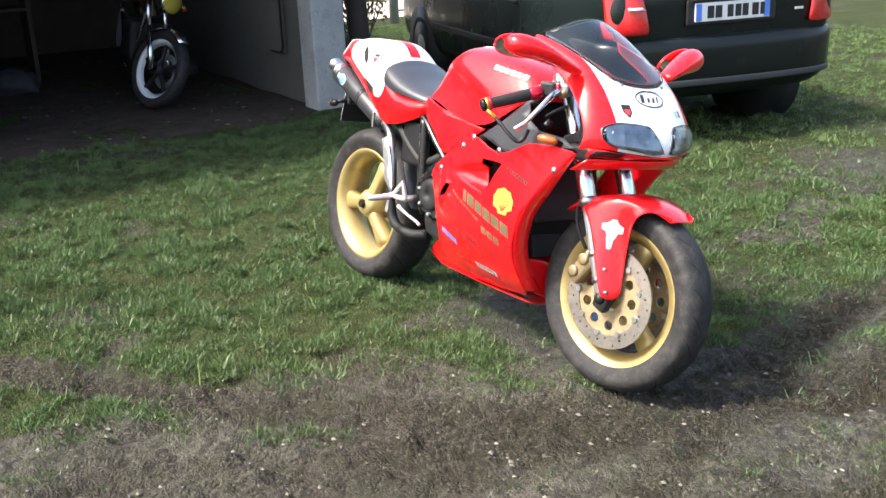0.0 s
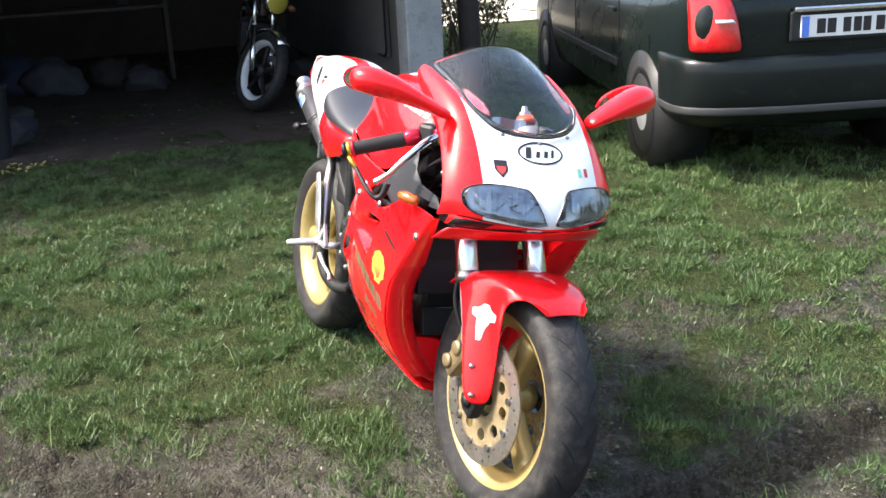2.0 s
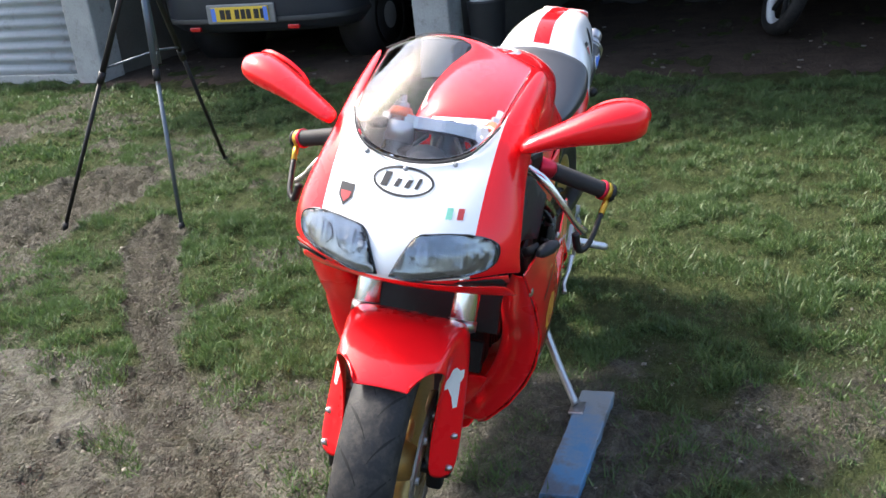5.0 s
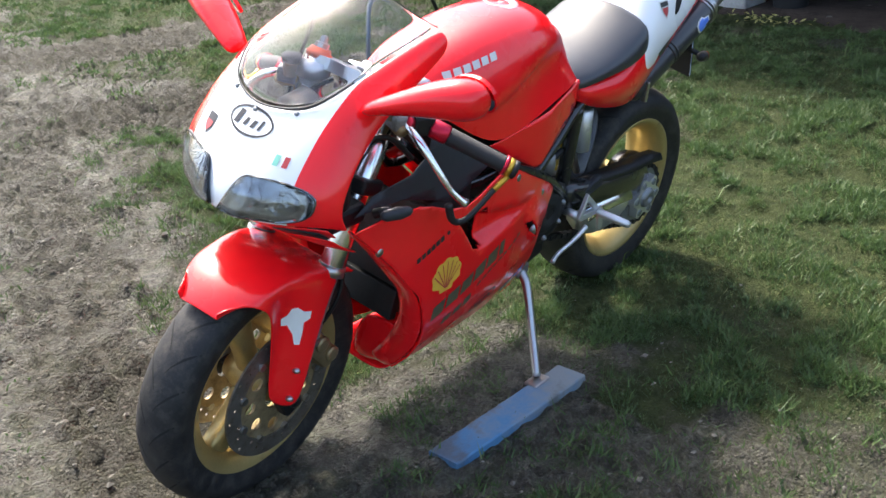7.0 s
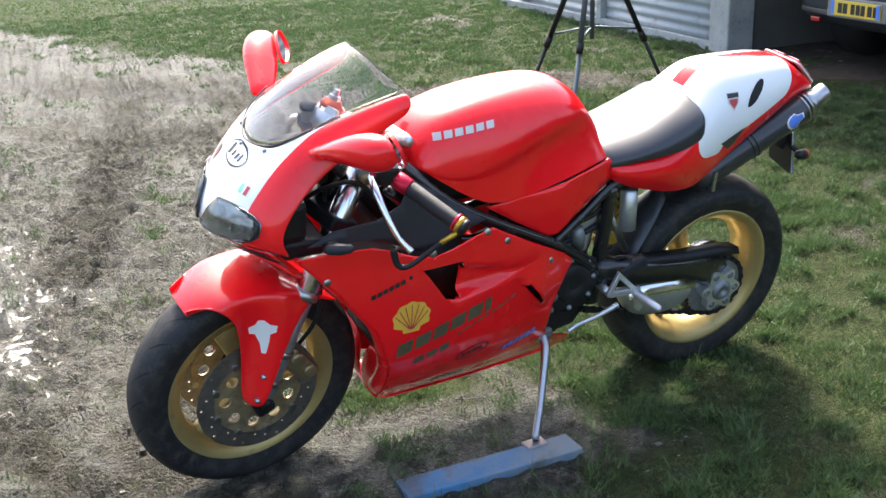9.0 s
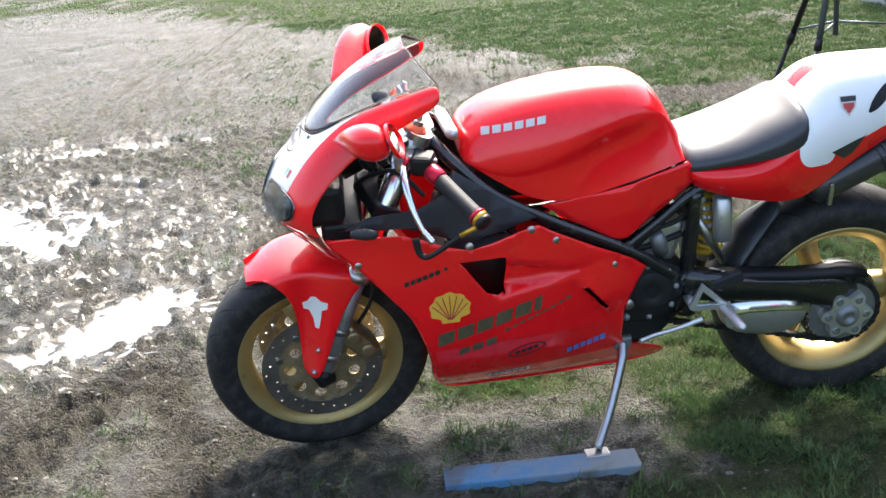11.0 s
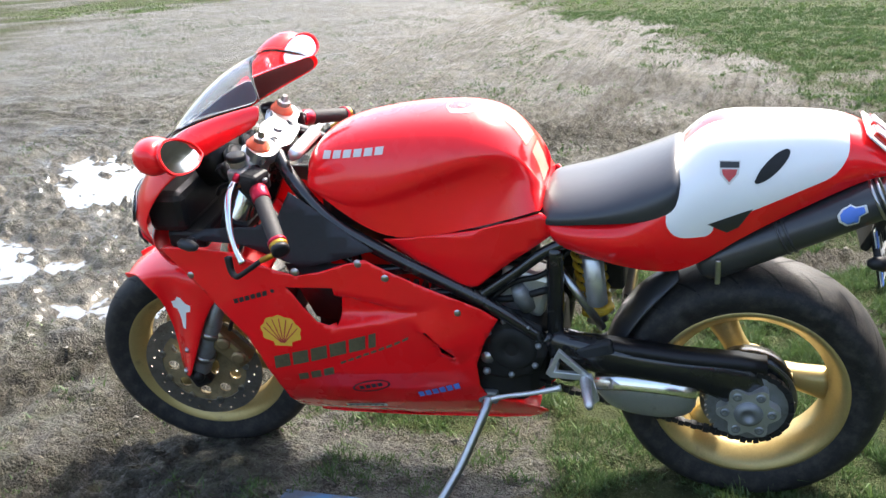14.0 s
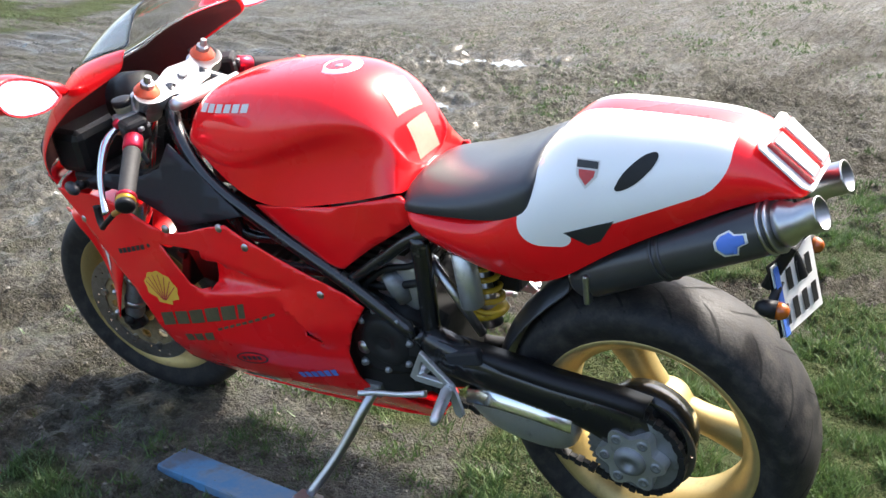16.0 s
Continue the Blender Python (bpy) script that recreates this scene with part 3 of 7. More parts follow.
def spoke_bm(cx, R, a, r0, r1, w0, w1, t0, t1, y0, y1, twist=0.0):
    """One broad wheel spoke with rounded edges from hub to rim."""
    rows = []
    for k in range(7):
        u = k / 6
        r, w, t, y = r0 + (r1 - r0) * u, w0 + (w1 - w0) * (abs(u - 0.35) ** 1.5 * 1.1 if w1 > w0 else u), t0 + (t1 - t0) * u, y0 + (y1 - y0) * u
        aa = a + twist * math.sin(u * math.pi)
        rad, tan = Vector((math.cos(aa), 0, math.sin(aa))), Vector((-math.sin(aa), 0, math.cos(aa)))
        c = Vector((cx, y, R)) + rad * r
        rows.append([c + tan * (w * px) + Vector((0, t * py, 0)) for px, py in ((-0.5, -0.25), (-0.32, -0.5), (0.32, -0.5), (0.5, -0.25), (0.5, 0.25), (0.32, 0.5), (-0.32, 0.5), (-0.5, 0.25))])
    return grid_bm(rows, wrap=True, caps=True)


def ring_sheet(cx, cz, y, r_out, r_in, holes, n=64):
    return sheet(disc_pts(cx, cz, r_out, n), [disc_pts(cx, cz, r_in, 40)] + holes, step=0, to3d=lambda u, v: (u, y, v))


def brake_disc(cx, cz, y, r, parent, carrier=True, out=1):
    holes = []
    for i in range(30):
        a = 2 * math.pi * i / 30
        holes.append(disc_pts(cx + math.cos(a) * r * (0.93, 0.86, 0.79)[i % 3], cz + math.sin(a) * r * (0.93, 0.86, 0.79)[i % 3], 0.0035, 8))
    d = part("brake_disc", ring_sheet(cx, cz, y, r, r * 0.73, holes), M_DISC, parent, "drilled steel brake disc", smooth=False, solid=0.005, offset=0)
    if carrier:
        big = [disc_pts(cx + math.cos(a) * r * 0.54, cz + math.sin(a) * r * 0.54, r * 0.098, 14) for a in (2 * math.pi * i / 9 for i in range(9))]
        part("disc_carrier", ring_sheet(cx, cz, y + out * 0.004, r * 0.735, r * 0.26, big, 48), M_CARRIER, d, "gold disc carrier with round holes", smooth=False, solid=0.006, offset=0)
        for i in range(9):
            a = 2 * math.pi * (i + 0.5) / 9
            c = (cx + math.cos(a) * r * 0.73, y, cz + math.sin(a) * r * 0.73)
            part("rivet", lathe([(-0.008, 0.001), (-0.008, 0.009), (0.008, 0.009), (0.008, 0.001)], c, segs=10), M_STEEL, d, smooth=False)
    return d


def front_wheel():
    cx, R = 0.705, 0.300
    rim = part("front_wheel", rim_bm(cx, R, 0.098, 0.217), M_GOLD, BIKE, "gold three-spoke front wheel")
    part("tyre", tyre_bm(cx, R, 0.122, 0.226), M_RUBBER, rim, "worn black road tyre with dusty tread")
    part("tread_groove", groove_bm(cx, R, 0.122, 0.226, 22), M_GROOVE, rim)
    for k in range(3):
        part("spoke", spoke_bm(cx, R, radians(72 + 120 * k), 0.03, 0.192, 0.045, 0.105, 0.058, 0.050, 0, 0), M_GOLD, rim, subsurf=1)
    part("hub", lathe([(-0.062, 0.016), (-0.062, 0.034), (-0.03, 0.044), (0.03, 0.044), (0.062, 0.034), (0.062, 0.016)], (cx, 0, R), segs=28), M_GOLD, rim)
    part("axle", rod((cx, -0.135, R), (cx, 0.135, R), [(0, 0.011), (0.03, 0.015), (0.97, 0.015), (1, 0.011)], 16), M_BLACK, rim)
    brake_disc(cx, R, 0.078, 0.160, rim, out=-1)
    brake_disc(cx, R, -0.078, 0.160, rim, out=1)


front_wheel()


def rear_wheel():
    cx, R = -0.705, 0.315
    rim = part("rear_wheel", rim_bm(cx, R, 0.150, 0.219), M_GOLD, BIKE, "gold three-spoke rear wheel")
    part("tyre", tyre_bm(cx, R, 0.180, 0.228), M_RUBBER, rim, "wide worn rear tyre with dried mud")
    part("tread_groove", groove_bm(cx, R, 0.180, 0.228, 20), M_GROOVE, rim)
    for k in range(3):
        part("spoke", spoke_bm(cx, R, radians(66 + 120 * k), 0.03, 0.194, 0.055, 0.115, 0.055, 0.070, -0.045, -0.02), M_GOLD, rim, subsurf=1)
    part("hub", lathe([(-0.085, 0.018), (-0.085, 0.040), (-0.06, 0.058), (0.02, 0.062), (0.06, 0.060), (0.06, 0.018)], (cx, 0, R), segs=32), M_GOLD, rim)
    part("axle_nut", lathe([(-0.098, 0.0), (-0.098, 0.016), (-0.085, 0.021), (-0.060, 0.021)], (cx, 0, R), segs=6), M_BLACK, rim, smooth=False)
    # chain side
    sp = [(cx + rr * math.cos(a), R + rr * math.sin(a)) for i in range(120) for a, rr in ((2 * math.pi * i / 120, 0.099 if i % 3 else 0.092),)]
    s = part("sprocket", sheet(sp, [disc_pts(cx, R, 0.05, 24)], step=0, to3d=lambda u, v: (u, 0.118, v)), M_CAST, rim, "toothed rear sprocket", smooth=False, solid=0.006, offset=0)
    star = [(cx + rr * math.cos(a), R + rr * math.sin(a)) for i in range(60) for a, rr in ((2 * math.pi * i / 60, 0.062 + 0.010 * math.cos(6 * 2 * math.pi * i / 60)),)]
    part("sprocket_carrier", sheet(star, [disc_pts(cx, R, 0.018, 16)], step=0, to3d=lambda u, v: (u, 0.134, v)), M_ALU, s, "grey alloy sprocket carrier", smooth=False, solid=0.026, offset=0)
    bm = bmesh.new()
    for i in range(6):
        a = 2 * math.pi * i / 6
        lathe([(0.146, 0.0), (0.150, 0.006), (0.150, 0.010), (0.144, 0.012)], (cx + 0.052 * math.cos(a), 0, R + 0.052 * math.sin(a)), segs=14, bm=bm)
    part("carrier_bush", bm, M_CAST, s)
    part("wheel_nut", lathe([(0.13, 0.036), (0.152, 0.032), (0.160, 0.024), (0.160, 0.012), (0.150, 0.011), (0.150, 0.0)], (cx, 0, R), segs=24), M_CAST, s)
    # chain: two runs and the turn round the sprocket
    bm = bmesh.new()
    path = []
    for i in range(22):
        a = math.pi / 2 - math.pi * i / 21
        path.append(Vector((cx - 0.095 * math.cos(a), 0.118, R + 0.095 * math.sin(a))))
    line = [Vector((-0.22 - 0.485 * i / 34, 0.118, 0.470 - (0.470 - R - 0.095) * i / 34)) for i in range(34)] + path + [Vector((cx + 0.485 * i / 34, 0.118, R - 0.095 + 0.126 * i / 34)) for i in range(1, 35)]
    for i, (a, b) in enumerate(zip(line, line[1:])):
        d = (b - a).normalized()
        ang = math.atan2(d.z, d.x)
        box((a + b) / 2, ((b - a).length * 0.92, 0.018 if i % 2 else 0.011, 0.013), Matrix.Rotation(-ang, 3, "Y"), bm=bm)
    part("drive_chain", bm, M_ENGINE, BIKE, "greasy roller chain", smooth=False)
    brake_disc(cx, R, 0.088, 0.110, rim, carrier=False)


rear_wheel()


# ---- front fork, mudguard, steering ----
def fork_at(z, y, s):
    return (0.709 - 0.443 * (z - 0.295), y * s, z)


def front_fork():
    fk = part("fork_bridge_upper", sheet([(p.x, p.y) for p in smooth_line([Vector((a, b, 0)) for a, b in ((.370, 0), (.372, .045), (.386, .075), (.388, .112), (.402, .138), (.426, .142), (.448, .122), (.450, .090), (.438, .062), (.444, .030), (.450, 0), (.444, -.030), (.438, -.062), (.450, -.090), (.448, -.122), (.426, -.142), (.402, -.138), (.388, -.112), (.386, -.075), (.372, -.045), (.370, 0))], 3)][:-1],
              [], step=0.05, to3d=lambda u, v: (u, v, 0.922 + 0.44 * (0.41 - u) * -1)), M_YOKE, BIKE, "polished alloy top yoke", smooth=False, solid=0.026, offset=1, bevel=0.003)
    part("fork_bridge_lower", sheet([(0.47, -0.14), (0.53, -0.14), (0.555, 0.0), (0.53, 0.14), (0.47, 0.14), (0.455, 0.0)], step=0, to3d=lambda u, v: (u, v, 0.775 + 0.44 * (u - 0.5))), M_BLACK, BIKE, smooth=False, solid=0.035, bevel=0.005)
    for s in (1, -1):
        p = lambda z: fork_at(z, 0.103, s)
        up = part("fork_tube", rod(p(0.575), p(0.950), [(0, 0.024), (0.02, 0.028), (1, 0.028)], 24), M_CHROME, BIKE, "bright silver fork tube")
        part("fork_collar", rod(p(0.566), p(0.59), [(0, 0.024), (0.1, 0.031), (0.9, 0.031), (1, 0.024)], 24), M_STEEL, up)
        part("fork_cap", rod(p(0.948), p(0.966), [(0, 0.029), (0.45, 0.029), (0.55, 0.025), (1, 0.022)], 20), M_ORANGE, up, "orange anodised fork cap")
        part("adjuster", rod(p(0.964), p(0.990), [(0, 0.016), (0.45, 0.016), (0.5, 0.009), (1, 0.007)], 8), M_STEEL, up, smooth=False)
        low = part("fork_leg", rod(p(0.30), p(0.57), [(0, 0.022), (0.06, 0.026), (0.6, 0.024), (0.62, 0.0215), (1, 0.0215)], 24), M_CAST, BIKE, "dark grey fork leg")
        for z in (0.345, 0.420):
            part("clamp_ring", rod(p(z), p(z + 0.016), [(0, 0.026), (0.1, 0.029), (0.9, 0.029), (1, 0.026)], 20), M_STEEL, low)
        foot = part("axle_clamp", box((0.709, s * 0.105, 0.293), (0.052, 0.036, 0.066), Matrix.Rotation(radians(24), 3, "Y")), M_BLACK, BIKE, smooth=False, bevel=0.010)
        part("axle_end", rod((0.705, s * 0.120, 0.300), (0.705, s * 0.132, 0.300), [(0, 0.017), (0.8, 0.017), (1, 0.013)], 14), M_BLACK, foot)
        # caliper behind the leg
        cal = part("brake_caliper", box((0.607, s * 0.088, 0.375), (0.056, 0.062, 0.118), Matrix.Rotation(radians(38), 3, "Y")), M_BRASS, BIKE, "bronze four-piston brake caliper", smooth=False, bevel=0.012)
        bm = bmesh.new()
        for k in (-0.028, 0.028):
            rod((0.600 + k * 0.6, s * 0.117, 0.380 + k * 0.8), (0.600 + k * 0.6, s * 0.127, 0.380 + k * 0.8), [(0, 0.019), (0.8, 0.019), (1, 0.012)], 14, bm=bm)
        part("piston_cover", bm, M_BRASS, cal)
        part("brake_hose", tube([(0.60, s * 0.095, 0.43), (0.560, s * 0.115, 0.52), (0.535, s * 0.08, 0.66), (0.50, s * 0.03, 0.80)], 0.0055, 8), M_BLACK, BIKE)


front_fork()


def mudguard():
    """One shell: the dome over the tyre runs down at both sides into the fork guards."""
    cx, cz = 0.705, 0.300
    # angle round the axle, lower edge (x, z), half width at the shoulder and at the lower edge
    cols = [(59, .868, .581, .052, .056), (61.5, .857, .585, .056, .060), (64, .843, .589, .064, .068), (68, .824, .590, .075, .080), (72, .803, .586, .087, .094), (76, .784, .574, .097, .107), (79, .768, .547, .103, .106), (82, .758, .505, .106, .098), (85, .752, .440, .109, .092),
            (88, .753, .372, .111, .090), (90, .755, .320, .113, .092), (92, .750, .306, .115, .100), (95, .741, .301, .117, .118), (99, .726, .301, .119, .134), (103, .713, .316, .120, .143), (106, .694, .366, .118, .140), (109, .673, .424, .117, .137), (112, .652, .474, .116, .133), (116, .630, .522, .114, .127), (121, .610, .562, .112, .118), (126, .592, .578, .108, .110), (131, .572, .572, .104, .106)]
    rows = []
    for deg, ex, ez, w, we in cols:
        a = radians(deg)
        tip = max(0.0, 1 - (deg - 59) / 12)
        rc = 0.319 - 0.006 * tip ** 1.5 - 0.018 * max(0.0, (deg - 95) / 35)
        rs = 0.309 - 0.002 * tip
        sec = []
        for u in (0, .3, .58, .82, 1.0):
            r = rc - (rc - rs) * u ** 2.4
            sec.append((cx + r * math.cos(a), w * u, cz + r * math.sin(a)))
        sx, sz = sec[-1][0], sec[-1][2]
        for k in range(1, 8):
            t = k / 7
            e = 1 - (1 - t) ** 2
            sec.append((sx + (ex - sx) * t, w + (we - w) * e, sz + (ez - sz) * t))
        rows.append(full(sec))
    g = part("front_mudguard", grid_bm(rows), M_RED, BIKE, "glossy red front mudguard reaching down over the fork legs", subsurf=1, solid=0.004, offset=-1)
    for s in (1, -1):
        for u, v in ((0.730, 0.325), (0.712, 0.392)):
            part("screw", rod((u, s * .126, v), (u, s * .140, v), [(0, 0.007), (0.6, 0.007), (1, 0.004)], 12), M_STEEL, g)
    return g


MUDGUARD = mudguard()
STEER = radians(6.5)


# ---- nose fairing and screen ----
NOSE = [
    [(.786, 0, .748), (.777, .07, .752), (.748, .145, .758), (.712, .200, .762), (.678, .232, .760), (.646, .246, .745)],
    [(.790, 0, .768), (.780, .07, .772), (.750, .148, .780), (.716, .202, .784), (.690, .230, .782), (.664, .245, .770)],
    [(.778, 0, .803), (.769, .07, .806), (.741, .148, .810), (.712, .200, .811), (.692, .226, .808), (.668, .241, .800)],
    [(.757, 0, .840), (.749, .07, .842), (.725, .148, .845), (.698, .196, .845), (.678, .220, .842), (.650, .235, .838)],
    [(.722, 0, .885), (.714, .07, .887), (.693, .145, .890), (.668, .188, .890), (.646, .208, .888), (.612, .223, .885)],
    [(.690, 0, .922), (.682, .07, .925), (.662, .140, .930), (.640, .180, .930), (.615, .200, .925), (.572, .213, .914)],
]
NOSE = [[(x, y * k, z) for x, y, z in r] for r, k in zip(NOSE, (.95, .95, .955, .965, .98, .99))]
ROW_TOP = [(.672, 0, .943), (.661, .066, .948), (.640, .112, .960), (.612, .160, .966), (.585, .190, .958), (.545, .209, .936)]
WING = [
    [(.573, .1475, 1.004), (.553, .168, 1.009), (.530, .190, .996), (.480, .203, .968)],
    [(.470, .1555, 1.042), (.455, .174, 1.046), (.438, .192, 1.032), (.416, .199, 1.003)],
    [(.356, .166, 1.074), (.350, .180, 1.075), (.346, .192, 1.058), (.354, .196, 1.034)],
]


def nose_bm():
    """Nose shell with the two flanks that run back beside the screen, as one skin."""
    bm = bmesh.new()
    rows = [[bm.verts.new(p) for p in full(r)] for r in NOSE + [ROW_TOP]]
    for a, b in zip(rows, rows[1:]):
        for k in range(len(a) - 1):
            bm.faces.new((a[k], a[k + 1], b[k + 1], b[k]))
    top = rows[-1]
    for s, start in ((1, top[7:11]), (-1, top[0:4][::-1])):
        prev = start
        for r in WING:
            cur = [bm.verts.new(p) for p in mirrored(r, s)]
            for k in range(3):
                bm.faces.new((prev[k], prev[k + 1], cur[k + 1], cur[k]))
            prev = cur
    return bm


nose = part("nose_fairing", nose_bm(), M_NOSE, BIKE, "red nose fairing with a broad white middle", subsurf=2, solid=0.004)
nose.data.materials.append(mat("unpainted_shell", (0.10, 0.030, 0.030), 0.6, var=0.2))
nose.modifiers["thickness"].material_offset = 1
nose.modifiers["thickness"].material_offset_rim = 0

SCREEN = [
    [(.674, 0, .946), (.662, .06, .951), (.640, .105, .964), (.610, .130, .984), (.572, .148, 1.007)],
    [(.615, 0, 1.012), (.605, .055, 1.015), (.582, .100, 1.022), (.548, .130, 1.028), (.500, .150, 1.034)],
    [(.546, 0, 1.072), (.537, .052, 1.072), (.515, .096, 1.069), (.478, .130, 1.060), (.430, .157, 1.054)],
    [(.478, 0, 1.112), (.470, .050, 1.110), (.450, .092, 1.100), (.420, .126, 1.084), (.384, .158, 1.066)],
    [(.418, 0, 1.138), (.412, .042, 1.134), (.400, .082, 1.120), (.382, .120, 1.100), (.354, .164, 1.076)],
]
screen = part("windscreen", grid_bm([full(r) for r in SCREEN]), M_SCREEN, BIKE, "lightly tinted clear screen", subsurf=2, solid=0.003)
_edge = [SCREEN[-1][k] for k in range(5)]
part("screen_edge", tube(full(_edge), 0.0009, 6, 5), M_GREYP, screen)
part("screen_trim", tube(full([SCREEN[0][k] for k in range(5)]), 0.0022, 6, 5), M_GREYP, screen)
for _y, _q in ((0.0, (.683, 0, .934)), (0.085, (.655, .088, .947)), (-0.085, (.655, -.088, .947))):
    part("screen_screw", rod(_q, (_q[0] + .004, _q[1], _q[2] + .003), [(0, .005), (.7, .005), (1, .003)], 10), M_CAST, screen)


def nose_surface(y, z):
    """x of the nose at y, z, from its own sections."""
    best = []
    for row in NOSE:
        best.append((lerp_table([(p[1], p[2]) for p in row], abs(y)), lerp_table([(p[1], p[0]) for p in row], abs(y))))
    return lerp_table(best[1:], z)


def ellipse_pts(cx, cy, a, b, n=24):
    return [(cx + a * math.cos(2 * math.pi * i / n), cy + b * math.sin(2 * math.pi * i / n)) for i in range(n)]


def headlight(s):
    lamp = [(0.012, 0.762), (0.030, 0.800), (0.052, 0.834), (0.080, 0.841), (0.135, 0.844), (0.178, 0.839), (0.205, 0.826), (0.210, 0.806), (0.200, 0.786), (0.168, 0.772), (0.110, 0.764), (0.055, 0.757)]
    loop = [(q.x, q.y) for q in smooth_line([(a * .945, b, 0) for a, b in lamp] + [(lamp[0][0] * .945, lamp[0][1], 0)], 3)][:-1]
    lay = lambda off: (lambda u, v: (nose_surface(u, v) + off, s * u, v))
    h = part("headlight", sheet(loop, step=0.015, to3d=lay(0.001)), M_REFLECT, nose, "smoked grey headlamp under a clear lens", solid=0.002, offset=0)
    cu, cv = sum(u for u, v in loop) / len(loop), sum(v for u, v in loop) / len(loop)
    inner = [(cu + (u - cu) * 0.982, cv + (v - cv) * 0.96) for u, v in loop]
    part("lamp_surround", sheet(loop, [inner], step=0, to3d=lay(0.0030)), M_BLACK, h, solid=0.005, offset=0)
    part("lens", sheet(inner, step=0.02, to3d=lay(0.0065)), M_LENS, h, "clear headlamp lens", solid=0.002, offset=0)
    for c in (0.075, 0.145):
        part("lamp_bowl", sheet(ellipse_pts(c, 0.808, 0.030, 0.022), step=0.006, to3d=lambda u, v: (nose_surface(u, v) + 0.0040 - 0.0035 * math.cos(u * 620), s * u, v)), M_REFLECT, h, solid=0.001, offset=0)


for _s in (1, -1):
    headlight(_s)


def under_nose():
    """Red lip with the two dark intakes under the lamps."""
    lip = [[(.745, 0, .735), (.735, .08, .735), (.705, .16, .733), (.668, .215, .735)], [(.712, 0, .708), (.700, .08, .706), (.672, .16, .700), (.635, .226, .694)], [(.675, 0, .700), (.665, .08, .698), (.64, .16, .692), (.600, .232, .686)]]
    part("intake_lip", grid_bm([full(r) for r in lip]), M_RED, nose, subsurf=1, solid=0.005)
    for s in (1, -1):
        part("chin_panel", grid_bm([mirrored(r, s) for r in [[(.776, .0, .750), (.764, .06, .750), (.740, .14, .756), (.712, .185, .760), (.690, .215, .760)], [(.742, .0, .737), (.732, .08, .737), (.714, .135, .735), (.694, .178, .736), (.668, .215, .737)]]]), M_RED, nose, solid=0.002)
        part("air_intake", grid_bm([mirrored(r, s) for r in [[(.752, .128, .752), (.724, .182, .757), (.706, .208, .756)], [(.728, .142, .738), (.704, .182, .738), (.684, .214, .738)]]]), M_BLACK, nose, "black air intake under the headlamp", solid=0.002)
    part("lamp_housing", box((.640, 0, .805), (.10, .37, .105)), M_BLACK, nose, "black lamp housing inside the nose", smooth=False, bevel=0.02)
    part("inner_duct", box((.60, 0, .735), (.10, .36, .045)), M_BLACK, BIKE, smooth=False, bevel=0.01)
    part("instrument_cowl", tube([(.60, 0, .865), (.53, 0, .885)], [0.07, 0.06], 20), M_BLACK, BIKE)


under_nose()


# ---- side fairings ----
YMAX = [(-.24, .135), (-.2, .150), (-.1, .178), (0, .205), (.1, .228), (.3, .246), (.45, .250), (.6, .243), (.68, .238)]
PROF = [(.20, .36), (.222, .46), (.25, .58), (.28, .68), (.30, .75), (.36, .885), (.42, .965), (.5, 1.0), (.62, 1.0), (.70, .975), (.76, .97)]


def flank(u, v):
    y = lerp_table(YMAX, u) * lerp_table(PROF, v)
    # sunk facet behind the vent, narrowing to the rear
    if 0.0 < u < 0.235:
        t = (0.235 - u) / 0.235
        upper, lower = 0.642 - 0.052 * t, 0.545 + 0.040 * t
        d = min(upper - v, v - lower)
        if d > 0:
            y -= 0.042 * (1 - t) * min(1.0, d / 0.014)
    # raised lip behind the slot, open to the front
    sx, sz = u - 0.0, v - 0.50
    along, across = -0.55 * sx - 0.83 * sz, 0.83 * sx - 0.55 * sz
    if -0.10 < across < 0 and abs(along) < 0.080:
        y += 0.020 * (1 + across / 0.10) * (1 - (abs(along) / 0.080) ** 2)
    return y


FLANK = [(.640, .742), (.600, .700), (.540, .631), (.492, .568), (.452, .520), (.432, .465), (.414, .400), (.404, .340), (.404, .285), (.400, .242), (.380, .222), (.25, .207), (.10, .200), (-.02, .194), (-.12, .191), (-.205, .200), (-.230, .222), (-.212, .244), (-.15, .279), (-.098, .304),
         (-.084, .350), (-.084, .430), (-.105, .490), (-.140, .550), (-.105, .580), (-.066, .604), (.04, .665), (.142, .726), (.20, .712), (.25, .696), (.305, .686), (.36, .700), (.42, .728), (.46, .742), (.564, .748)]
VENT = [(.336, .658), (.280, .658), (.224, .656), (.217, .615), (.226, .548), (.272, .566), (.320, .638)]
VENT2 = [(.020, .540), (-.012, .500), (-.040, .462), (-.034, .458), (-.004, .492), (.030, .530)]


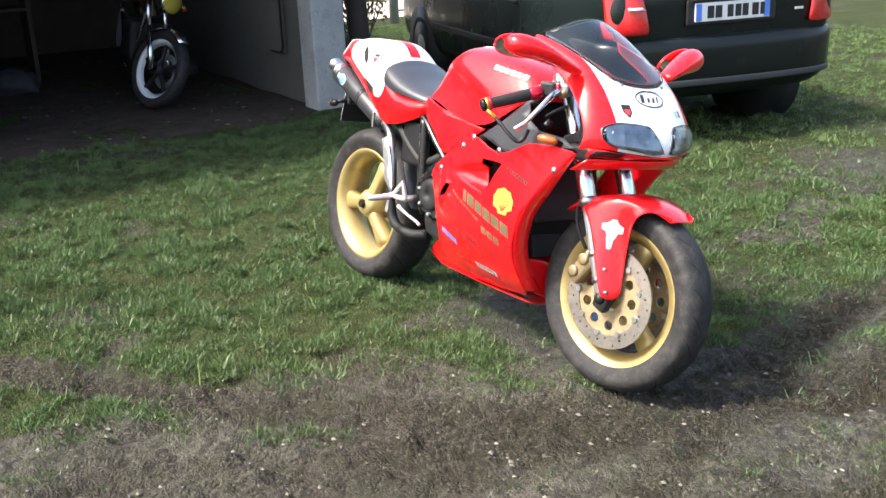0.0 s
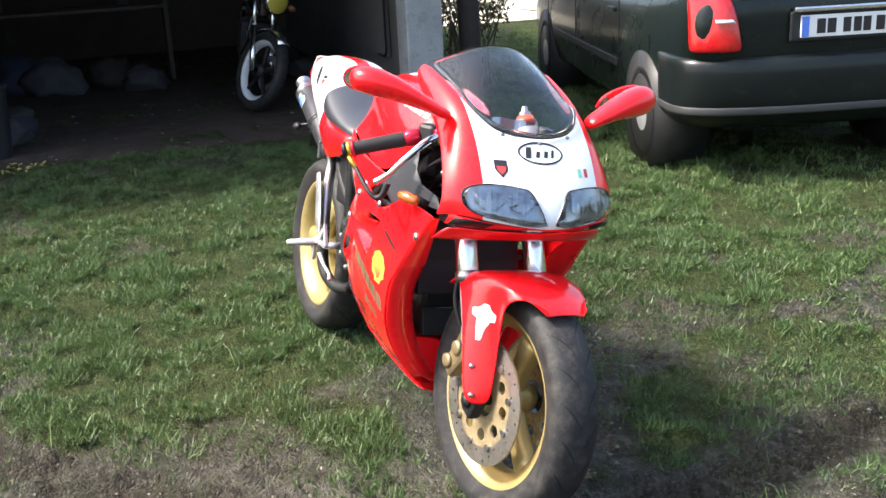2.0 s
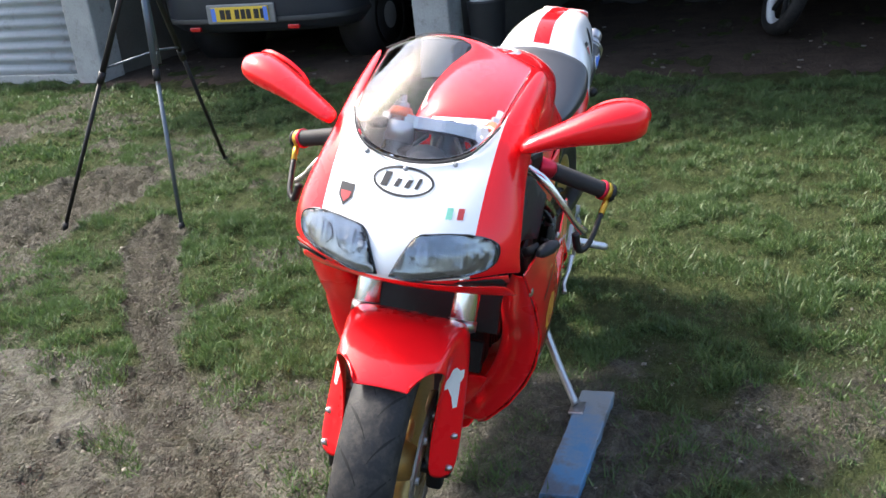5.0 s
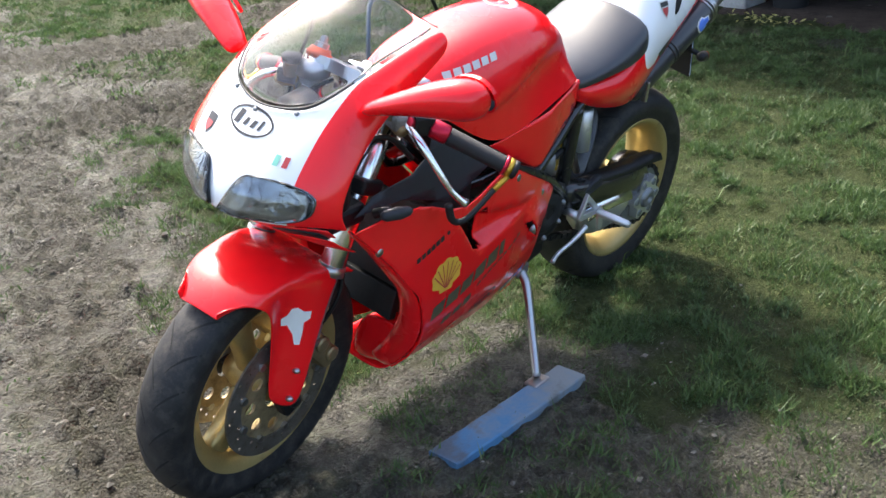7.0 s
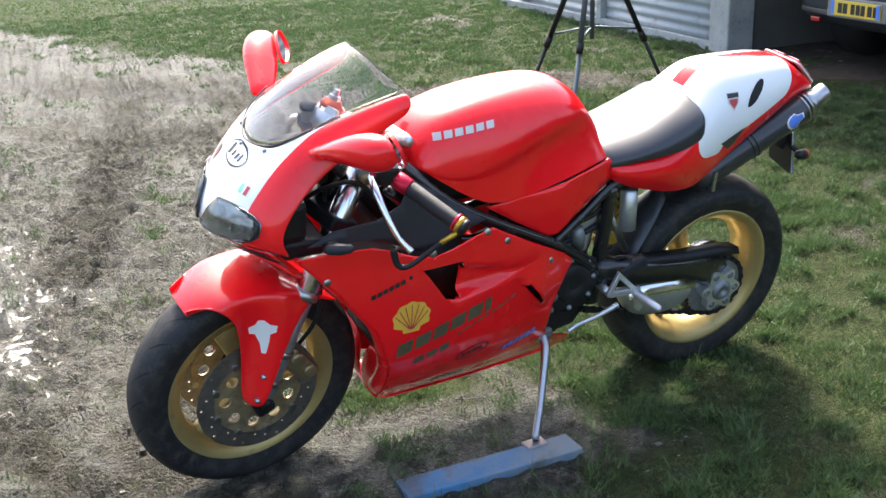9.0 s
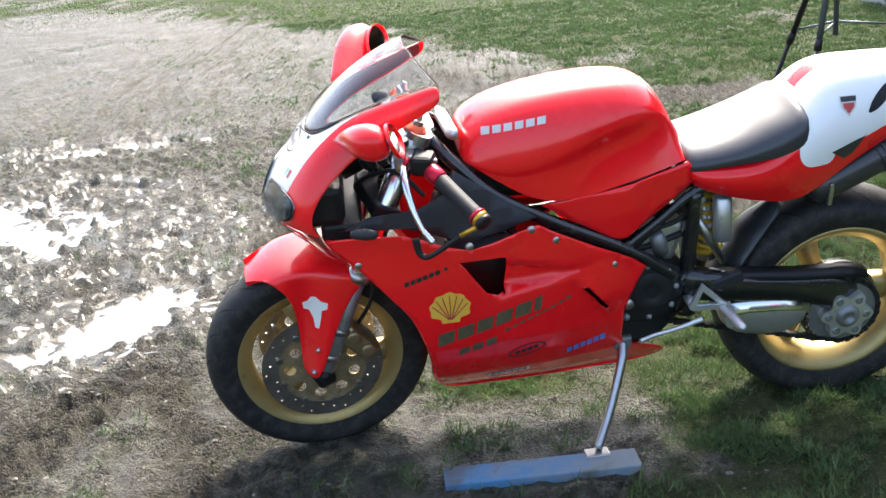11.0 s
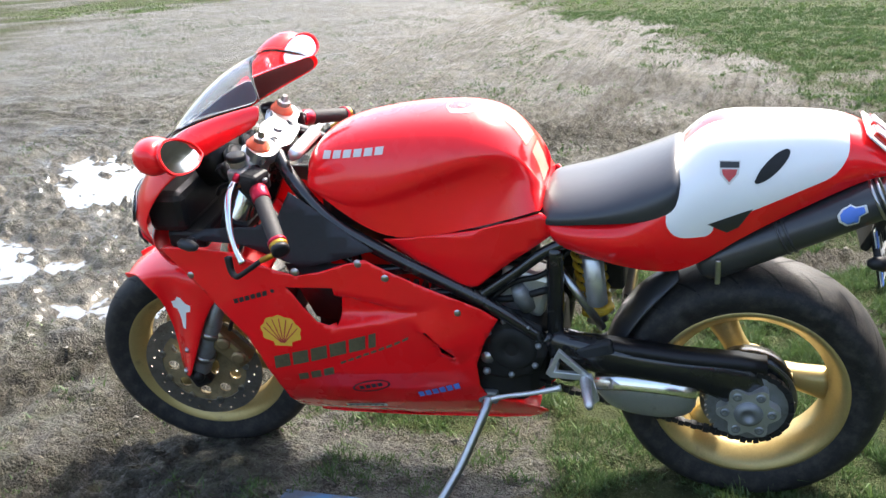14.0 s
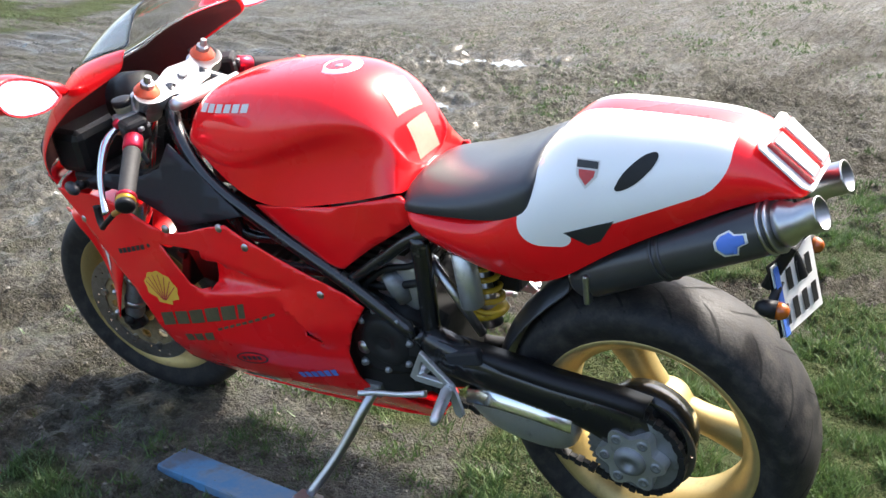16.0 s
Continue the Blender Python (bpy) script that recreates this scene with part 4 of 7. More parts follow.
def side_fairing(s):
    f = lambda u, v: (u, s * flank(u, v), v)
    ob = part("side_fairing", sheet(FLANK, [VENT, VENT2], step=0.013, to3d=f), M_RED, BIKE, "red side fairing with stickers and vents", solid=0.004, offset=1 if s > 0 else -1)
    ob.modifiers["thickness"].offset = -1
    bm = sheet([(.36, .68), (.20, .68), (.20, .52), (.30, .54)], step=0, to3d=lambda u, v: (u, s * (flank(u, v) - 0.065), v))
    part("vent_duct", bm, M_BLACK, ob, solid=0.003)
    for u, v in ((.308, .695), (-.051, .578), (.571, .676), (.158, .716), (.10, .680)):
        y = flank(u, v)
        part("fairing_screw", rod((u, s * (y - .001), v), (u, s * (y + .006), v), [(0, .0105), (.5, .0105), (.85, .007), (1, .003)], 14), M_STEEL, ob)
    # front edge turned inward
    edge = FLANK[0:10]
    part("edge_lip", grid_bm([[(u + dx * k, s * max(.02, flank(u, v) - d * k), v) for dx, d in ((-.003, .002), (.006, .010), (.010, .034), (.002, .066), (-.030, .088))] for (u, v), k in zip(edge, (.25, .45, .8, 1, 1, 1, 1, 1, 1, 1))]), M_RED, ob, subsurf=1, solid=0.003)
    return ob


flank_l, flank_r = side_fairing(1), side_fairing(-1)
# belly that joins the two sides
_rows = []
for _u in (.385, .30, .2, .1, 0, -.1, -.2):
    _y = lerp_table(YMAX, _u)
    _rows.append(full([(_u, 0, .184), (_u, _y * .22, .186), (_u, _y * .40, .197)]))
part("belly_pan", grid_bm(_rows), M_RED, BIKE, "red belly pan", subsurf=1, solid=0.004)
for _s in (1, -1):
    part("belly_front", grid_bm([mirrored(r, _s) for r in [[(.392, .0, .20), (.395, .05, .21), (.400, .112, .236)], [(.395, .0, .27), (.396, .08, .28), (.402, .190, .315)], [(.375, .02, .34), (.385, .10, .35), (.402, .222, .375)]]]), M_RED, BIKE, subsurf=1, solid=0.004)
# dark inner panels between fairing and tank
for _s in (1, -1):
    f = lambda u, v: (u, _s * (0.190 - 0.25 * (v - 0.70) + 0.05 * (u - 0.3)), v)
    part("inner_panel", sheet([(.60, .745), (.46, .735), (.40, .715), (.305, .680), (.22, .700), (.135, .722), (.20, .765), (.27, .815), (.33, .855), (.36, .80), (.42, .775), (.54, .770)], step=0.05, to3d=f), M_GREYP, BIKE, "dark grey plastic infill panel", solid=0.003)


# ---- tank, seat, tail ----
TANK = [
    [(.318, 0, .890), (.316, .045, .890), (.312, .080, .884), (.308, .105, .876), (.306, .118, .868), (.304, .112, .858)],
    [(.290, 0, .938), (.288, .055, .937), (.284, .100, .925), (.280, .132, .900), (.278, .142, .872), (.276, .134, .850)],
    [(.215, 0, .974), (.213, .062, .972), (.210, .115, .952), (.206, .150, .905), (.204, .158, .850), (.202, .148, .796)],
    [(.110, 0, .997), (.110, .066, .994), (.110, .122, .968), (.110, .158, .905), (.110, .168, .830), (.110, .156, .742)],
    [(.010, 0, 1.010), (.010, .066, 1.006), (.010, .122, .976), (.010, .158, .908), (.010, .154, .838), (.010, .156, .752)],
    [(-.085, 0, 1.012), (-.085, .064, 1.008), (-.085, .118, .978), (-.085, .143, .918), (-.085, .134, .850), (-.085, .150, .772)],
    [(-.150, 0, .996), (-.150, .060, .992), (-.150, .108, .962), (-.152, .132, .912), (-.155, .122, .850), (-.158, .144, .790)],
    [(-.196, 0, .950), (-.196, .054, .947), (-.197, .090, .925), (-.200, .110, .885), (-.203, .128, .842), (-.206, .140, .804)],
    [(-.232, 0, .880), (-.232, .048, .878), (-.233, .080, .865), (-.236, .102, .850), (-.240, .122, .832), (-.244, .134, .816)],
    [(-.243, 0, .806), (-.243, .040, .806), (-.243, .066, .804), (-.243, .084, .802), (-.243, .098, .800), (-.243, .106, .798)],
]
RIDGE = [(-.25, .85), (-.20, .925), (-.15, .940), (-.085, .926), (.01, .893), (.11, .860), (.215, .835), (.30, .868), (.33, .870)]
HOLLOW = [(-.25, .0), (-.20, .3), (-.15, .8), (-.085, 1.0), (.01, 1.0), (.11, .8), (.215, .3), (.28, .0), (.33, .0)]


def knee_hollow(row):
    """Adds the ridge that climbs along the tank's side and the hollow for the knee below it."""
    x = row[3][0]
    side = sorted((p[2], p[1]) for p in row[2:])
    z, w = lerp_table(RIDGE, x), lerp_table(HOLLOW, x)
    low = row[5][2]
    out = list(row[:3])
    for zz, push in ((z, .006 * w), (z - .028, -.016 * w), (z - .45 * (z - low), -.014 * w)):
        zz = max(zz, low + .004)
        out.append((x, lerp_table(side, zz) + push, zz))
    return out + [row[5]]


tank = part("fuel_tank", grid_bm([full(knee_hollow(r)) for r in TANK], caps=True), M_RED, BIKE, "glossy red fuel tank", subsurf=2)
cap = part("fuel_cap", lathe([(.0, .0), (.0045, .012), (.005, .036), (.0035, .045), (.0, .047), (-.006, .047)], (-.055, 0, 1.003), "z", 40), M_ALU, tank, "round alloy fuel cap")
part("cap_ring", lathe([(.004, .030), (.0065, .031), (.0065, .034), (.004, .035)], (-.055, 0, 1.003), "z", 40), M_WHITE_ST, cap)
part("cap_lock", rod((-.055, .006, 1.006), (-.055, .006, 1.010), [(0, .009), (.8, .009), (1, .006)], 12), M_CAST, cap)

for _s in (1, -1):
    _f = lambda u, v: (u, _s * (.150 + .012 * math.sin((u + .27) / .38 * math.pi) - .10 * max(0, .70 - v) - .14 * max(0, -.10 - u)), v)
    part("tank_side_panel", sheet([(.118, .738), (.02, .752), (-.10, .773), (-.248, .806), (-.262, .790), (-.268, .752), (-.225, .722), (-.176, .690), (-.130, .655), (-.097, .628), (-.078, .624), (-.052, .634), (.03, .682)], step=0.03, to3d=_f), M_RED, BIKE, "red panel below the tank", solid=0.006)

SEAT = [
    [(-.236, 0, .822), (-.236, .05, .820), (-.236, .095, .808), (-.236, .118, .790), (-.236, .116, .776)],
    [(-.262, 0, .832), (-.262, .06, .829), (-.260, .110, .815), (-.258, .138, .795), (-.258, .136, .778)],
    [(-.325, 0, .842), (-.325, .07, .839), (-.325, .122, .824), (-.325, .150, .805), (-.325, .148, .788)],
    [(-.395, 0, .862), (-.395, .075, .858), (-.395, .130, .842), (-.397, .158, .818), (-.397, .155, .796)],
    [(-.455, 0, .890), (-.457, .075, .886), (-.462, .132, .868), (-.470, .162, .838), (-.470, .158, .803)],
    [(-.506, 0, .912), (-.510, .075, .906), (-.519, .128, .890), (-.528, .156, .872), (-.532, .156, .828)],
    [(-.536, 0, .934), (-.540, .070, .928), (-.547, .116, .908), (-.552, .138, .895), (-.556, .140, .850)],
]
part("seat", grid_bm([full(r) for r in SEAT], caps=True), M_LEATHER, BIKE, "black vinyl rider seat", subsurf=2)

TAIL = [
    [(-.240, 0, .790), (-.240, .07, .790), (-.240, .115, .788), (-.242, .138, .780), (-.244, .142, .768), (-.246, .130, .755)],
    [(-.290, 0, .790), (-.290, .08, .790), (-.290, .130, .786), (-.290, .155, .772), (-.290, .156, .748), (-.290, .135, .724)],
    [(-.370, 0, .795), (-.370, .09, .795), (-.370, .145, .790), (-.370, .168, .768), (-.370, .166, .732), (-.370, .138, .698)],
    [(-.440, 0, .800), (-.440, .09, .800), (-.440, .150, .795), (-.440, .172, .768), (-.440, .168, .722), (-.440, .138, .680)],
    [(-.512, 0, .888), (-.514, .075, .880), (-.514, .130, .872), (-.514, .166, .812), (-.514, .164, .740), (-.514, .132, .669)],
    [(-.548, 0, .944), (-.550, .075, .936), (-.556, .120, .908), (-.552, .158, .842), (-.556, .158, .760), (-.560, .128, .680)],
    [(-.592, 0, .982), (-.594, .070, .974), (-.600, .112, .938), (-.594, .150, .862), (-.600, .152, .790), (-.606, .122, .706)],
    [(-.640, 0, .990), (-.642, .068, .985), (-.650, .106, .950), (-.658, .138, .880), (-.662, .144, .822), (-.666, .118, .752)],
    [(-.740, 0, .989), (-.742, .066, .984), (-.746, .098, .954), (-.750, .124, .898), (-.752, .130, .850), (-.754, .108, .802)],
    [(-.840, 0, .990), (-.842, .062, .983), (-.846, .088, .958), (-.848, .106, .918), (-.850, .110, .884), (-.852, .094, .852)],
    [(-.900, 0, .972), (-.902, .058, .966), (-.906, .080, .948), (-.910, .092, .922), (-.912, .094, .902), (-.914, .082, .880)],
    [(-.958, 0, .924), (-.960, .052, .921), (-.963, .070, .913), (-.966, .078, .902), (-.968, .078, .893), (-.970, .066, .884)],
    [(-.988, 0, .894), (-.988, .046, .893), (-.988, .060, .891), (-.988, .066, .888), (-.988, .066, .884), (-.986, .056, .880)],
]
tail = part("tail_unit", grid_bm([full(r) for r in TAIL], caps=True), M_TAIL, BIKE, "red and white single-seat tail", subsurf=2)
# rear lamp panel, white surround with two red lenses
def _rear(off):
    def f(u, v):
        k = v
        return (-.905 - .088 * k - off * .66, u, .966 - .078 * k + off * .75)
    return f
_pan = part("rear_light", sheet([(-.072, .05), (-.060, -.02), (.060, -.02), (.072, .05), (.070, .80), (.055, .96), (-.055, .96), (-.070, .80)], [[(-.052, .12), (-.008, .12), (-.008, .86), (-.044, .86)], [(.008, .12), (.052, .12), (.044, .86), (.008, .86)]], step=0, to3d=_rear(.006)), M_WHITE_ST, tail, "white tail lamp surround", smooth=False, solid=0.004)
for _y in (-1, 1):
    _a = [(_y * .030 - .023, .10), (_y * .030 + .023, .10), (_y * .028 + .020, .88), (_y * .028 - .020, .88)]
    _l = part("red_lens", sheet(_a, step=0, to3d=_rear(.016)), M_TAILRED, _pan, "red tail lamp lens", smooth=False, solid=0.014)
    # white pad over each red lens: the sky's glare put into colour
    _c = [(_y * .030 - .021, .14), (_y * .030 + .017, .14), (_y * .028 + .014, .83), (_y * .028 - .018, .83)]
    part("lens_glare", sheet(_c, step=0, to3d=_rear(.019)), M_WHITE_ST, _l, "white pad on the red lens, sky glare in its colour", smooth=False, solid=0.003)
# under-tray
part("under_tray", grid_bm([[(x, -y, z), (x, -y * .5, z - .01), (x, y * .5, z - .01), (x, y, z)] for x, y, z in ((-.30, .12, .735), (-.45, .12, .685), (-.52, .12, .678), (-.60, .11, .715), (-.75, .09, .81), (-.95, .06, .885))]), M_BLACK, BIKE, solid=0.004)

# ---- frame, engine, exhaust ----
def frame_and_engine():
    bars = [
        ([(.40, .045, .935), (.334, .115, .872), (.236, .150, .780), (.093, .152, .692), (-.102, .152, .588), (-.235, .140, .488)], .0165),
        ([(-.095, .140, .592), (-.180, .135, .655), (-.275, .125, .722), (-.42, .105, .76)], .013),
        ([(-.272, .122, .720), (-.268, .118, .58), (-.262, .115, .44)], .020),
        ([(.36, .08, .80), (.20, .13, .66), (.06, .14, .66)], .013),
        ([(.20, .14, .755), (.16, .135, .60), (-.06, .14, .60)], .012),
        ([(-.24, .135, .490), (-.262, .12, .44), (-.25, .10, .37)], .018),
    ]
    trellis = None
    for pts, r in bars:
        for s in (1, -1):
            ob = part("frame_tube", tube(mirrored(pts, s), r, 12, 5), M_FRAME, BIKE, "black steel trellis tube")
            trellis = trellis or ob
    part("steering_head", rod((.398, 0, .927), (.475, 0, .765), [(0, .034), (.1, .036), (.9, .036), (1, .034)], 20), M_FRAME, BIKE)
    # engine: crankcase, two cylinders, covers
    part("crankcase", grid_bm([[(x, y, z) for y, z in ((-w, a), (-w, b), (-w * .6, b + .03), (w * .6, b + .03), (w, b), (w, a), (w * .6, a - .03), (-w * .6, a - .03))] for x, w, a, b in ((.10, .10, .32, .42), (.04, .125, .30, .50), (-.08, .130, .29, .53), (-.20, .125, .31, .52), (-.27, .09, .36, .46))], wrap=True, caps=True), M_ENGINE, BIKE, "black engine crankcase", smooth=False, bevel=0.01)
    c1 = part("cylinder", box((.18, 0, .41), (.22, .14, .13)), M_ENGINE, BIKE, "black front cylinder", smooth=False, bevel=0.01)
    c2 = part("cylinder", box((-.12, 0, .63), (.13, .14, .18)), M_ENGINE, BIKE, "black rear cylinder", smooth=False, bevel=0.01)
    for k in range(9):
        u = k / 8
        part("cooling_fin", box((.08 + .20 * u, 0, .40 + .02 * u), (.012, .20 - .02 * u, .17)), M_ENGINE, c1, smooth=False)
        part("cooling_fin", box((-.11 - .02 * u, 0, .55 + .16 * u), (.17, .20 - .02 * u, .012)), M_ENGINE, c2, smooth=False)
    part("cylinder_head", box((.300, 0, .42), (.07, .21, .18)), M_ENGINE, BIKE, smooth=False, bevel=0.02)
    part("cylinder_head", box((-.13, 0, .745), (.17, .22, .06)), M_CAST, BIKE, smooth=False, bevel=0.02)
    head = part("rear_head_cover", box((-.190, .070, .585), (.120, .07, .115), Matrix.Rotation(radians(-15), 3, "Y")), M_ALU, BIKE, "grey alloy cam cover", smooth=False, bevel=0.015)
    part("pipe_flange", rod((-.20, .10, .545), (-.18, .12, .61), [(0, .020), (.5, .022), (1, .016)], 14), M_CAST, head)
    sp = [(-.075, .40), (-.085, .46), (-.125, .525), (-.185, .545), (-.235, .520), (-.248, .455), (-.225, .395), (-.16, .37), (-.10, .375)]
    for s in (1, -1):
        c = part("engine_cover", sheet(sp, step=0.04, to3d=lambda u, v: (u, s * (.150 - 1.2 * ((u + .16) ** 2 + (v - .46) ** 2)), v)), M_ENGINE, BIKE, "black engine side cover", solid=0.006)
        part("round_cover", lathe([(.135, .062), (.150, .060), (.158, .050), (.158, .018), (.152, .015), (.152, 0)], (-.165, 0, .458), segs=28) if s > 0 else lathe([(-.135, .062), (-.150, .060), (-.158, .050), (-.158, .018), (-.152, .015), (-.152, 0)], (-.165, 0, .458), segs=28), M_ENGINE, c)
        for u, v, r in ((-.105, .430, .017), (-.100, .390, .010), (-.218, .415, .008), (-.228, .47, .008), (-.205, .520, .008), (-.150, .535, .008), (-.112, .500, .008), (-.160, .385, .008)):
            part("cover_bolt", rod((u, s * .135, v), (u, s * .158, v), [(0, r), (.7, r), (1, r * .6)], 12), M_STEEL if r > .01 else M_CAST, c)
    part("sump", box((-.06, 0, .285), (.26, .17, .06)), M_ENGINE, BIKE, smooth=False, bevel=0.02)
    part("oil_filter", rod((-.285, .06, .325), (-.285, .06, .385), [(0, .018), (.1, .030), (.9, .030), (1, .024)], 18), M_GREYP, BIKE)
    rad = part("radiator", box((.375, 0, .57), (.028, .30, .20), Matrix.Rotation(radians(-18), 3, "Y")), M_BLACK, BIKE, "dark finned radiator", smooth=False, bevel=0.004)
    part("radiator_frame", box((.382, 0, .57), (.020, .32, .015), Matrix.Rotation(radians(-18), 3, "Y")), M_ENGINE, rad, smooth=False)
    part("oil_cooler", box((.365, 0, .385), (.025, .22, .075), Matrix.Rotation(radians(-18), 3, "Y")), M_ENGINE, BIKE, smooth=False, bevel=0.004)
    part("air_box", box((.10, 0, .80), (.36, .22, .12)), M_BLACK, BIKE, smooth=False, bevel=0.03)
    part("battery_box", box((-.355, -.06, .62), (.12, .12, .16)), M_BLACK, BIKE, smooth=False, bevel=0.01)
    # wiring and hoses that show between tubes
    for pts, r in (([(-.10, .13, .56), (-.17, .12, .62), (-.24, .11, .64), (-.30, .10, .70)], .007), ([(-.05, .12, .58), (-.15, .11, .57), (-.25, .11, .60)], .009), ([(.40, .16, .80), (.46, .14, .86), (.52, .10, .84), (.56, .06, .80)], .006), ([(.42, -.16, .82), (.48, -.12, .86), (.54, -.06, .82)], .006)):
        part("hose", tube(pts, r, 8), M_BLACK, BIKE)


frame_and_engine()


def rear_suspension():
    sh = part("shock_absorber", rod((-.325, .020, .700), (-.352, .020, .470), [(0, .020), (.9, .020), (1, .026)], 18), M_STEEL, BIKE, "rear shock absorber")
    line = []
    for i in range(90):
        u = i / 89
        a = u * 2 * math.pi * 6.5
        c = Vector((-.328 - .022 * u, .020, .675 - .165 * u))
        line.append(c + Vector((math.cos(a) * .034, math.sin(a) * .034, 0)))
    part("coil_spring", tube(line, .0062, 8, 1), M_YELLOW, sh, "yellow coil spring")
    part("spring_seat", rod((-.350, .02, .512), (-.353, .02, .498), [(0, .036), (1, .040)], 20), M_YELLOW, sh)
    part("reservoir", rod((-.352, .098, .690), (-.362, .098, .560), [(0, .014), (.04, .024), (.96, .024), (1, .016)], 20), M_CAST, sh, "grey shock reservoir").data.materials[0] = M_ALU
    part("torque_rod", rod((-.278, .10, .650), (-.372, .09, .490), [(0, .010), (1, .010)], 12), M_STEEL, BIKE, "bare steel link rod")
    part("rear_hugger", grid_bm([[(-.705 + r * math.cos(a), y * k, .315 + r * math.sin(a)) for y, r in ((-.085, .322), (-.05, .346), (.0, .352), (.05, .346), (.090, .318))] for a, k in ((radians(v), k) for v, k in ((6, 1), (16, 1), (26, 1), (36, .95), (46, .8), (54, .55), (61, .3)))]), M_CARBON, BIKE, "black rear hugger", subsurf=1, solid=0.003)
    # single-sided swing arm
    arm = [(-.235, .115, .465, .050, .040), (-.31, .130, .452, .046, .034), (-.42, .136, .435, .040, .028), (-.54, .135, .420, .036, .028), (-.63, .118, .398, .050, .034), (-.705, .098, .360, .075, .040), (-.76, .088, .335, .060, .034)]
    rows = []
    for x, y, z, h, w in arm:
        rows.append([(x, y + w * px, z + h * pz) for px, pz in ((-1, -.6), (-.6, -1), (.6, -1), (1, -.6), (1, .6), (.6, 1), (-.6, 1), (-1, .6))])
    sw = part("swing_arm", grid_bm(rows, wrap=True, caps=True), M_FRAME, BIKE, "black single-sided swing arm", subsurf=1)
    part("hub_carrier", lathe([(.030, .060), (.030, .098), (.060, .106), (.085, .104), (.092, .092), (.092, .060)], (-.705, 0, .330), segs=40), M_FRAME, sw, "black hub carrier")
    part("chain_guard", grid_bm([[(x, .105, z), (x, .148, z + .004), (x, .158, z - .014)] for x, z in ((-.30, .490), (-.42, .478), (-.55, .464), (-.68, .458), (-.74, .450))]), M_BLACK, sw, "black chain guard", solid=0.004)
    part("guard_bracket", box((-.36, .150, .470), (.085, .024, .034), Matrix.Rotation(radians(18), 3, "Y")), M_GREYP, sw, smooth=False, bevel=0.006)
    part("caliper", box((-.66, .098, .245), (.07, .04, .05)), M_ENGINE, sw, smooth=False, bevel=0.008)
    # polished cover below the arm
    prof = [(-.352, .398, .350), (-.380, .402, .298), (-.43, .402, .276), (-.51, .398, .268), (-.565, .394, .276), (-.592, .390, .305)]
    rows = []
    for x, top, low in prof:
        rows.append([(x, .075, top), (x, .135, top), (x, .152, top - .012), (x, .160, top - .035), (x, .158, (top + low) / 2), (x, .146, low + .014), (x, .125, low), (x, .075, low)])
    cov = part("alloy_cover", grid_bm(rows, wrap=True, caps=True), M_ALU, BIKE, "brushed alloy lower cover", subsurf=1)
    part("polished_band", grid_bm([[(x, .130, z + .004), (x, .151, z - .006), (x, .1625, z - .030), (x, .1625, z - .034)] for x, z in ((-.357, .398), (-.43, .403), (-.51, .399), (-.590, .391))]), M_CHROME, cov, "polished bright band", solid=0.002)


rear_suspension()


def exhaust():
    for s in (1, -1):
        a, b = Vector((-.585, s * .080, .662)), Vector((-.965, s * .084, .850 if s > 0 else .835))
        can = part("silencer", rod(a, b, [(0, .024), (.03, .036), (.10, .042), (.93, .044), (.95, .040)], 36), M_CARBON, BIKE, "dark carbon silencer")
        for u in (.44, .475, .915, .945):
            c, d = a.lerp(b, u), a.lerp(b, u + .016)
            part("silencer_band", rod(c, d, [(0, .0435), (.2, .0462), (.8, .0462), (1, .0435)], 36), M_CARBON if u < .6 else M_STEEL, can)
        e = b + (b - a).normalized() * .056
        part("outlet", rod(b - (b - a).normalized() * .012, e, [(0, .038), (.18, .038), (.40, .028), (.95, .028), (1, .029), (1.0, .025), (.5, .023)], 28), M_STEEL, can, "bright steel outlet")
        part("mounting_bracket", box((-.625, s * .118, .672), (.012, .02, .06)), M_STEEL, can, smooth=False, bevel=0.003)
    # header pipes on the right side, up to the silencers; the low bend and inner pipe are dark
    for pts, r, m in (([(-.20, -.115, .30), (-.28, -.140, .285), (-.37, -.150, .31), (-.405, -.152, .38), (-.415, -.150, .45)], .019, M_ENGINE),
                      ([(-.412, -.150, .43), (-.425, -.148, .53), (-.47, -.130, .60), (-.52, -.110, .640), (-.60, -.085, .668)], .018, M_STEEL),
                      ([(-.15, -.08, .62), (-.27, -.105, .56), (-.36, -.11, .60), (-.45, -.10, .66), (-.58, -.03, .68), (-.60, .06, .668)], .017, M_ENGINE)):
        part("exhaust_pipe", tube(pts, r, 14, 7), m, BIKE, "steel exhaust pipe" if m is M_STEEL else "dark exhaust pipe")
    part("heel_shield", sheet([(-.36, .42), (-.42, .47), (-.47, .62), (-.44, .63), (-.40, .56), (-.375, .50)], step=0.05, to3d=lambda u, v: (u, -.185 + .05 * (v - .42), v)), M_ALU, BIKE, "bright alloy heel guard", solid=0.004)


exhaust()


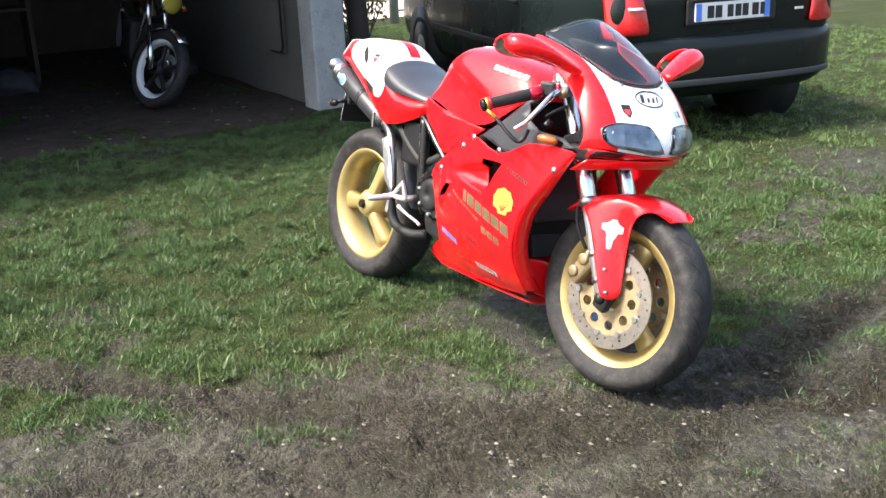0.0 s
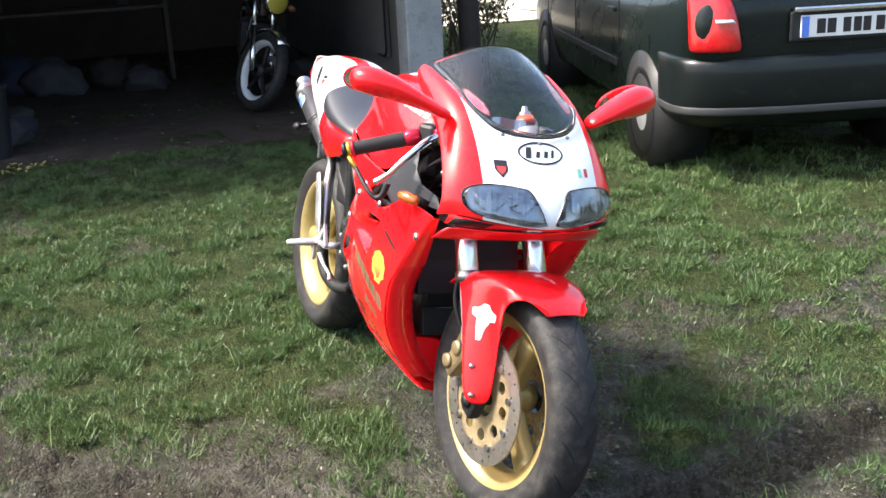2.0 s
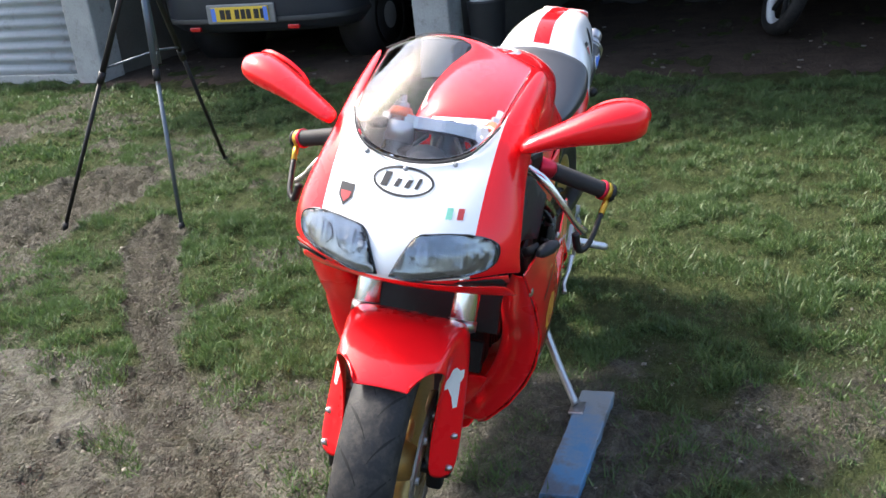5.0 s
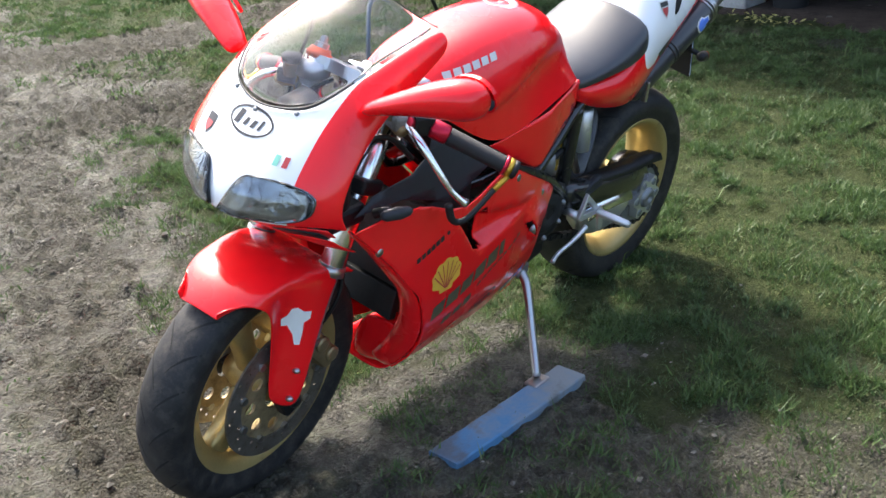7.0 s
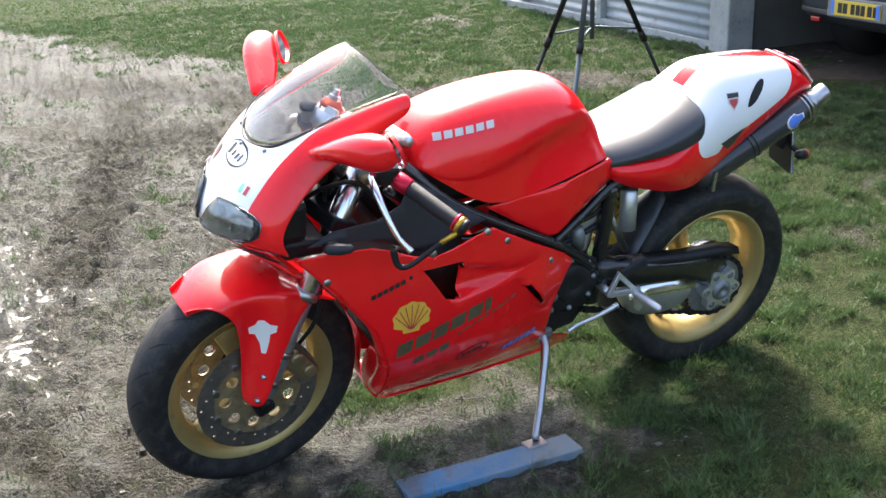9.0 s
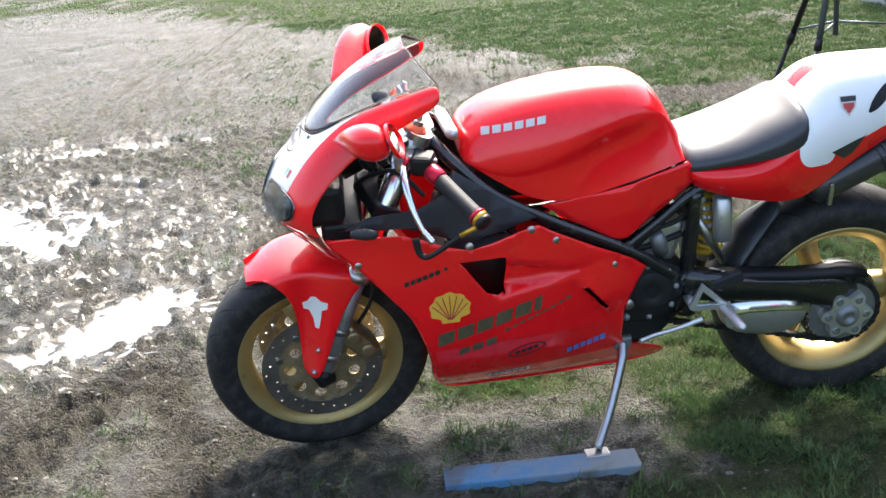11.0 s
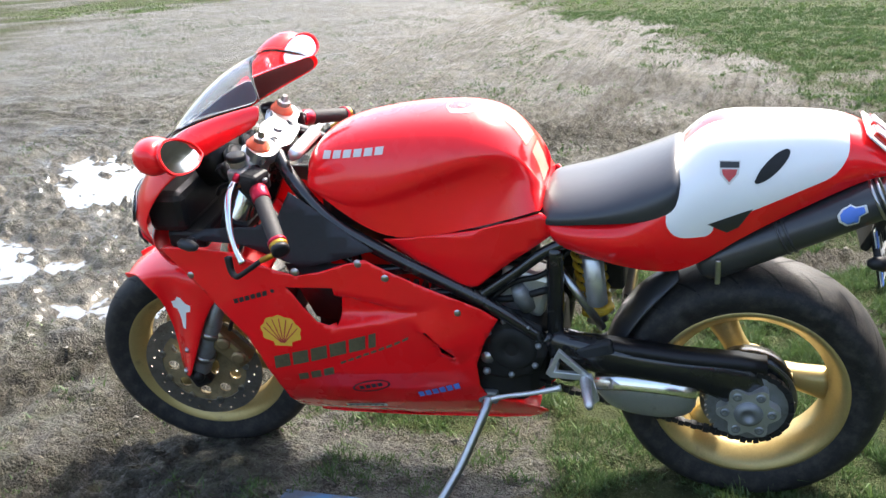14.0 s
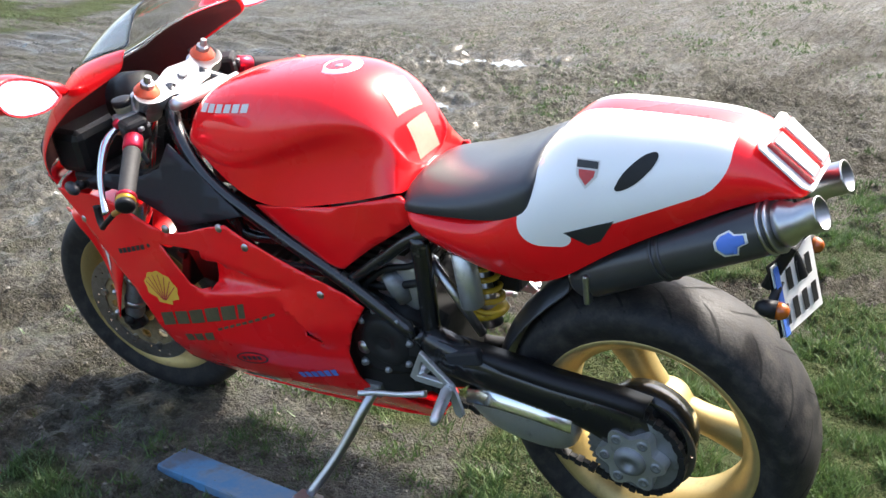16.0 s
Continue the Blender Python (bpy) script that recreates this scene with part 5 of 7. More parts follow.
def footrests():
    for s in (1, -1):
        tri = [(-.282, .492), (-.250, .425), (-.262, .415), (-.345, .412), (-.352, .425)]
        inn = [(-.284, .470), (-.270, .432), (-.326, .430)]
        br = part("footrest_bracket", sheet(tri, [inn], step=0, to3d=lambda u, v: (u, s * .190, v)), M_ALU, BIKE, "alloy footrest bracket", smooth=False, solid=0.012, offset=0, bevel=0.002)
        part("bracket_mount", rod((-.265, s * .13, .425), (-.265, s * .19, .425), [(0, .012), (1, .012)], 12), M_ALU, br)
        part("footrest", rod((-.340, s * .195, .418), (-.362, s * .290, .408), [(0, .010), (.12, .013), (.9, .011), (1, .007)], 14), M_ALU, br, "alloy foot peg")
        part("heel_plate", sheet([(-.340, .430), (-.352, .360), (-.362, .352), (-.372, .362), (-.356, .432)], step=0, to3d=lambda u, v: (u, s * .200, v)), M_ALU, br, smooth=False, solid=0.008)
        part("pedal", tube([(-.285, s * .20, .392), (-.22, s * .205, .375), (-.16, s * .205, .362), (-.120, s * .215, .356)], [.008, .006, .006, .007], 10), M_ALU, br, "alloy foot lever")


footrests()


def side_stand():
    st = part("side_stand", tube([(-.095, .135, .300), (-.085, .170, .268), (-.040, .238, .170), (.008, .300, .094)], [.013, .012, .011, .011], 12), M_STEEL, BIKE, "bare steel side stand")
    part("stand_foot", box((.012, .306, .086), (.062, .040, .008), Matrix.Rotation(radians(10), 3, "X")), M_STEEL, st, smooth=False, bevel=0.003)
    part("stand_pivot", box((-.095, .12, .305), (.05, .05, .035)), M_CAST, st, smooth=False, bevel=0.006)


side_stand()


# ---- controls, mirrors, indicators, plate ----
def controls():
    for s in (1, -1):
        a, b = Vector((.425, s * .155, .905)), Vector((.322, s * .352, .826))
        d = (b - a).normalized()
        clamp = part("bar_clamp", rod(fork_at(.902, .103, s), fork_at(.938, .103, s), [(0, .036), (1, .036)], 20), M_ALU, BIKE, "alloy bar clamp")
        bar = part("handlebar", rod(fork_at(.92, .115, s), b, [(0, .011), (1, .011)], 14), M_BLACK, BIKE, "clip-on handlebar")
        part("grip", rod(a.lerp(b, .36), a.lerp(b, .93), [(0, .016), (.04, .019), (.94, .018), (1, .021)], 18), M_GRIP, bar, "black rubber grip")
        part("inner_ring", rod(a.lerp(b, .20), a.lerp(b, .37), [(0, .018), (.1, .021), (.9, .021), (1, .018)], 18), M_ANOD, bar, "red anodised ring")
        part("outer_ring", rod(a.lerp(b, .915), a.lerp(b, .945), [(0, .022), (1, .022)], 18), M_ANOD, bar)
        part("bar_end", rod(a.lerp(b, .945), a.lerp(b, 1.03), [(0, .016), (.1, .021), (.55, .021), (.6, .017), (1, .016)], 18), M_ANOG, bar, "gold anodised bar end")
        part("bar_plug", rod(a.lerp(b, 1.0), a.lerp(b, 1.05), [(0, .021), (.8, .020), (1, .014)], 18), M_BLACK, bar)
        sw = part("switch_block", box(a.lerp(b, .09), (.052, .055, .050), Matrix.Rotation(radians(-25 * s), 3, "Z")), M_BLACK, bar, "black switch block", smooth=False, bevel=0.010)
        for k in (-.012, .008):
            part("switch", box(a.lerp(b, .09) + Vector((-.026, k, .006)), (.012, .012, .010)), M_CAST, sw, smooth=False, bevel=0.003)
        # lever guard, gold arm then a black hook
        g = part("lever_guard", tube([b + Vector((.0, s * .002, -.006)), (.372, s * .345, .792)], .0065, 10), M_ANOG, bar, "gold and black lever guard")
        part("guard_hook", tube([(.372, s * .345, .792), (.430, s * .332, .748), (.450, s * .318, .735), (.462, s * .308, .745), (.466, s * .300, .775)], [.006, .006, .007, .008, .009], 10), M_BLACK, g)
        lv = part("lever", tube([(.458, s * .165, .905), (.468, s * .215, .882), (.462, s * .262, .835), (.448, s * .292, .795), (.428, s * .316, .768)], [.008, .010, .008, .0065, .009], 12), M_CHROME, bar, "polished lever")
        part("lever_perch", box((.455, s * .150, .905), (.046, .048, .036), Matrix.Rotation(radians(-20 * s), 3, "Z")), M_CAST, lv, smooth=False, bevel=0.008)
        part("adjuster_wheel", rod((.450, s * .175, .905), (.462, s * .172, .910), [(0, .013), (1, .013)], 14), M_ANOD, lv)
        mc = part("master_cylinder", rod((.448, s * .115, .900), (.470, s * .175, .890), [(0, .015), (.8, .016), (1, .010)], 16), M_BRASS, BIKE, "bronze master cylinder")
        pot = part("fluid_pot", rod((.462, s * .140, .905), (.462, s * .140, .942), [(0, .015), (.05, .018), (.72, .019), (.75, .021), (.97, .021), (1, .018)], 20), M_WORN, mc, "clouded brake fluid pot")
        part("pot_lid", rod((.462, s * .140, .938), (.462, s * .140, .952), [(0, .022), (.9, .022), (1, .018)], 20), M_BLACK, pot)
        part("pot_arm", tube([(.462, s * .14, .918), (.458, s * .135, .905), (.450, s * .13, .895)], .005, 8), M_STEEL, mc)
    # yoke nut, damper, dials
    part("steering_nut", rod((.408, 0, .925), (.398, 0, .952), [(0, .019), (.4, .019), (.45, .013), (1, .011)], 6), M_CAST, BIKE, smooth=False)
    part("steering_damper", rod((.335, -.10, .915), (.320, .12, .930), [(0, .008), (.18, .008), (.2, .016), (.9, .016), (1, .012)], 18), M_ALU, BIKE, "silver steering damper across the tank front")
    dash = part("dashboard", box((.525, 0, .862), (.035, .18, .050), Matrix.Rotation(radians(35), 3, "Y")), M_BLACK, BIKE, "black instrument panel", smooth=False, bevel=0.02)
    for y, r in ((.045, .043), (-.045, .043), (.098, .024)):
        c = Vector((.500, y, .878))
        n = Vector((-.82, 0, .57))
        dial = part("dial", rod(c, c + n * .022, [(0, r), (.8, r), (.82, r * .93), (.83, r * .9)], 28), M_BLACK, dash, "round black dial")
        part("dial_face", rod(c + n * .0185, c + n * .0195, [(0, r * .86), (1, r * .86)], 28), M_BLACK_ST, dial)
        part("needle", box(c + n * .021, (.003, r * 1.1, .003), Matrix.Rotation(radians(30), 3, "X")), M_WHITE_ST, dial, smooth=False)
    for y in (.03, -.03, .0):
        part("cable", tube([(.45, y, .93), (.50, y * 2, .90), (.55, y, .86), (.60, y * 1.5, .82)], .005, 8), M_BLACK, BIKE)


controls()


def mirrors():
    """Teardrop shells cut off behind by a tilted glass; turn is how far the glass faces the rider."""
    for s, turn, rise in ((1, -4.0, .40), (-1, 24.0, .52)):
        secs = [(.572, .188, .972, .030, .016), (.560, .225, .986, .034, .020), (.545, .275, 1.008, .044, .028), (.530, .325, 1.026, .050, .038), (.515, .370, 1.035, .050, .043), (.508, .402, 1.038, .042, .036), (.505, .420, 1.038, .022, .020)]
        tilt = math.tan(radians(turn))
        back = lambda y, z: .474 + (y - .355) * -tilt + rise * (z - 1.03)
        rows = []
        for x, y, z, a, h in secs:
            row = []
            for t in (2 * math.pi * i / 16 for i in range(16)):
                zz = z + h * (.84 if s < 0 else 1.0) * math.sin(t)
                row.append((max(x + a * math.cos(t), back(y, zz)) if y > .27 else x + a * math.cos(t), s * y, zz))
            rows.append(row)
        m = part("mirror", grid_bm(rows, wrap=True, caps=True), M_RED, BIKE, "red teardrop mirror", subsurf=1)
        loop = [(u, 1.030 + (v - 1.030) * (.84 if s < 0 else 1.0)) for u, v in ((.290, 1.006), (.298, 1.030), (.330, 1.054), (.370, 1.066), (.400, 1.060), (.414, 1.040), (.406, 1.014), (.374, .998), (.325, .994))]
        loop = [(q.x, q.y) for q in smooth_line([(u, v, 0) for u, v in loop] + [(*loop[0], 0)], 3)][:-1]
        part("mirror_glass", sheet(loop, step=0, to3d=lambda u, v: (back(u, v) - .006, s * u, v)), M_MIRROR, m, "mirror glass", smooth=False, solid=0.002)
        cu, cv = .352, 1.030
        outer = [(cu + (u - cu) * 1.06, cv + (v - cv) * 1.10) for u, v in loop]
        part("mirror_rim", sheet(outer, [loop], step=0, to3d=lambda u, v: (back(u, v) - .005, s * u, v)), M_RED, m, smooth=False, solid=0.008)


mirrors()


def turn_steering():
    """Turns wheel, fork, mudguard and bars together about the steering axis."""
    top, low = Vector((.375, 0, .975)), Vector((.475, 0, .765))
    m = Matrix.Translation(low) @ Matrix.Rotation(STEER, 4, (top - low).normalized()) @ Matrix.Translation(-low)
    steered = ("front_wheel", "fork_tube", "fork_leg", "fork_bridge_upper", "fork_bridge_lower", "axle_clamp", "brake_caliper", "brake_hose", "front_mudguard", "bar_clamp", "handlebar", "master_cylinder", "steering_nut")
    for ob in BIKE.children:
        if ob.name.split(".")[0] in steered:
            ob.matrix_basis = m


turn_steering()


def indicators_and_plate():
    for s in (1, -1):
        st = part("front_indicator", tube([(.565, s * .215, .752), (.550, s * .245, .766)], [.010, .012], 10), M_BLACK, BIKE, "black front indicator with amber lens")
        part("lens", rod((.580, s * .248, .764), (.520, s * .276, .770), [(0, .006), (.15, .012), (.6, .014), (.9, .010), (1, .004)], 16), M_AMBER if s < 0 else M_GREYP, st, "indicator lens")
    hang = part("plate_hanger", tube([(-.88, 0, .850), (-.925, 0, .79), (-.955, 0, .73), (-.972, 0, .70)], [.014, .012, .014, .010], 10), M_BLACK, BIKE, "black plate hanger")
    part("hanger_tray", box((-.945, 0, .745), (.02, .12, .10), Matrix.Rotation(radians(-25), 3, "Y")), M_BLACK, hang, smooth=False, bevel=0.006)
    pl = part("number_plate", sheet([(-.064, -.070), (.064, -.070), (.064, .070), (-.064, .070)], step=0, to3d=lambda u, v: (-.968 + .20 * v + .25 * u, .015 + .97 * u, .690 + .95 * v)), M_WHITE_ST, hang, "small white number plate with bars", smooth=False, solid=0.002)
    part("plate_backing", sheet([(-.066, -.072), (.066, -.072), (.066, .072), (-.066, .072)], step=0, to3d=lambda u, v: (-.963 + .20 * v + .25 * u, .015 + .97 * u, .690 + .95 * v)), M_BLACK, pl, smooth=False, solid=0.002)
    for u0, v0, u1, v1 in ((-.045, .010, -.030, .050), (-.015, .010, .0, .050), (.015, .010, .03, .050), (-.05, -.05, -.035, -.01), (-.02, -.05, -.005, -.01), (.01, -.05, .025, -.01), (.04, -.05, .055, -.01)):
        part("plate_bar", sheet([(u0, v0), (u1, v0), (u1, v1), (u0, v1)], step=0, to3d=lambda u, v: (-.9715 + .20 * v + .25 * u, .0155 + .97 * u, .689 + .95 * v)), M_BLACK_ST, pl, smooth=False, solid=0.001)
    part("plate_band", sheet([(.049, -.068), (.063, -.068), (.063, .068), (.049, .068)], step=0, to3d=lambda u, v: (-.9715 + .20 * v + .25 * u, .0155 + .97 * u, .689 + .95 * v)), M_BLUE_ST, pl, smooth=False, solid=0.001)
    for s in (1, -1):
        st = part("rear_indicator", tube([(-.945, s * .02, .72), (-.948, s * .10, .705)], .008, 8), M_BLACK, BIKE, "small rear indicator")
        part("shell", rod((-.925, s * .115, .703), (-.960, s * .113, .700), [(0, .006), (.3, .014), (1, .0165)], 16), M_BLACK, st, "black indicator shell")
        part("lens", rod((-.960, s * .113, .700), (-.980, s * .112, .698), [(0, .0155), (.4, .015), (.8, .011), (1, .006)], 16), M_AMBER, st, "amber indicator lens")


indicators_and_plate()


# ---- stickers on the motorcycle ----
from mathutils.bvhtree import BVHTree
bpy.context.view_layer.update()
_dg = bpy.context.evaluated_depsgraph_get()
SKIN = {k: BVHTree.FromObject(o, _dg) for k, o in (("nose", nose), ("tank", tank), ("tail", tail), ("left", flank_l), ("right", flank_r), ("guard", MUDGUARD))}
OWNER = {"nose": nose, "tank": tank, "tail": tail, "left": flank_l, "right": flank_r, "guard": MUDGUARD}


def sticker(name, skin, loop, material, way, lift=0.0012, step=0.012, label="", holes=(), parent=None):
    """Lays a flat outline on a skin. way 'x': the outline is (y, z), seen from the front; 'l' and 'r': (x, z), seen from the sides; 'z': (x, y) from above."""
    tree = SKIN[skin]

    def lay(u, v):
        o, d = {"x": (Vector((2, u, v)), Vector((-1, 0, 0))), "l": (Vector((u, 2, v)), Vector((0, -1, 0))), "r": (Vector((u, -2, v)), Vector((0, 1, 0))), "z": (Vector((u, v, 3)), Vector((0, 0, -1)))}[way]
        hit, no, _, _ = tree.ray_cast(o, d)
        if hit is None:
            near, no, _, _ = tree.find_nearest(o + d * 1.8)
            hit = near
        if no.dot(d) > 0:
            no = -no
        return hit + no * lift
    bm = sheet(loop, holes, step, lay)
    ob = part(name, bm, material, parent or OWNER[skin], label)
    ob.visible_shadow = True
    return ob


def slanted(x0, x1, z, h, slope, skew, n, gap, fwd=1):
    """Blocks in a slanted row, one for each sign of a word mark."""
    out = []
    w = (x1 - x0) / n
    for i in range(n):
        a, b = x0 + w * i + w * gap / 2, x0 + w * (i + 1) - w * gap / 2
        za, zb = z + slope * (a - x0), z + slope * (b - x0)
        out.append([(a, za), (b, zb), (b + skew * h, zb + h), (a + skew * h, za + h)])
    return out


def fan(cx, cz, r, s):
    pts = [(cx - .45 * r, cz - .85 * r), (cx - .5 * r, cz - .6 * r)]
    for i in range(25):
        a = radians(205 - 230 * i / 24)
        k = 1 + .05 * math.cos(i * math.pi / 2)
        pts.append((cx + r * k * math.cos(a) * 1.05, cz + r * k * math.sin(a) * .95))
    return pts + [(cx + .5 * r, cz - .6 * r), (cx + .45 * r, cz - .85 * r)]


def ellipse(cx, cz, a, b, turn=0.0, n=28):
    c, s = math.cos(turn), math.sin(turn)
    return [(cx + a * math.cos(t) * c - b * math.sin(t) * s, cz + a * math.cos(t) * s + b * math.sin(t) * c) for t in (2 * math.pi * i / n for i in range(n))]


def shrunk(loop, k):
    cx, cz = sum(p[0] for p in loop) / len(loop), sum(p[1] for p in loop) / len(loop)
    return [(cx + (x - cx) * k, cz + (z - cz) * k) for x, z in loop]


def all_stickers():
    for side, way, sg in (("left", "l", 1), ("right", "r", -1)):
        # shell-shaped fan with ribs
        f = sticker("fan_sticker", side, fan(.364, .538, .047, sg), M_YELL_ST, way, label="yellow fan-shaped sticker")
        for k in range(7):
            a = radians(22 + 136 * k / 6)
            c, s_ = math.cos(a), math.sin(a)
            p0, p1 = (.364 + .004 * c, .538 - .030), (.364 + .046 * c, .538 - .004 + .046 * s_ * .9)
            d = .0013
            nx, nz = -(p1[1] - p0[1]), p1[0] - p0[0]
            L = math.hypot(nx, nz)
            nx, nz = nx / L * d, nz / L * d
            sticker("rib", side, [(p0[0] - nx, p0[1] - nz), (p1[0] - nx, p1[1] - nz), (p1[0] + nx, p1[1] + nz), (p0[0] + nx, p0[1] + nz)], M_REDST, way, .0022, .02, parent=f)
        for blk in slanted(.380, .470, .637, .012, -.30, .1, 6, .22):
            sticker("mark_block", side, blk, M_BLACK_ST, way, label="small black word mark block")
        sticker("mark_dot", side, ellipse(.368, .648, .005, .005, n=10), M_BLACK_ST, way)
        # large faded word mark: blocks climbing to the rear
        for i in range(6):
            x = .400 - .0485 * i
            z = .426 + .0138 * i
            w = .041 if i < 5 else .018
            blk = [(x, z), (x - w, z + w * .285), (x - w - .004, z + w * .285 + .038), (x - .004, z + .038)]
            sticker("faded_block", side, blk, M_GREY_ST, way, label="faded olive word mark block")
        for i in range(3):
            x = .348 - .034 * i
            z = .388 + .0097 * i
            blk = [(x, z), (x - .026, z + .0074), (x - .028, z + .030), (x - .002, z + .0226)]
            sticker("faded_block", side, blk, M_GREY_ST, way)
        for i in range(9):
            x = .232 - .0195 * i
            z = .446 + .0082 * i
            sticker("faded_dash", side, [(x, z), (x - .014, z + .006), (x - .0145, z + .013), (x - .0005, z + .007)], M_GREY_ST, way, step=0)
        o = sticker("oval_sticker", side, ellipse(.173, .371, .050, .020, -.27), M_BLACK_ST, way, holes=[ellipse(.173, .371, .045, .0162, -.27)], label="black oval outline sticker")
        for blk in slanted(.142, .205, .373, .013, -.27, .1, 4, .25):
            sticker("mark_block", side, blk, M_BLACK_ST, way, parent=o)
        for blk in slanted(-.040, .066, .352, .021, -.26, .1, 6, .22):
            sticker("blue_block", side, blk, M_BLUE_ST, way, label="blue word mark block")
        w = sticker("white_label", side, [(.270, .258), (.160, .268), (.158, .288), (.268, .276)], M_WHITE_ST, way, label="white bordered label")
        sticker("label_mark", side, [(.262, .2625), (.168, .271), (.167, .284), (.261, .2745)], M_BLACK_ST, way, .002, parent=w)
        for blk in slanted(.172, .256, .2735, .006, -.10, .0, 5, .3):
            sticker("label_block", side, blk, M_WHITE_ST, way, .0028, parent=w)
        for blk in slanted(.098, .256, .941, .0155, -.145, -.15, 6, .24):
            sticker("silver_block", "tank", blk, M_SILVER_ST, way, label="silver word mark block")
        st = [(0.700, 0.545), (0.688, 0.532), (0.672, 0.528), (0.676, 0.512), (0.690, 0.506), (0.694, 0.485), (0.702, 0.455), (0.711, 0.456), (0.712, 0.482), (0.720, 0.505), (0.733, 0.507), (0.735, 0.525), (0.720, 0.532), (0.712, 0.545)]
        sticker("white_sticker", "guard", st, M_WHITE_ST, way, .0015, label="plain white sticker")
        sh = [(-.619, .930), (-.661, .930), (-.659, .905), (-.640, .884), (-.621, .905)]
        t = sticker("shield_sticker", "tail", sh, M_SILVER_ST, way, label="small shield sticker")
        sticker("shield_field", "tail", [(-.625, .914), (-.655, .914), (-.653, .904), (-.640, .890), (-.627, .904)], M_REDST, way, .002, parent=t)
        sticker("shield_band", "tail", [(-.621, .928), (-.659, .928), (-.659, .917), (-.621, .917)], M_BLACK_ST, way, .002, parent=t)
        sticker("mesh_inlet", "tail", [(-.600, .800), (-.650, .818), (-.690, .832), (-.662, .786), (-.640, .775)], M_CARBON, way, .0015, label="dark mesh inlet")
        sl = [(q.x, q.y) for q in smooth_line([(-.690, .890, 0), (-.697, .886, 0), (-.722, .898, 0), (-.748, .924, 0), (-.758, .944, 0), (-.750, .950, 0), (-.728, .940, 0), (-.702, .914, 0), (-.690, .890, 0)], 3)][:-1]
        sticker("air_slot", "tail", sl, M_BLACK, way, .0015, .01, label="black air slot")
    # nose
    o = sticker("oval_sticker", "nose", ellipse(0.0, .913, .060, .0235), M_BLACK_ST, "x", holes=[ellipse(0.0, .913, .0555, .0195)], label="black oval outline sticker")
    for y0, y1, z0, z1 in ((-.040, -.026, .902, .925), (-.014, -.004, .904, .917), (.007, .017, .904, .917), (.027, .034, .904, .921)):
        blk = [(y0 - .003, z0), (y1 - .003, z0), (y1 + .003, z1), (y0 + .003, z1)]
        sticker("mark_block", "nose", blk, M_BLACK_ST, "x", parent=o)
    sh = [(-.126, .898), (-.088, .898), (-.088, .872), (-.107, .852), (-.126, .872)]
    t = sticker("shield_sticker", "nose", shrunk(sh, .80), M_BLACK_ST, "x", label="small shield sticker")
    sticker("shield_field", "nose", [(-.118, .881), (-.096, .881), (-.098, .872), (-.107, .864), (-.116, .872)], M_REDST, "x", .002, parent=t)
    sticker("green_flag", "nose", [(.094, .864), (.105, .864), (.105, .882), (.094, .882)], M_GREEN_ST, "x", label="small green sticker")
    sticker("red_flag", "nose", [(.114, .864), (.125, .864), (.125, .882), (.114, .882)], M_REDST, "x", label="small red sticker")
    # pads on the back of the tank
    for pad in ([(-.153, .026), (-.163, -.055), (-.208, -.044), (-.204, .040)], [(-.215, .030), (-.215, -.040), (-.238, -.042), (-.238, .032)]):
        sticker("tank_pad", "tank", pad, M_WORN, "z", label="yellowed clear tank protector")
    # blue badge on the silencers
    for s in (1, -1):
        a, b = Vector((-.585, s * .080, .662)), Vector((-.965, s * .084, .850 if s > 0 else .835))
        d = (b - a).normalized()
        out = (Vector((0, s, 0)) - d * d.y * s).normalized()
        up = Vector((-d.z, 0, d.x)) * (-1 if d.x < 0 else 1)

        def wrap(u, v, r):
            t = v / .049 + .15
            return a.lerp(b, .80) + d * u + (out * math.cos(t) + up * math.sin(t)) * r
        shape = [(-.030, -.004), (-.020, -.022), (.004, -.026), (.012, -.010), (.030, -.006), (.032, .012), (.012, .016), (.004, .026), (-.016, .022), (-.028, .012)]
        edge = part("badge", sheet(shape, step=0.01, to3d=lambda u, v: wrap(u, v, .0440)), M_WHITE_ST, BIKE, "white-edged blue badge on the silencer", solid=0.0006)
        part("badge_field", sheet(shrunk(shape, .82), step=0.01, to3d=lambda u, v: wrap(u, v, .0449)), M_BLUE_ST, edge, "blue field of the badge", solid=0.0006)


all_stickers()


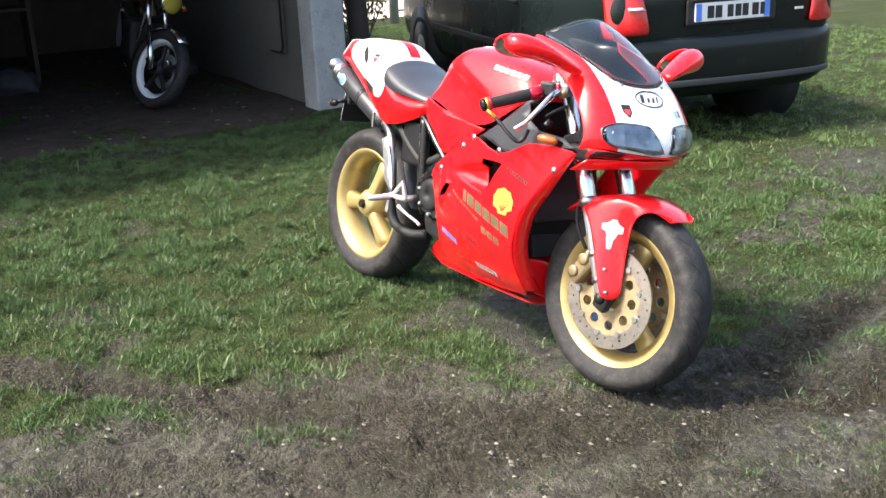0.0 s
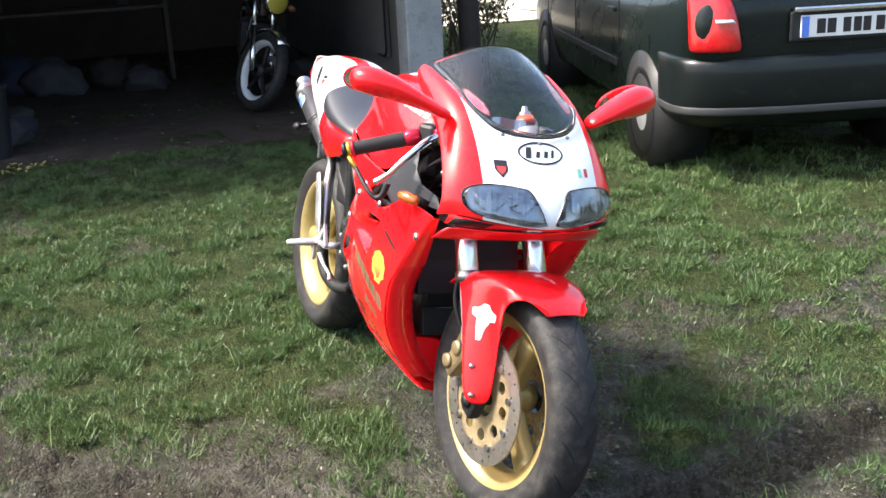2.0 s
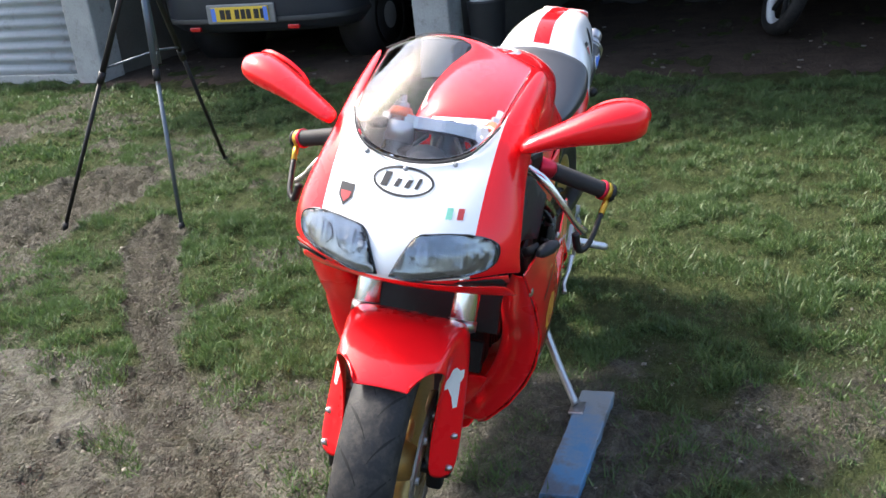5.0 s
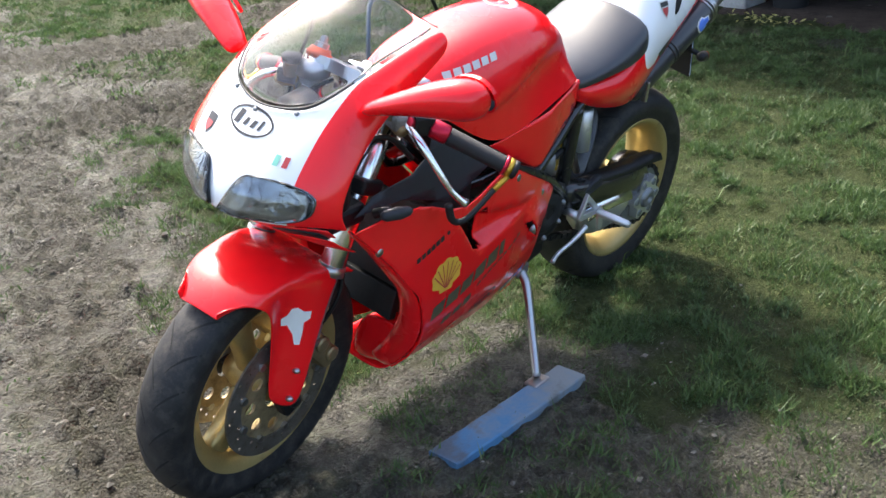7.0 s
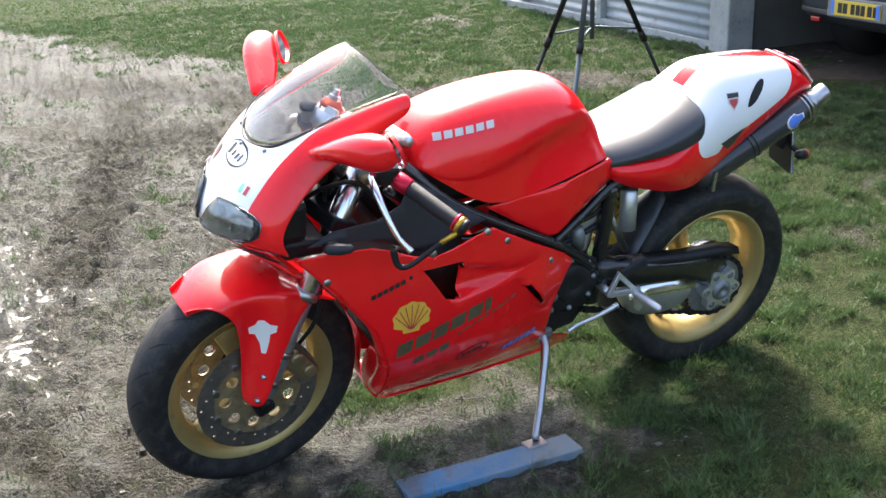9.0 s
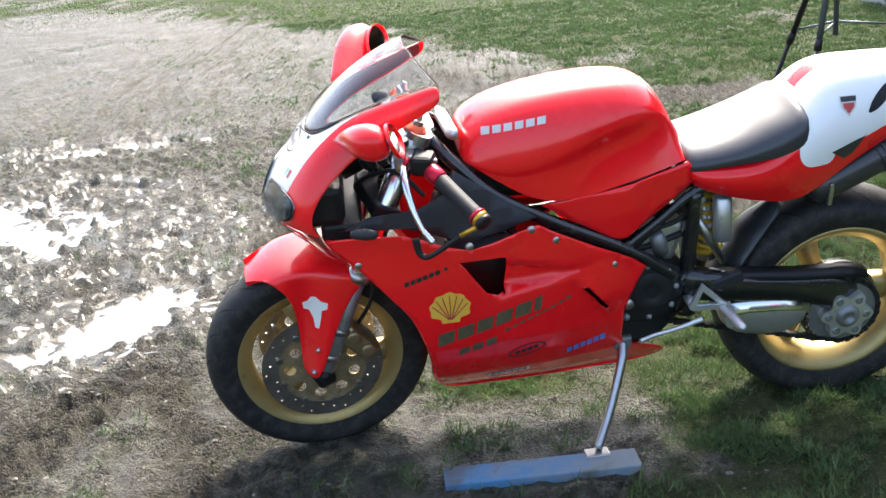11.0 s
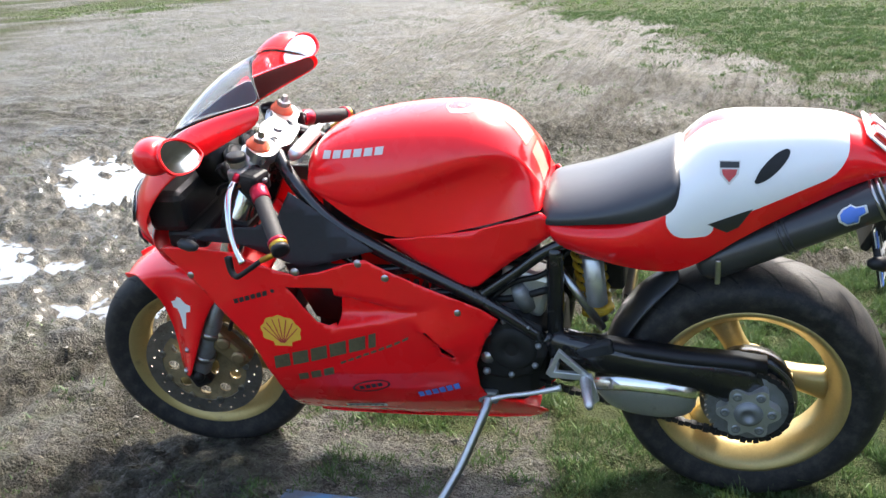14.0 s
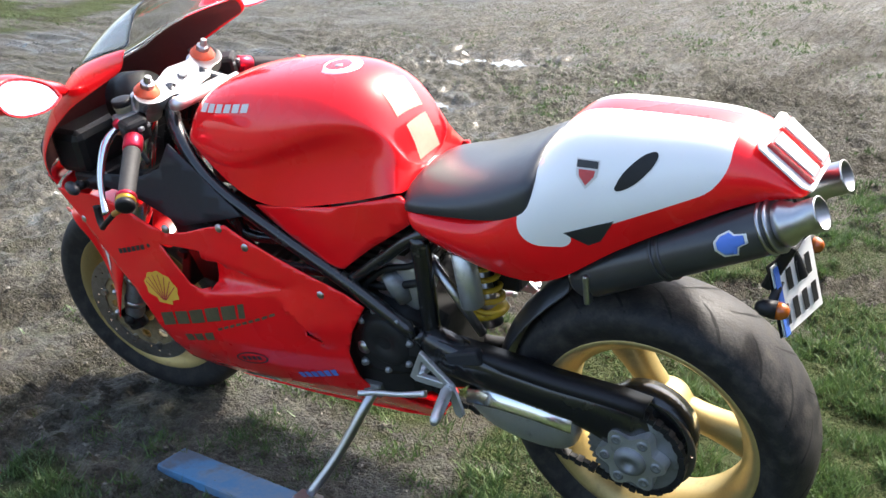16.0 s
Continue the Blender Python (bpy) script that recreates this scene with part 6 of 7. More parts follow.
# ---- blue plank under the stand ----
def plank():
    m, nt, p = nodes_of("worn_blue_paint")
    vec = nt.nodes.new("ShaderNodeTexCoord").outputs["Object"]
    sep = nt.nodes.new("ShaderNodeSeparateXYZ")
    nt.links.new(vec, sep.inputs[0])
    n1, n2, n3 = noise_node(nt, vec, 14.0, 5.0), noise_node(nt, vec, 120.0, 3.0), noise_node(nt, vec, 7.0, 4.0)
    wear = math_node(nt, "ADD", math_node(nt, "MULTIPLY", sep.outputs[0], -1.1), n1)
    c = mix_node(nt, ramp_node(nt, wear, 0.36, 0.72), (0.055, 0.19, 0.36), (0.20, 0.23, 0.245))
    c = mix_node(nt, math_node(nt, "MULTIPLY", ramp_node(nt, n3, 0.54, 0.66), 0.75), c, (0.075, 0.062, 0.050))
    c = mix_node(nt, math_node(nt, "MULTIPLY", n2, 0.25), c, (0.27, 0.31, 0.33))
    nt.links.new(c, p.inputs["Base Color"])
    p.inputs["Roughness"].default_value = 0.75
    p.inputs["Specular IOR Level"].default_value = 0.2
    bump_node(nt, p, n1, 0.3, 0.004)
    rows = []
    for i in range(9):
        u = -.25 + .5 * i / 8
        w, e = .046, .0008 * math.sin(i * 2.3)
        rows.append([(u, -w + e, 0), (u, -w + e, .022), (u, -w + .003 + e, .025), (u, w - .003 + e, .025), (u, w + e, .022), (u, w + e, 0)])
    ob = part("plank", grid_bm(rows, wrap=True, caps=True), m, smooth=False)
    ob.matrix_world = pose(.192, .385, .008, 1.5, 0, 3.5)
    tagged(ob, "worn blue-painted wooden plank under the side stand", "plank")


plank()


# ---- tripod ----
def tripod():
    t = thing("tripod", "black and grey camera tripod standing on the lawn", "tripod", pose(-1.37, -1.93, 0))
    m_grey = mat("grey_anodised", (0.10, 0.125, 0.15), 0.4, metal=0.5, var=0.1)
    top = Vector((0, 0, 1.25))
    for foot, m in (((.26, -.53, 0), M_BLACK), ((-.83, -.34, 0), M_BLACK), ((.20, .10, 0), m_grey)):
        f = Vector(foot)
        leg = part("leg", rod(top.lerp(f, .03), top.lerp(f, .45), [(0, .014), (1, .014)], 12), m, t, "tripod leg")
        part("leg_clamp", rod(top.lerp(f, .43), top.lerp(f, .47), [(0, .017), (1, .017)], 12), M_BLACK, leg)
        part("lower_leg", rod(top.lerp(f, .45), top.lerp(f, .98), [(0, .010), (1, .010)], 12), m, leg)
        part("foot", rod(top.lerp(f, .97), f, [(0, .012), (.5, .015), (1, .010)], 12), M_BLACK, leg)
        part("spreader", rod((0, 0, .78), top.lerp(f, .42), [(0, .005), (1, .005)], 8), m_grey, t)
    part("centre_column", rod((0, 0, .72), (0, 0, 1.42), [(0, .012), (1, .012)], 14), m_grey, t)
    part("head", box((0, 0, 1.45), (.06, .09, .07)), M_BLACK, t, smooth=False, bevel=0.008)
    part("pan_handle", tube([(0, 0, 1.44), (.05, -.16, 1.38), (.08, -.26, 1.32)], .008, 8), M_BLACK, t)


tripod()


# ---- corrugated fence beyond the shed ----
def corrugated():
    rows = []
    n = 96
    prof = []
    for i in range(n + 1):
        z = .02 + 1.9 * i / n
        prof.append((.016 * math.sin(2 * math.pi * z / .095), z))
    for y in (-5.02, -6.5, -8.0, -9.6):
        rows.append([(-4.28 + d - .035 * (-5.0 - y) * -1 * -1, y, z) for d, z in prof])
    ob = part("corrugated_wall", grid_bm(rows), M_CORR, solid=0.003)
    tagged(ob, "grey horizontal corrugated steel wall beside the shed", "wall", kind="structure")
    for y in (-7.05, -9.1):
        ob = part("fence_post", box((-4.23 - .035 * (-5.0 - y), y, .95), (.07, .09, 1.95)), M_CONC, smooth=False, bevel=0.006)
        tagged(ob, "concrete post of the corrugated wall", "post", "wall posts", "structure")
    ob = part("fence_sill", box((-4.30, -7.3, .03), (.06, 4.5, .10)), M_CONC, smooth=False, bevel=0.006)
    tagged(ob, "low concrete sill under the corrugated wall", "sill", kind="structure")


corrugated()


# ---- cars ----
M_CARGLASS = mat("dark_car_glass", (0.03, 0.04, 0.05), 0.06, var=0.2, coat=0.6)
M_CARBLACK = mat("black_car_trim", (0.015, 0.015, 0.016), 0.5, var=0.3)
M_CARSTRIP = mat("grey_rubbing_strip", (0.038, 0.040, 0.041), 0.55, var=0.2)
M_HUB = mat("silver_wheel_cover", (0.40, 0.41, 0.42), 0.35, metal=0.5, var=0.12, dirt=0.15)


def car(name, label, m, col, low, plate_col, plate_z, group=""):
    c = thing(name, label, "car", m, group)
    paint_m = mat(name + "_paint", col, 0.28, metal=0.0, var=0.10, scale=3, coat=0.25, dirt=0.0, dirt_col=(0.10, 0.095, 0.085))
    paint_m.node_tree.nodes["Principled BSDF"].inputs["Specular IOR Level"].default_value = 0.2
    low_m = mat(name + "_bumper_paint", low, 0.34, metal=0.0, var=0.12, scale=3, coat=0.2, dirt=0.12, dirt_col=(0.06, 0.055, 0.045))
    low_m.node_tree.nodes["Principled BSDF"].inputs["Specular IOR Level"].default_value = 0.2
    st = [(-.93, .66, .90, .66), (-.91, .64, .99, .74), (-.86, .62, 1.03, .79), (-.74, .50, 1.06, .815), (-.45, .30, 1.04, .833), (0, .24, .99, .844), (.8, .22, .955, .848), (1.8, .22, .94, .848), (2.4, .22, .945, .844), (2.9, .24, .90, .836), (3.3, .28, .84, .80), (3.5, .34, .74, .72), (3.58, .40, .64, .55)]
    rows = []
    for x, zb, zt, w in st:
        k = zt - zb
        rows.append(full([(x, 0, zt + .02), (x, w * .80, zt), (x, w * .955, zt - .05 * min(1, k * 2)), (x, w, zb + k * .62), (x, w * 1.0, zb + k * .38), (x, w * .975, zb + k * .12), (x, w * .90, zb), (x, 0, zb)]))
    body = part("body", grid_bm(rows, caps=True), paint_m, c, "glossy car body", subsurf=2)
    bump = []
    for y, x in ((-.80, -.45), (-.82, -.70), (-.78, -.86), (-.66, -.945), (-.40, -.985), (0, -.995), (.40, -.985), (.66, -.945), (.78, -.86), (.82, -.70), (.80, -.45)):
        s = 1.05 if abs(y) > .7 else 1.0
        bump.append([(x + .10, y * .95, .69), (x + .02, y * s, .685), (x - .004, y * s, .655), (x - .006, y * s, .56), (x, y * s, .45), (x + .012, y * s, .435), (x + .012, y * s, .395), (x + .03, y * s, .385), (x + .07, y * .98, .33), (x + .15, y * .93, .30)])
    b = part("rear_bumper", grid_bm(bump), low_m, c, "rear bumper with a rubbing strip", subsurf=1, solid=0.01)
    part("bumper_strip", grid_bm([[(p[5][0] - .012, p[5][1] * 1.006, .437), (p[5][0] - .014, p[5][1] * 1.008, .415), (p[5][0] - .012, p[5][1] * 1.006, .393)] for p in bump]), M_CARSTRIP, b, "grey rubbing strip", subsurf=1, solid=0.006)
    # glasshouse
    gh = [(-.70, 1.055, 1.06, .70, .60), (-.35, 1.02, 1.22, .78, .62), (.10, .985, 1.40, .80, .60), (.6, .96, 1.46, .81, .60), (1.3, .945, 1.46, .81, .60), (1.75, .94, 1.38, .80, .58), (2.4, .945, .98, .76, .66)]
    rows = [full([(x, 0, zt + .015), (x, wt * .8, zt), (x, wt, zt - .04), (x, wb, zb), (x, wb * .9, zb - .08)]) for x, zb, zt, wb, wt in gh]
    part("roof", grid_bm(rows, caps=True), paint_m, c, subsurf=1)
    for s in (1, -1):
        for pts in (([(-.08, .995), (.62, .965), (.62, 1.38), (.22, 1.36)]), ([(.68, .965), (1.52, .95), (1.52, 1.36), (.68, 1.39)]), ([(1.58, .95), (2.15, .95), (1.68, 1.30), (1.58, 1.34)])):
            def side(u, v):
                zb, zt = lerp_table([(g[0], g[1]) for g in gh], u), lerp_table([(g[0], g[2]) for g in gh], u) - .04
                wb, wt = lerp_table([(g[0], g[3]) for g in gh], u), lerp_table([(g[0], g[4]) for g in gh], u)
                k = (v - zb) / max(.05, zt - zb)
                return (u, s * (wb + (wt - wb) * k + .004), v)
            part("side_window", sheet(pts, step=0.1, to3d=side), M_CARGLASS, c, "side window", solid=0.004)
        part("belt_trim", tube([(-.2, s * .815, 1.004), (.6, s * .822, .968), (1.5, s * .822, .952), (2.2, s * .79, .955)], .008, 8), M_CARBLACK, c)
        part("side_strip", box((1.25, s * .856, .52), (1.9, .012, .05)), M_CARBLACK, c, "black door rubbing strip", smooth=False, bevel=0.005)
        for xx in (.30, 1.48, 2.45):
            part("door_seam", box((xx, s * .847, .62), (.008, .006, .62)), M_CARBLACK, c, smooth=False)
        for xx in (.42, 1.62):
            part("door_handle", box((xx, s * .858, .835), (.16, .03, .03)), paint_m, c, smooth=False, bevel=0.01)
        mir = part("door_mirror", grid_bm([[(2.05 + dx, s * y, 1.0 + .07 * math.sin(t) * k) for dx, t in ((.07 * math.cos(a), a) for a in (2 * math.pi * i / 10 for i in range(10)))] for y, k in ((.86, .4), (.90, 1.0), (1.02, 1.0), (1.06, .6))], wrap=True, caps=True), paint_m, c, "door mirror", subsurf=1)
        # tail light round the corner
        L = []
        for z, yi, d in ((.715, .575, .0), (.76, .582, .004), (.82, .592, .006), (.90, .606, .004), (.98, .630, -.006), (1.030, .672, -.03)):
            L.append([(-.962 - d + .0 + (z - .715) * .10, s * (yi - .026), z), (-.958 - d + (z - .715) * .12, s * (yi + .049), z), (-.938 - d + (z - .715) * .14, s * .689, z), (-.902 - d * .5 + (z - .715) * .16, s * .756, z), (-.86 + (z - .715) * .16, s * .806, z)])
        tl = part("tail_light", grid_bm(L), M_TAILRED, c, "red tail light", subsurf=1, solid=0.02)
        L2 = [[(p[0] - .006, p[1] + s * dy, p[2] + dz) for p, dy in ((r[0], .03), (r[1], 0.0), (r[2], 0.0))] for r, dz in ((L[2], .045), (L[3], -.02))]
        part("reversing_lens", grid_bm(L2), M_SILVER_ST, tl, "clear reversing lens", solid=0.004)
        # wheels
        for x in (-.19, 2.60):
            part("wheel_arch", rod((x, s * .56, .305), (x, s * .846, .305), [(0, .345), (1, .345)], 32), M_CARBLACK, c)
            w = part("wheel", rod((x, s * .66, .296), (x, s * .846, .296), [(0, .25), (.04, .286), (.2, .297), (.8, .297), (.96, .285), (1, .262), (1.0, .220), (.95, .215)], 40), M_RUBBER, c, "black tyre on a silver wheel")
            cover = lathe([(.825, .220), (.843, .210), (.839, .16), (.848, .09), (.855, .04), (.855, 0)], (x, 0, .296), segs=36)
            for v in cover.verts:
                v.co.y *= s
            wc = part("wheel_cover", cover, M_HUB, w, "silver wheel cover")
            for k in range(9):
                a = 2 * math.pi * k / 9
                part("cover_slot", box((x + .165 * math.cos(a), s * .842, .296 + .165 * math.sin(a)), (.065, .006, .022), Matrix.Rotation(-a, 3, "Y")), M_CARBLACK, wc, smooth=False, bevel=0.006)
    # plate, handle bar, plain marks
    xr = -.955 if plate_z > .6 else -1.008
    part("plate_recess", box((xr + .012, 0, plate_z), (.02, .62, .15)), M_CARBLACK if plate_z > .6 else M_CAST, c, smooth=False, bevel=0.01)
    p = part("number_plate", box((xr - .002, 0, plate_z), (.012, .52, .11)), plate_col, c, "car number plate with bars", smooth=False, bevel=0.004)
    for k, (y, w) in enumerate(((.155, .045), (.10, .045), (.02, .04), (-.035, .04), (-.085, .04), (-.155, .045), (-.205, .03))):
        part("plate_bar", box((xr - .009, y, plate_z), (.003, w, .072)), M_BLACK_ST, p, smooth=False)
    for y in (.237, -.237):
        part("plate_band", box((xr - .009, y, plate_z), (.003, .038, .10)), M_BLUE_ST, p, smooth=False)
    if plate_z > .6:
        part("boot_handle", box((-.962, 0, plate_z + .085), (.03, .60, .026)), M_CHROME, c, "chrome boot handle bar", smooth=False, bevel=0.008)
        for yy, sg in ((.0, 1),):
            for zz in (.975, .998):
                part("chevron", sheet([(-.045, zz - .024), (0, zz), (.045, zz - .024), (.045, zz - .012), (0, zz + .012), (-.045, zz - .012)], step=0, to3d=lambda u, v: (-.947 + (v - .95) * .30, u, v)), M_CHROME, c, "chrome boot mark", smooth=False, solid=0.006)
        part("mark_bar", sheet([(.33, .985), (.55, .985), (.55, 1.003), (.33, 1.003)], step=0.05, to3d=lambda u, v: (-.948 + (v - .95) * .28 + .10 * (u - .3) ** 2, u, v)), M_CHROME, c, "silver word mark bar", smooth=False, solid=0.004)
        part("mark_bar", sheet([(-.50, .80), (-.44, .80), (-.44, .815), (-.50, .815)], step=0, to3d=lambda u, v: (-.963, u, v)), M_SILVER_ST, c, smooth=False, solid=0.004)
    if plate_z < .6:
        for s in (1, -1):
            part("rear_reflector", box((-.985, s * .45, .36), (.03, .10, .035)), M_TAILRED, c, smooth=False, bevel=0.008)
    return c


car("parked_car", "dark green-black saloon car parked on the grass", pose(-2.41, 3.07, -.01, 0, 0, 168), (0.006, 0.010, 0.009), (0.008, 0.011, 0.011), M_WHITE_ST, .825, "parked cars")
M_YPLATE = mat("yellow_plate", (0.75, 0.52, 0.06), 0.4, var=0.08)
car("parked_car", "dark blue car parked inside the open shed", pose(-5.35, -3.42, 0.02, 0, 0, 178), (0.014, 0.018, 0.028), (0.040, 0.044, 0.052), M_YPLATE, .47, "parked cars")


# ---- old roadster in the shed ----
def old_bike():
    b = thing("old_motorcycle", "old dark roadster motorcycle with white rims and yellow headlamp", "motorcycle", pose(-5.20, .36, 0.03, 0, 0, -6) @ pose(0, 0, 0, -10, 0, 0))
    m_white = mat("white_rim_paint", (0.72, 0.73, 0.74), 0.4, var=0.1)
    m_yel = mat("yellow_headlamp_glass", (0.45, 0.36, 0.05), 0.12, coat=0.6, var=0.2)
    m_tank = mat("dark_tank_paint", (0.03, 0.012, 0.010), 0.25, coat=0.5)
    for x, R in ((0.0, .31), (-1.40, .31)):
        # same rim twice: the rear one is black, shade put into its colour
        w = part("wheel", lathe([(-.03, .235), (-.035, .255), (.035, .255), (.03, .235), (.0, .195), (-.03, .235)], (x, 0, R), segs=48), m_white if x > -1 else M_BLACK, b, "white-painted wheel rim" if x > -1 else "rear wheel rim coloured black for the shed's shade")
        part("tyre", tyre_bm(x, R, .10, .245), M_RUBBER, w, "black tyre")
        part("hub", lathe([(-.05, .02), (-.05, .05), (.05, .05), (.05, .02)], (x, 0, R), segs=20), M_BLACK, w)
        for k in range(5):
            part("spoke", spoke_bm(x, R, radians(20 + 72 * k), .04, .20, .03, .031, .03, .03, 0, 0), M_BLACK, w)
        part("brake_disc", ring_sheet(x, R, .062, .14, .09, []), M_CAST, w, smooth=False, solid=0.004)
    for s in (1, -1):
        part("fork_leg", rod((0, s * .085, .30), (-.17, s * .085, .62), [(0, .022), (1, .022)], 14), M_CHROME, b, "bright fork leg")
        part("fork_tube", rod((-.17, s * .085, .62), (-.34, s * .085, .94), [(0, .017), (1, .017)], 14), M_CHROME, b)
        part("shock", rod((-1.36, s * .12, .36), (-1.18, s * .12, .70), [(0, .016), (.2, .028), (.8, .028), (1, .016)], 14), M_CAST, b)
        part("handlebar", tube([(-.33, 0, .98), (-.30, s * .12, 1.06), (-.36, s * .30, 1.08), (-.46, s * .38, 1.05)], .011, 10), M_CHROME, b, "chrome handlebar half")
        part("grip", rod((-.40, s * .335, 1.07), (-.49, s * .40, 1.045), [(0, .017), (1, .016)], 12), M_GRIP, b)
        part("indicator", rod((-.16, s * .13, .84), (-.16, s * .21, .84), [(0, .008), (.4, .010), (.5, .028), (1, .02)], 14), M_AMBER, b, "amber indicator")
        part("frame_tube", tube([(-.30, s * .03, .88), (-.32, s * .12, .50), (-.45, s * .13, .24), (-.9, s * .13, .26), (-1.0, s * .13, .50), (-1.25, s * .12, .72)], .016, 10), M_FRAME, b)
        part("mirror", rod((-.38, s * .36, 1.22), (-.37, s * .36, 1.225), [(0, .05), (1, .045)], 18), M_BLACK, b, "round mirror")
        part("mirror_stem", tube([(-.37, s * .28, 1.08), (-.36, s * .33, 1.15), (-.38, s * .36, 1.21)], .005, 8), M_CHROME, b)
    lamp = part("headlamp", rod((-.24, 0, .86), (-.08, 0, .85), [(0, .03), (.2, .075), (.85, .095), (1, .098)], 28), M_BLACK, b, "round headlamp shell")
    part("lamp_glass", rod((-.085, 0, .85), (-.05, 0, .85), [(0, .094), (.4, .088), (.8, .05), (1, .01)], 28), m_yel, lamp, "yellow headlamp glass")
    part("lamp_ring", rod((-.095, 0, .85), (-.075, 0, .85), [(0, .099), (1, .099)], 28), M_CHROME, lamp)
    part("mudguard", grid_bm([[(r * math.cos(a), y, .31 + r * math.sin(a)) for y, r in ((-.055, .32), (-.03, .338), (.03, .338), (.055, .32))] for a in (radians(v) for v in range(50, 171, 15))]), M_CHROME, b, "mudguard", solid=0.003)
    part("tank", grid_bm([full([(x, 0, zt), (x, w * .7, zt - .015), (x, w, zt - .10), (x, w * .8, zt - .20)]) for x, zt, w in ((-.34, .90, .06), (-.42, .98, .13), (-.60, 1.0, .15), (-.80, .95, .12), (-.90, .88, .08))], caps=True), m_tank, b, "dark tank", subsurf=1)
    part("seat", grid_bm([full([(x, 0, zt), (x, w, zt - .01), (x, w, zt - .09)]) for x, zt, w in ((-.86, .86, .09), (-1.0, .85, .13), (-1.25, .87, .14), (-1.55, .90, .12))], caps=True), M_LEATHER, b, "black seat", subsurf=1)
    part("engine", box((-.66, 0, .48), (.40, .34, .34)), M_ENGINE, b, smooth=False, bevel=0.05)
    # front end turned to the left against the stop
    axis = Vector((-.46, 0, .89)).normalized()
    turn = Matrix.Translation((-.34, 0, .94)) @ Matrix.Rotation(radians(30), 4, axis) @ Matrix.Translation((.34, 0, -.94))
    for ob in b.children:
        n = ob.name.split(".")[0]
        if n in ("fork_leg", "fork_tube", "handlebar", "grip", "indicator", "mirror", "mirror_stem", "headlamp", "mudguard") or n == "wheel" and ob["label"].startswith("white"):
            ob.matrix_basis = turn
    part("instruments", rod((-.30, .06, 1.0), (-.27, .06, 1.06), [(0, .04), (1, .04)], 18), M_BLACK, b)


old_bike()


# ---- clutter in the shed ----
def clutter():
    rng = random.Random(4)
    m_bin = mat("dark_bin_plastic", (0.020, 0.021, 0.023), 0.55, var=0.3)
    m_bag = mat("white_plastic_bag", (0.55, 0.56, 0.58), 0.4, var=0.1)
    b = thing("waste_bin", "dark plastic waste bin beside the concrete post", "bin", pose(-4.42, -1.50, 0.02))
    part("bin_body", lathe([(0, 0), (0, .105), (.02, .11), (.46, .135), (.48, .143), (.48, .13), (.06, .10)], (0, 0, 0), "z", 28), m_bin, b)
    g = thing("plastic_bag", "crumpled white plastic bag in the bin", "bag", pose(-4.42, -1.50, 0.47))
    bm = bmesh.new()
    bmesh.ops.create_icosphere(bm, subdivisions=3, radius=1)
    for v in bm.verts:
        k = 1 + .35 * noise.noise(v.co * 2.3) + .15 * noise.noise(v.co * 6)
        v.co = (v.co.x * .105 * k, v.co.y * .10 * k, v.co.z * .065 * k + .02)
    part("bag", bm, m_bag, g, smooth=False)
    # grey board and strap on the north wall
    ob = part("wall_board", box((-5.05, 1.355, .66), (.42, .03, .52)), M_BLOCK, smooth=False, bevel=0.006)
    tagged(ob, "grey board leaning on the shed partition wall", "board")
    ob = part("wall_board", box((-4.95, -1.73, .70), (.36, .03, .44)), M_BLOCK, smooth=False, bevel=0.006)
    tagged(ob, "grey board hung on the shed partition wall", "board")
    ob = part("cable_loop", tube([(-4.85, 1.36, 1.25), (-4.84, 1.34, .95), (-4.84, 1.335, .60), (-4.86, 1.335, .42), (-5.1, 1.335, .40)], .010, 8), M_BLACK)
    tagged(ob, "black cable hanging on the shed wall", "cable")
    # heaps near the walls
    cols = [(0.04, 0.04, 0.045), (0.025, 0.03, 0.05), (0.035, 0.033, 0.03), (0.05, 0.05, 0.055), (0.03, 0.022, 0.018)]
    mats = [mat("heap_cloth", c, 0.85, var=0.3, scale=9, bump=0.3) for c in cols]
    for k, (x, y, s) in enumerate(((-4.95, -1.45, .17), (-5.2, -1.40, .13), (-5.45, -1.42, .16), (-7.2, -1.2, .30), (-7.4, -.7, .24), (-7.0, -.4, .20), (-7.5, -1.5, .32), (-7.3, .9, .22), (-6.9, 1.1, .18))):
        bm = bmesh.new()
        bmesh.ops.create_icosphere(bm, subdivisions=3, radius=1)
        for v in bm.verts:
            q = 1 + .45 * noise.noise(v.co * 1.7 + Vector((k * 3.1, 0, 0))) + .2 * noise.noise(v.co * 5)
            v.co = (v.co.x * s * q, v.co.y * s * q * .9, max(-.02, v.co.z * s * q * .65 + s * .4))
        ob = part("cloth_sack", bm, mats[k % 5])
        ob.matrix_world = pose(x, y, .02, 0, 0, rng.uniform(0, 180))
        tagged(ob, "dim cloth sack lying on the shed floor", "sack", "sacks in the shed")
    for k, (x, y, z) in enumerate(((-7.6, -1.3, 1.0), (-7.6, -1.0, 1.05), (-7.55, -.5, .75))):
        ob = part("pale_canister", rod((x, y, z), (x, y, z + .26), [(0, .05), (.8, .055), (.9, .03), (1, .02)], 14), mats[3])
        tagged(ob, "small pale canister on a dark shed shelf", "canister", "canisters on the shelf")
    s = thing("shelf", "dark timber shelf against the rear wall of the shed", "shelf", pose(-7.65, -.9, 0.02))
    for z in (.70, .97, 1.5):
        part("shelf_board", box((0, 0, z - .0), (.40, 1.6, .03)), M_TIMBER, s, smooth=False, bevel=0.004)
